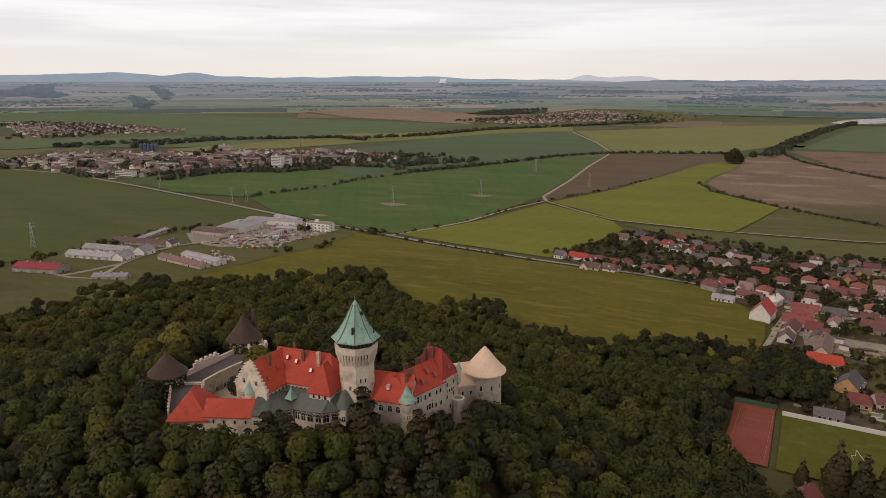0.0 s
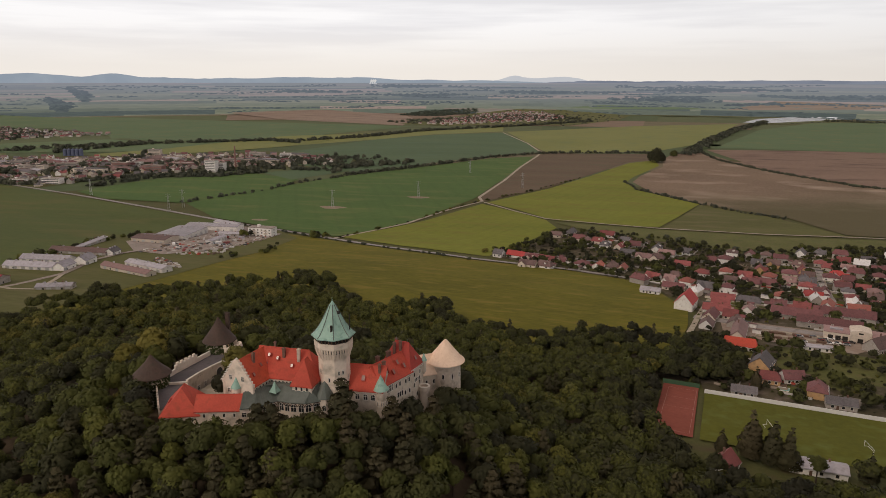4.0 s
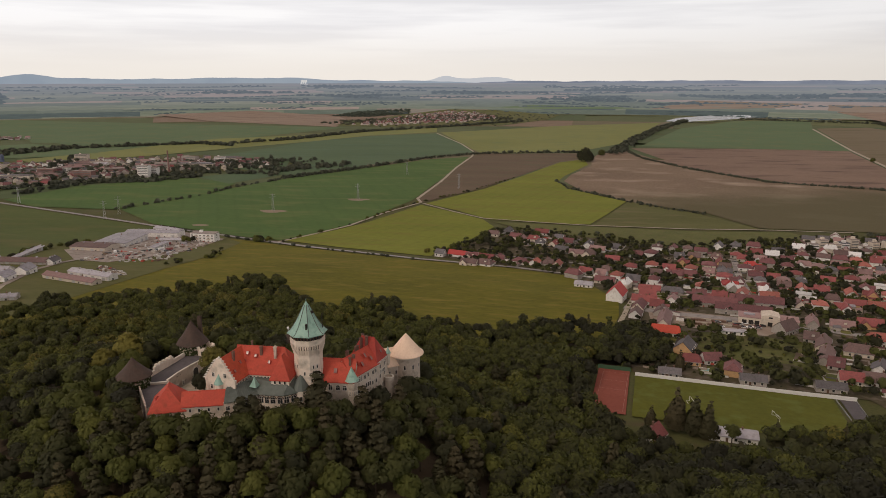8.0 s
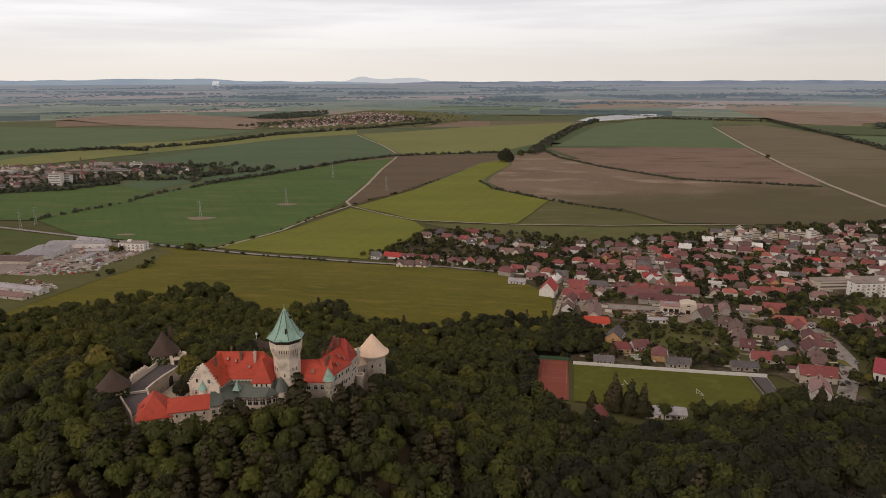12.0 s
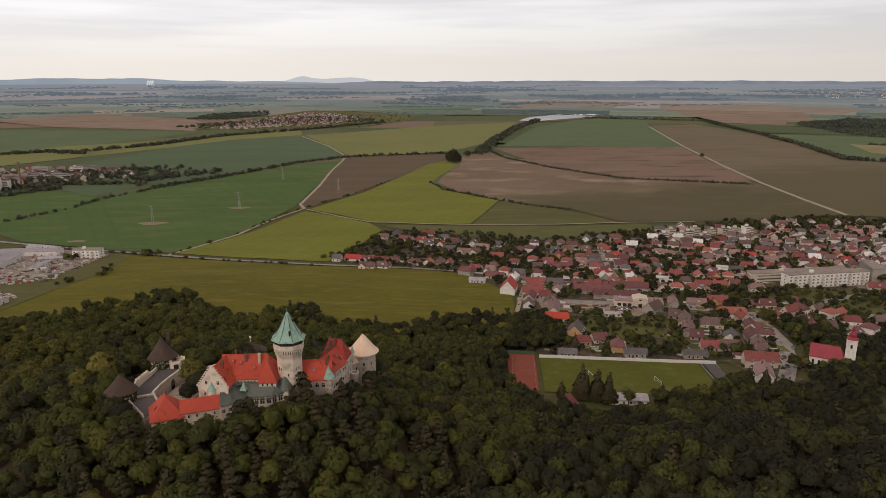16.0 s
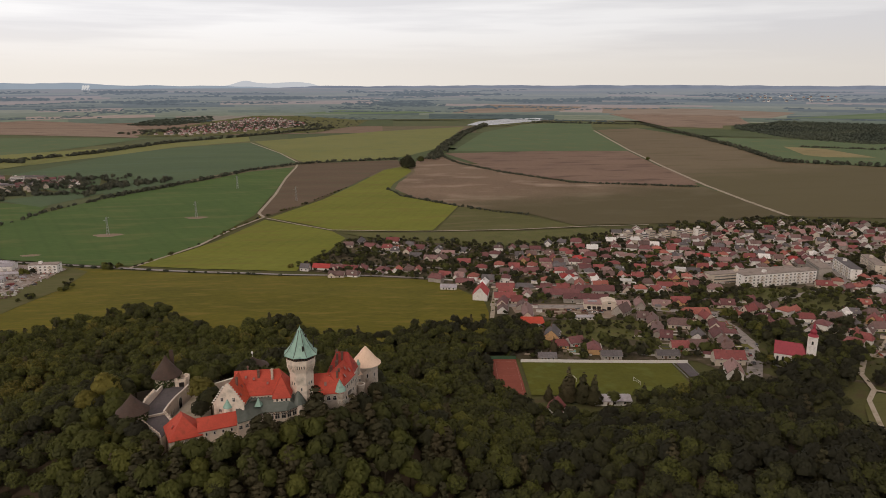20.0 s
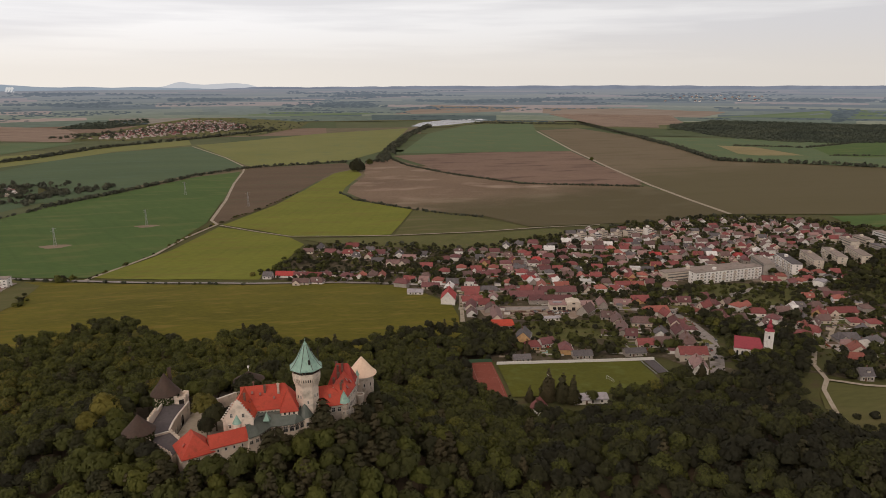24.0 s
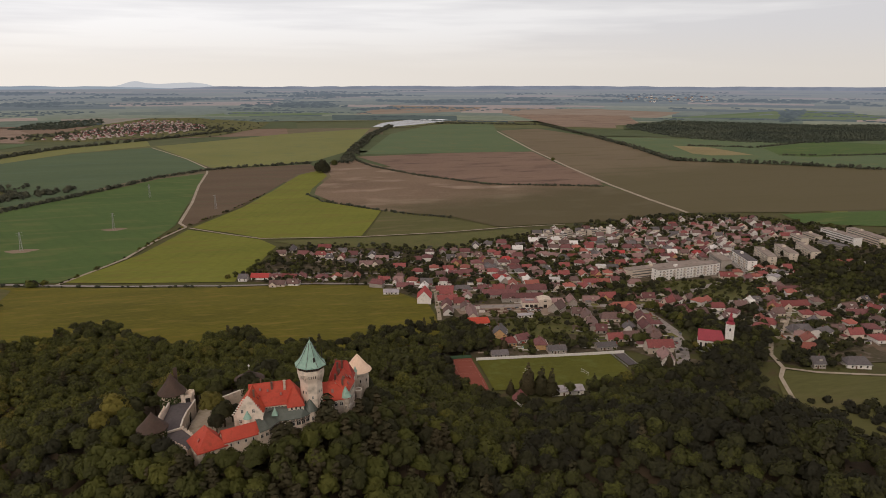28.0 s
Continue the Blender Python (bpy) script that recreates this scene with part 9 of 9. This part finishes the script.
# ---- pylons ----
def pylon():
    t = thing("lattice_mast", "slender grey steel lattice mast in a field", "mast", "lattice masts")
    H, b, s = 23.0, 1.5, 0.35

    def bar(p, q, th):
        p, q = Vector(p), Vector(q)
        d = (q - p).normalized()
        u = d.orthogonal().normalized() * th
        v = d.cross(u).normalized() * th
        bm = bmesh.new()
        add_poly(bm, [p + u, p + v, p - u, p - v, q + u, q + v, q - u, q - v], [(0, 1, 5, 4), (1, 2, 6, 5), (2, 3, 7, 6), (3, 0, 4, 7), (0, 3, 2, 1), (4, 5, 6, 7)])
        return bm
    sg = ((1, 1), (-1, 1), (-1, -1), (1, -1))
    for x, y in sg:
        part("leg", bar((x * b, y * b, -0.5), (x * s, y * s, H), 0.14), M_STEEL, t)
    for k in range(6):
        z0, z1 = H * k / 6, H * (k + 1) / 6
        r0, r1 = b + (s - b) * z0 / H, b + (s - b) * z1 / H
        for i in range(4):
            (x0, y0), (x1, y1) = sg[i], sg[(i + 1) % 4]
            part("brace", bar((x0 * r0, y0 * r0, z0), (x1 * r1, y1 * r1, z1), 0.08), M_STEEL, t)
    for z, L in ((H - 1, 3.2), (H - 4, 3.8)):
        part("cross_arm", bar((-L, 0, z), (L, 0, z), 0.12), M_STEEL, t)
    return t


mast = pylon()
for i, (x, y) in enumerate(((-268, 657), (-181, 759), (-50, 881), (-454, 580), (-455, 612), (-445, 285), (-638, 667), (-160, 1030))):
    (copy_thing(mast, pose(x, y, gz1(x, y) + 0.3, 0, 0, 30)) if i else place(mast, x, y, 30))
for x, y, r in ((-268, 657, 17), (-181, 759, 15), (-320, 560, 10)):
    drape("bare_earth", [(x + r * math.cos(a) * (1 + 0.25 * math.sin(3 * a)), y - 2 + r * 0.6 * math.sin(a)) for a in [2 * math.pi * i / 14 for i in range(14)]], M_REDSOIL, 0.62, "patch of bare reddish earth at the mast", "bare earth")

# far power station with steam
t = thing("cooling_tower", "far cooling towers with white steam", "cooling tower", "", (HUB[0] + 4880 * math.sin(radians(-18.1)), HUB[1] + 4880 * math.cos(radians(-18.1)), 118))
for i in range(4):
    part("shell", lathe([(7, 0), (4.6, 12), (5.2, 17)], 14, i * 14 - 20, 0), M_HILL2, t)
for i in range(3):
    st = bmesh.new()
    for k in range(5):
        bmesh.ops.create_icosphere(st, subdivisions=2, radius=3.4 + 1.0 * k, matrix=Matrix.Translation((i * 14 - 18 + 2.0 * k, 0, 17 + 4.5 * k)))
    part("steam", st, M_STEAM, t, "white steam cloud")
# fir trees by the pitch
for x, y, h in ((132, 85, 20), (139, 82, 18), (144, 79, 17), (122, 87, 10), (149, 164, 12), (170, 76, 12), (198, 80, 10), (236, 98, 11), (229, 103, 10)):
    q = tree_template("fir_tree", "dark pointed fir tree near the football pitch", rng, h, h * 0.46, 900, 0.10, "fir", M_NEEDLE)
    place(q, x, y, 0, 0)

tall = tree_template("broadleaf_tree", "tall leafy tree beside the club house", rng, 12, 4.2, 900, 0.09, tint=0.0)
place(tall, 151, 70, 0, 0)
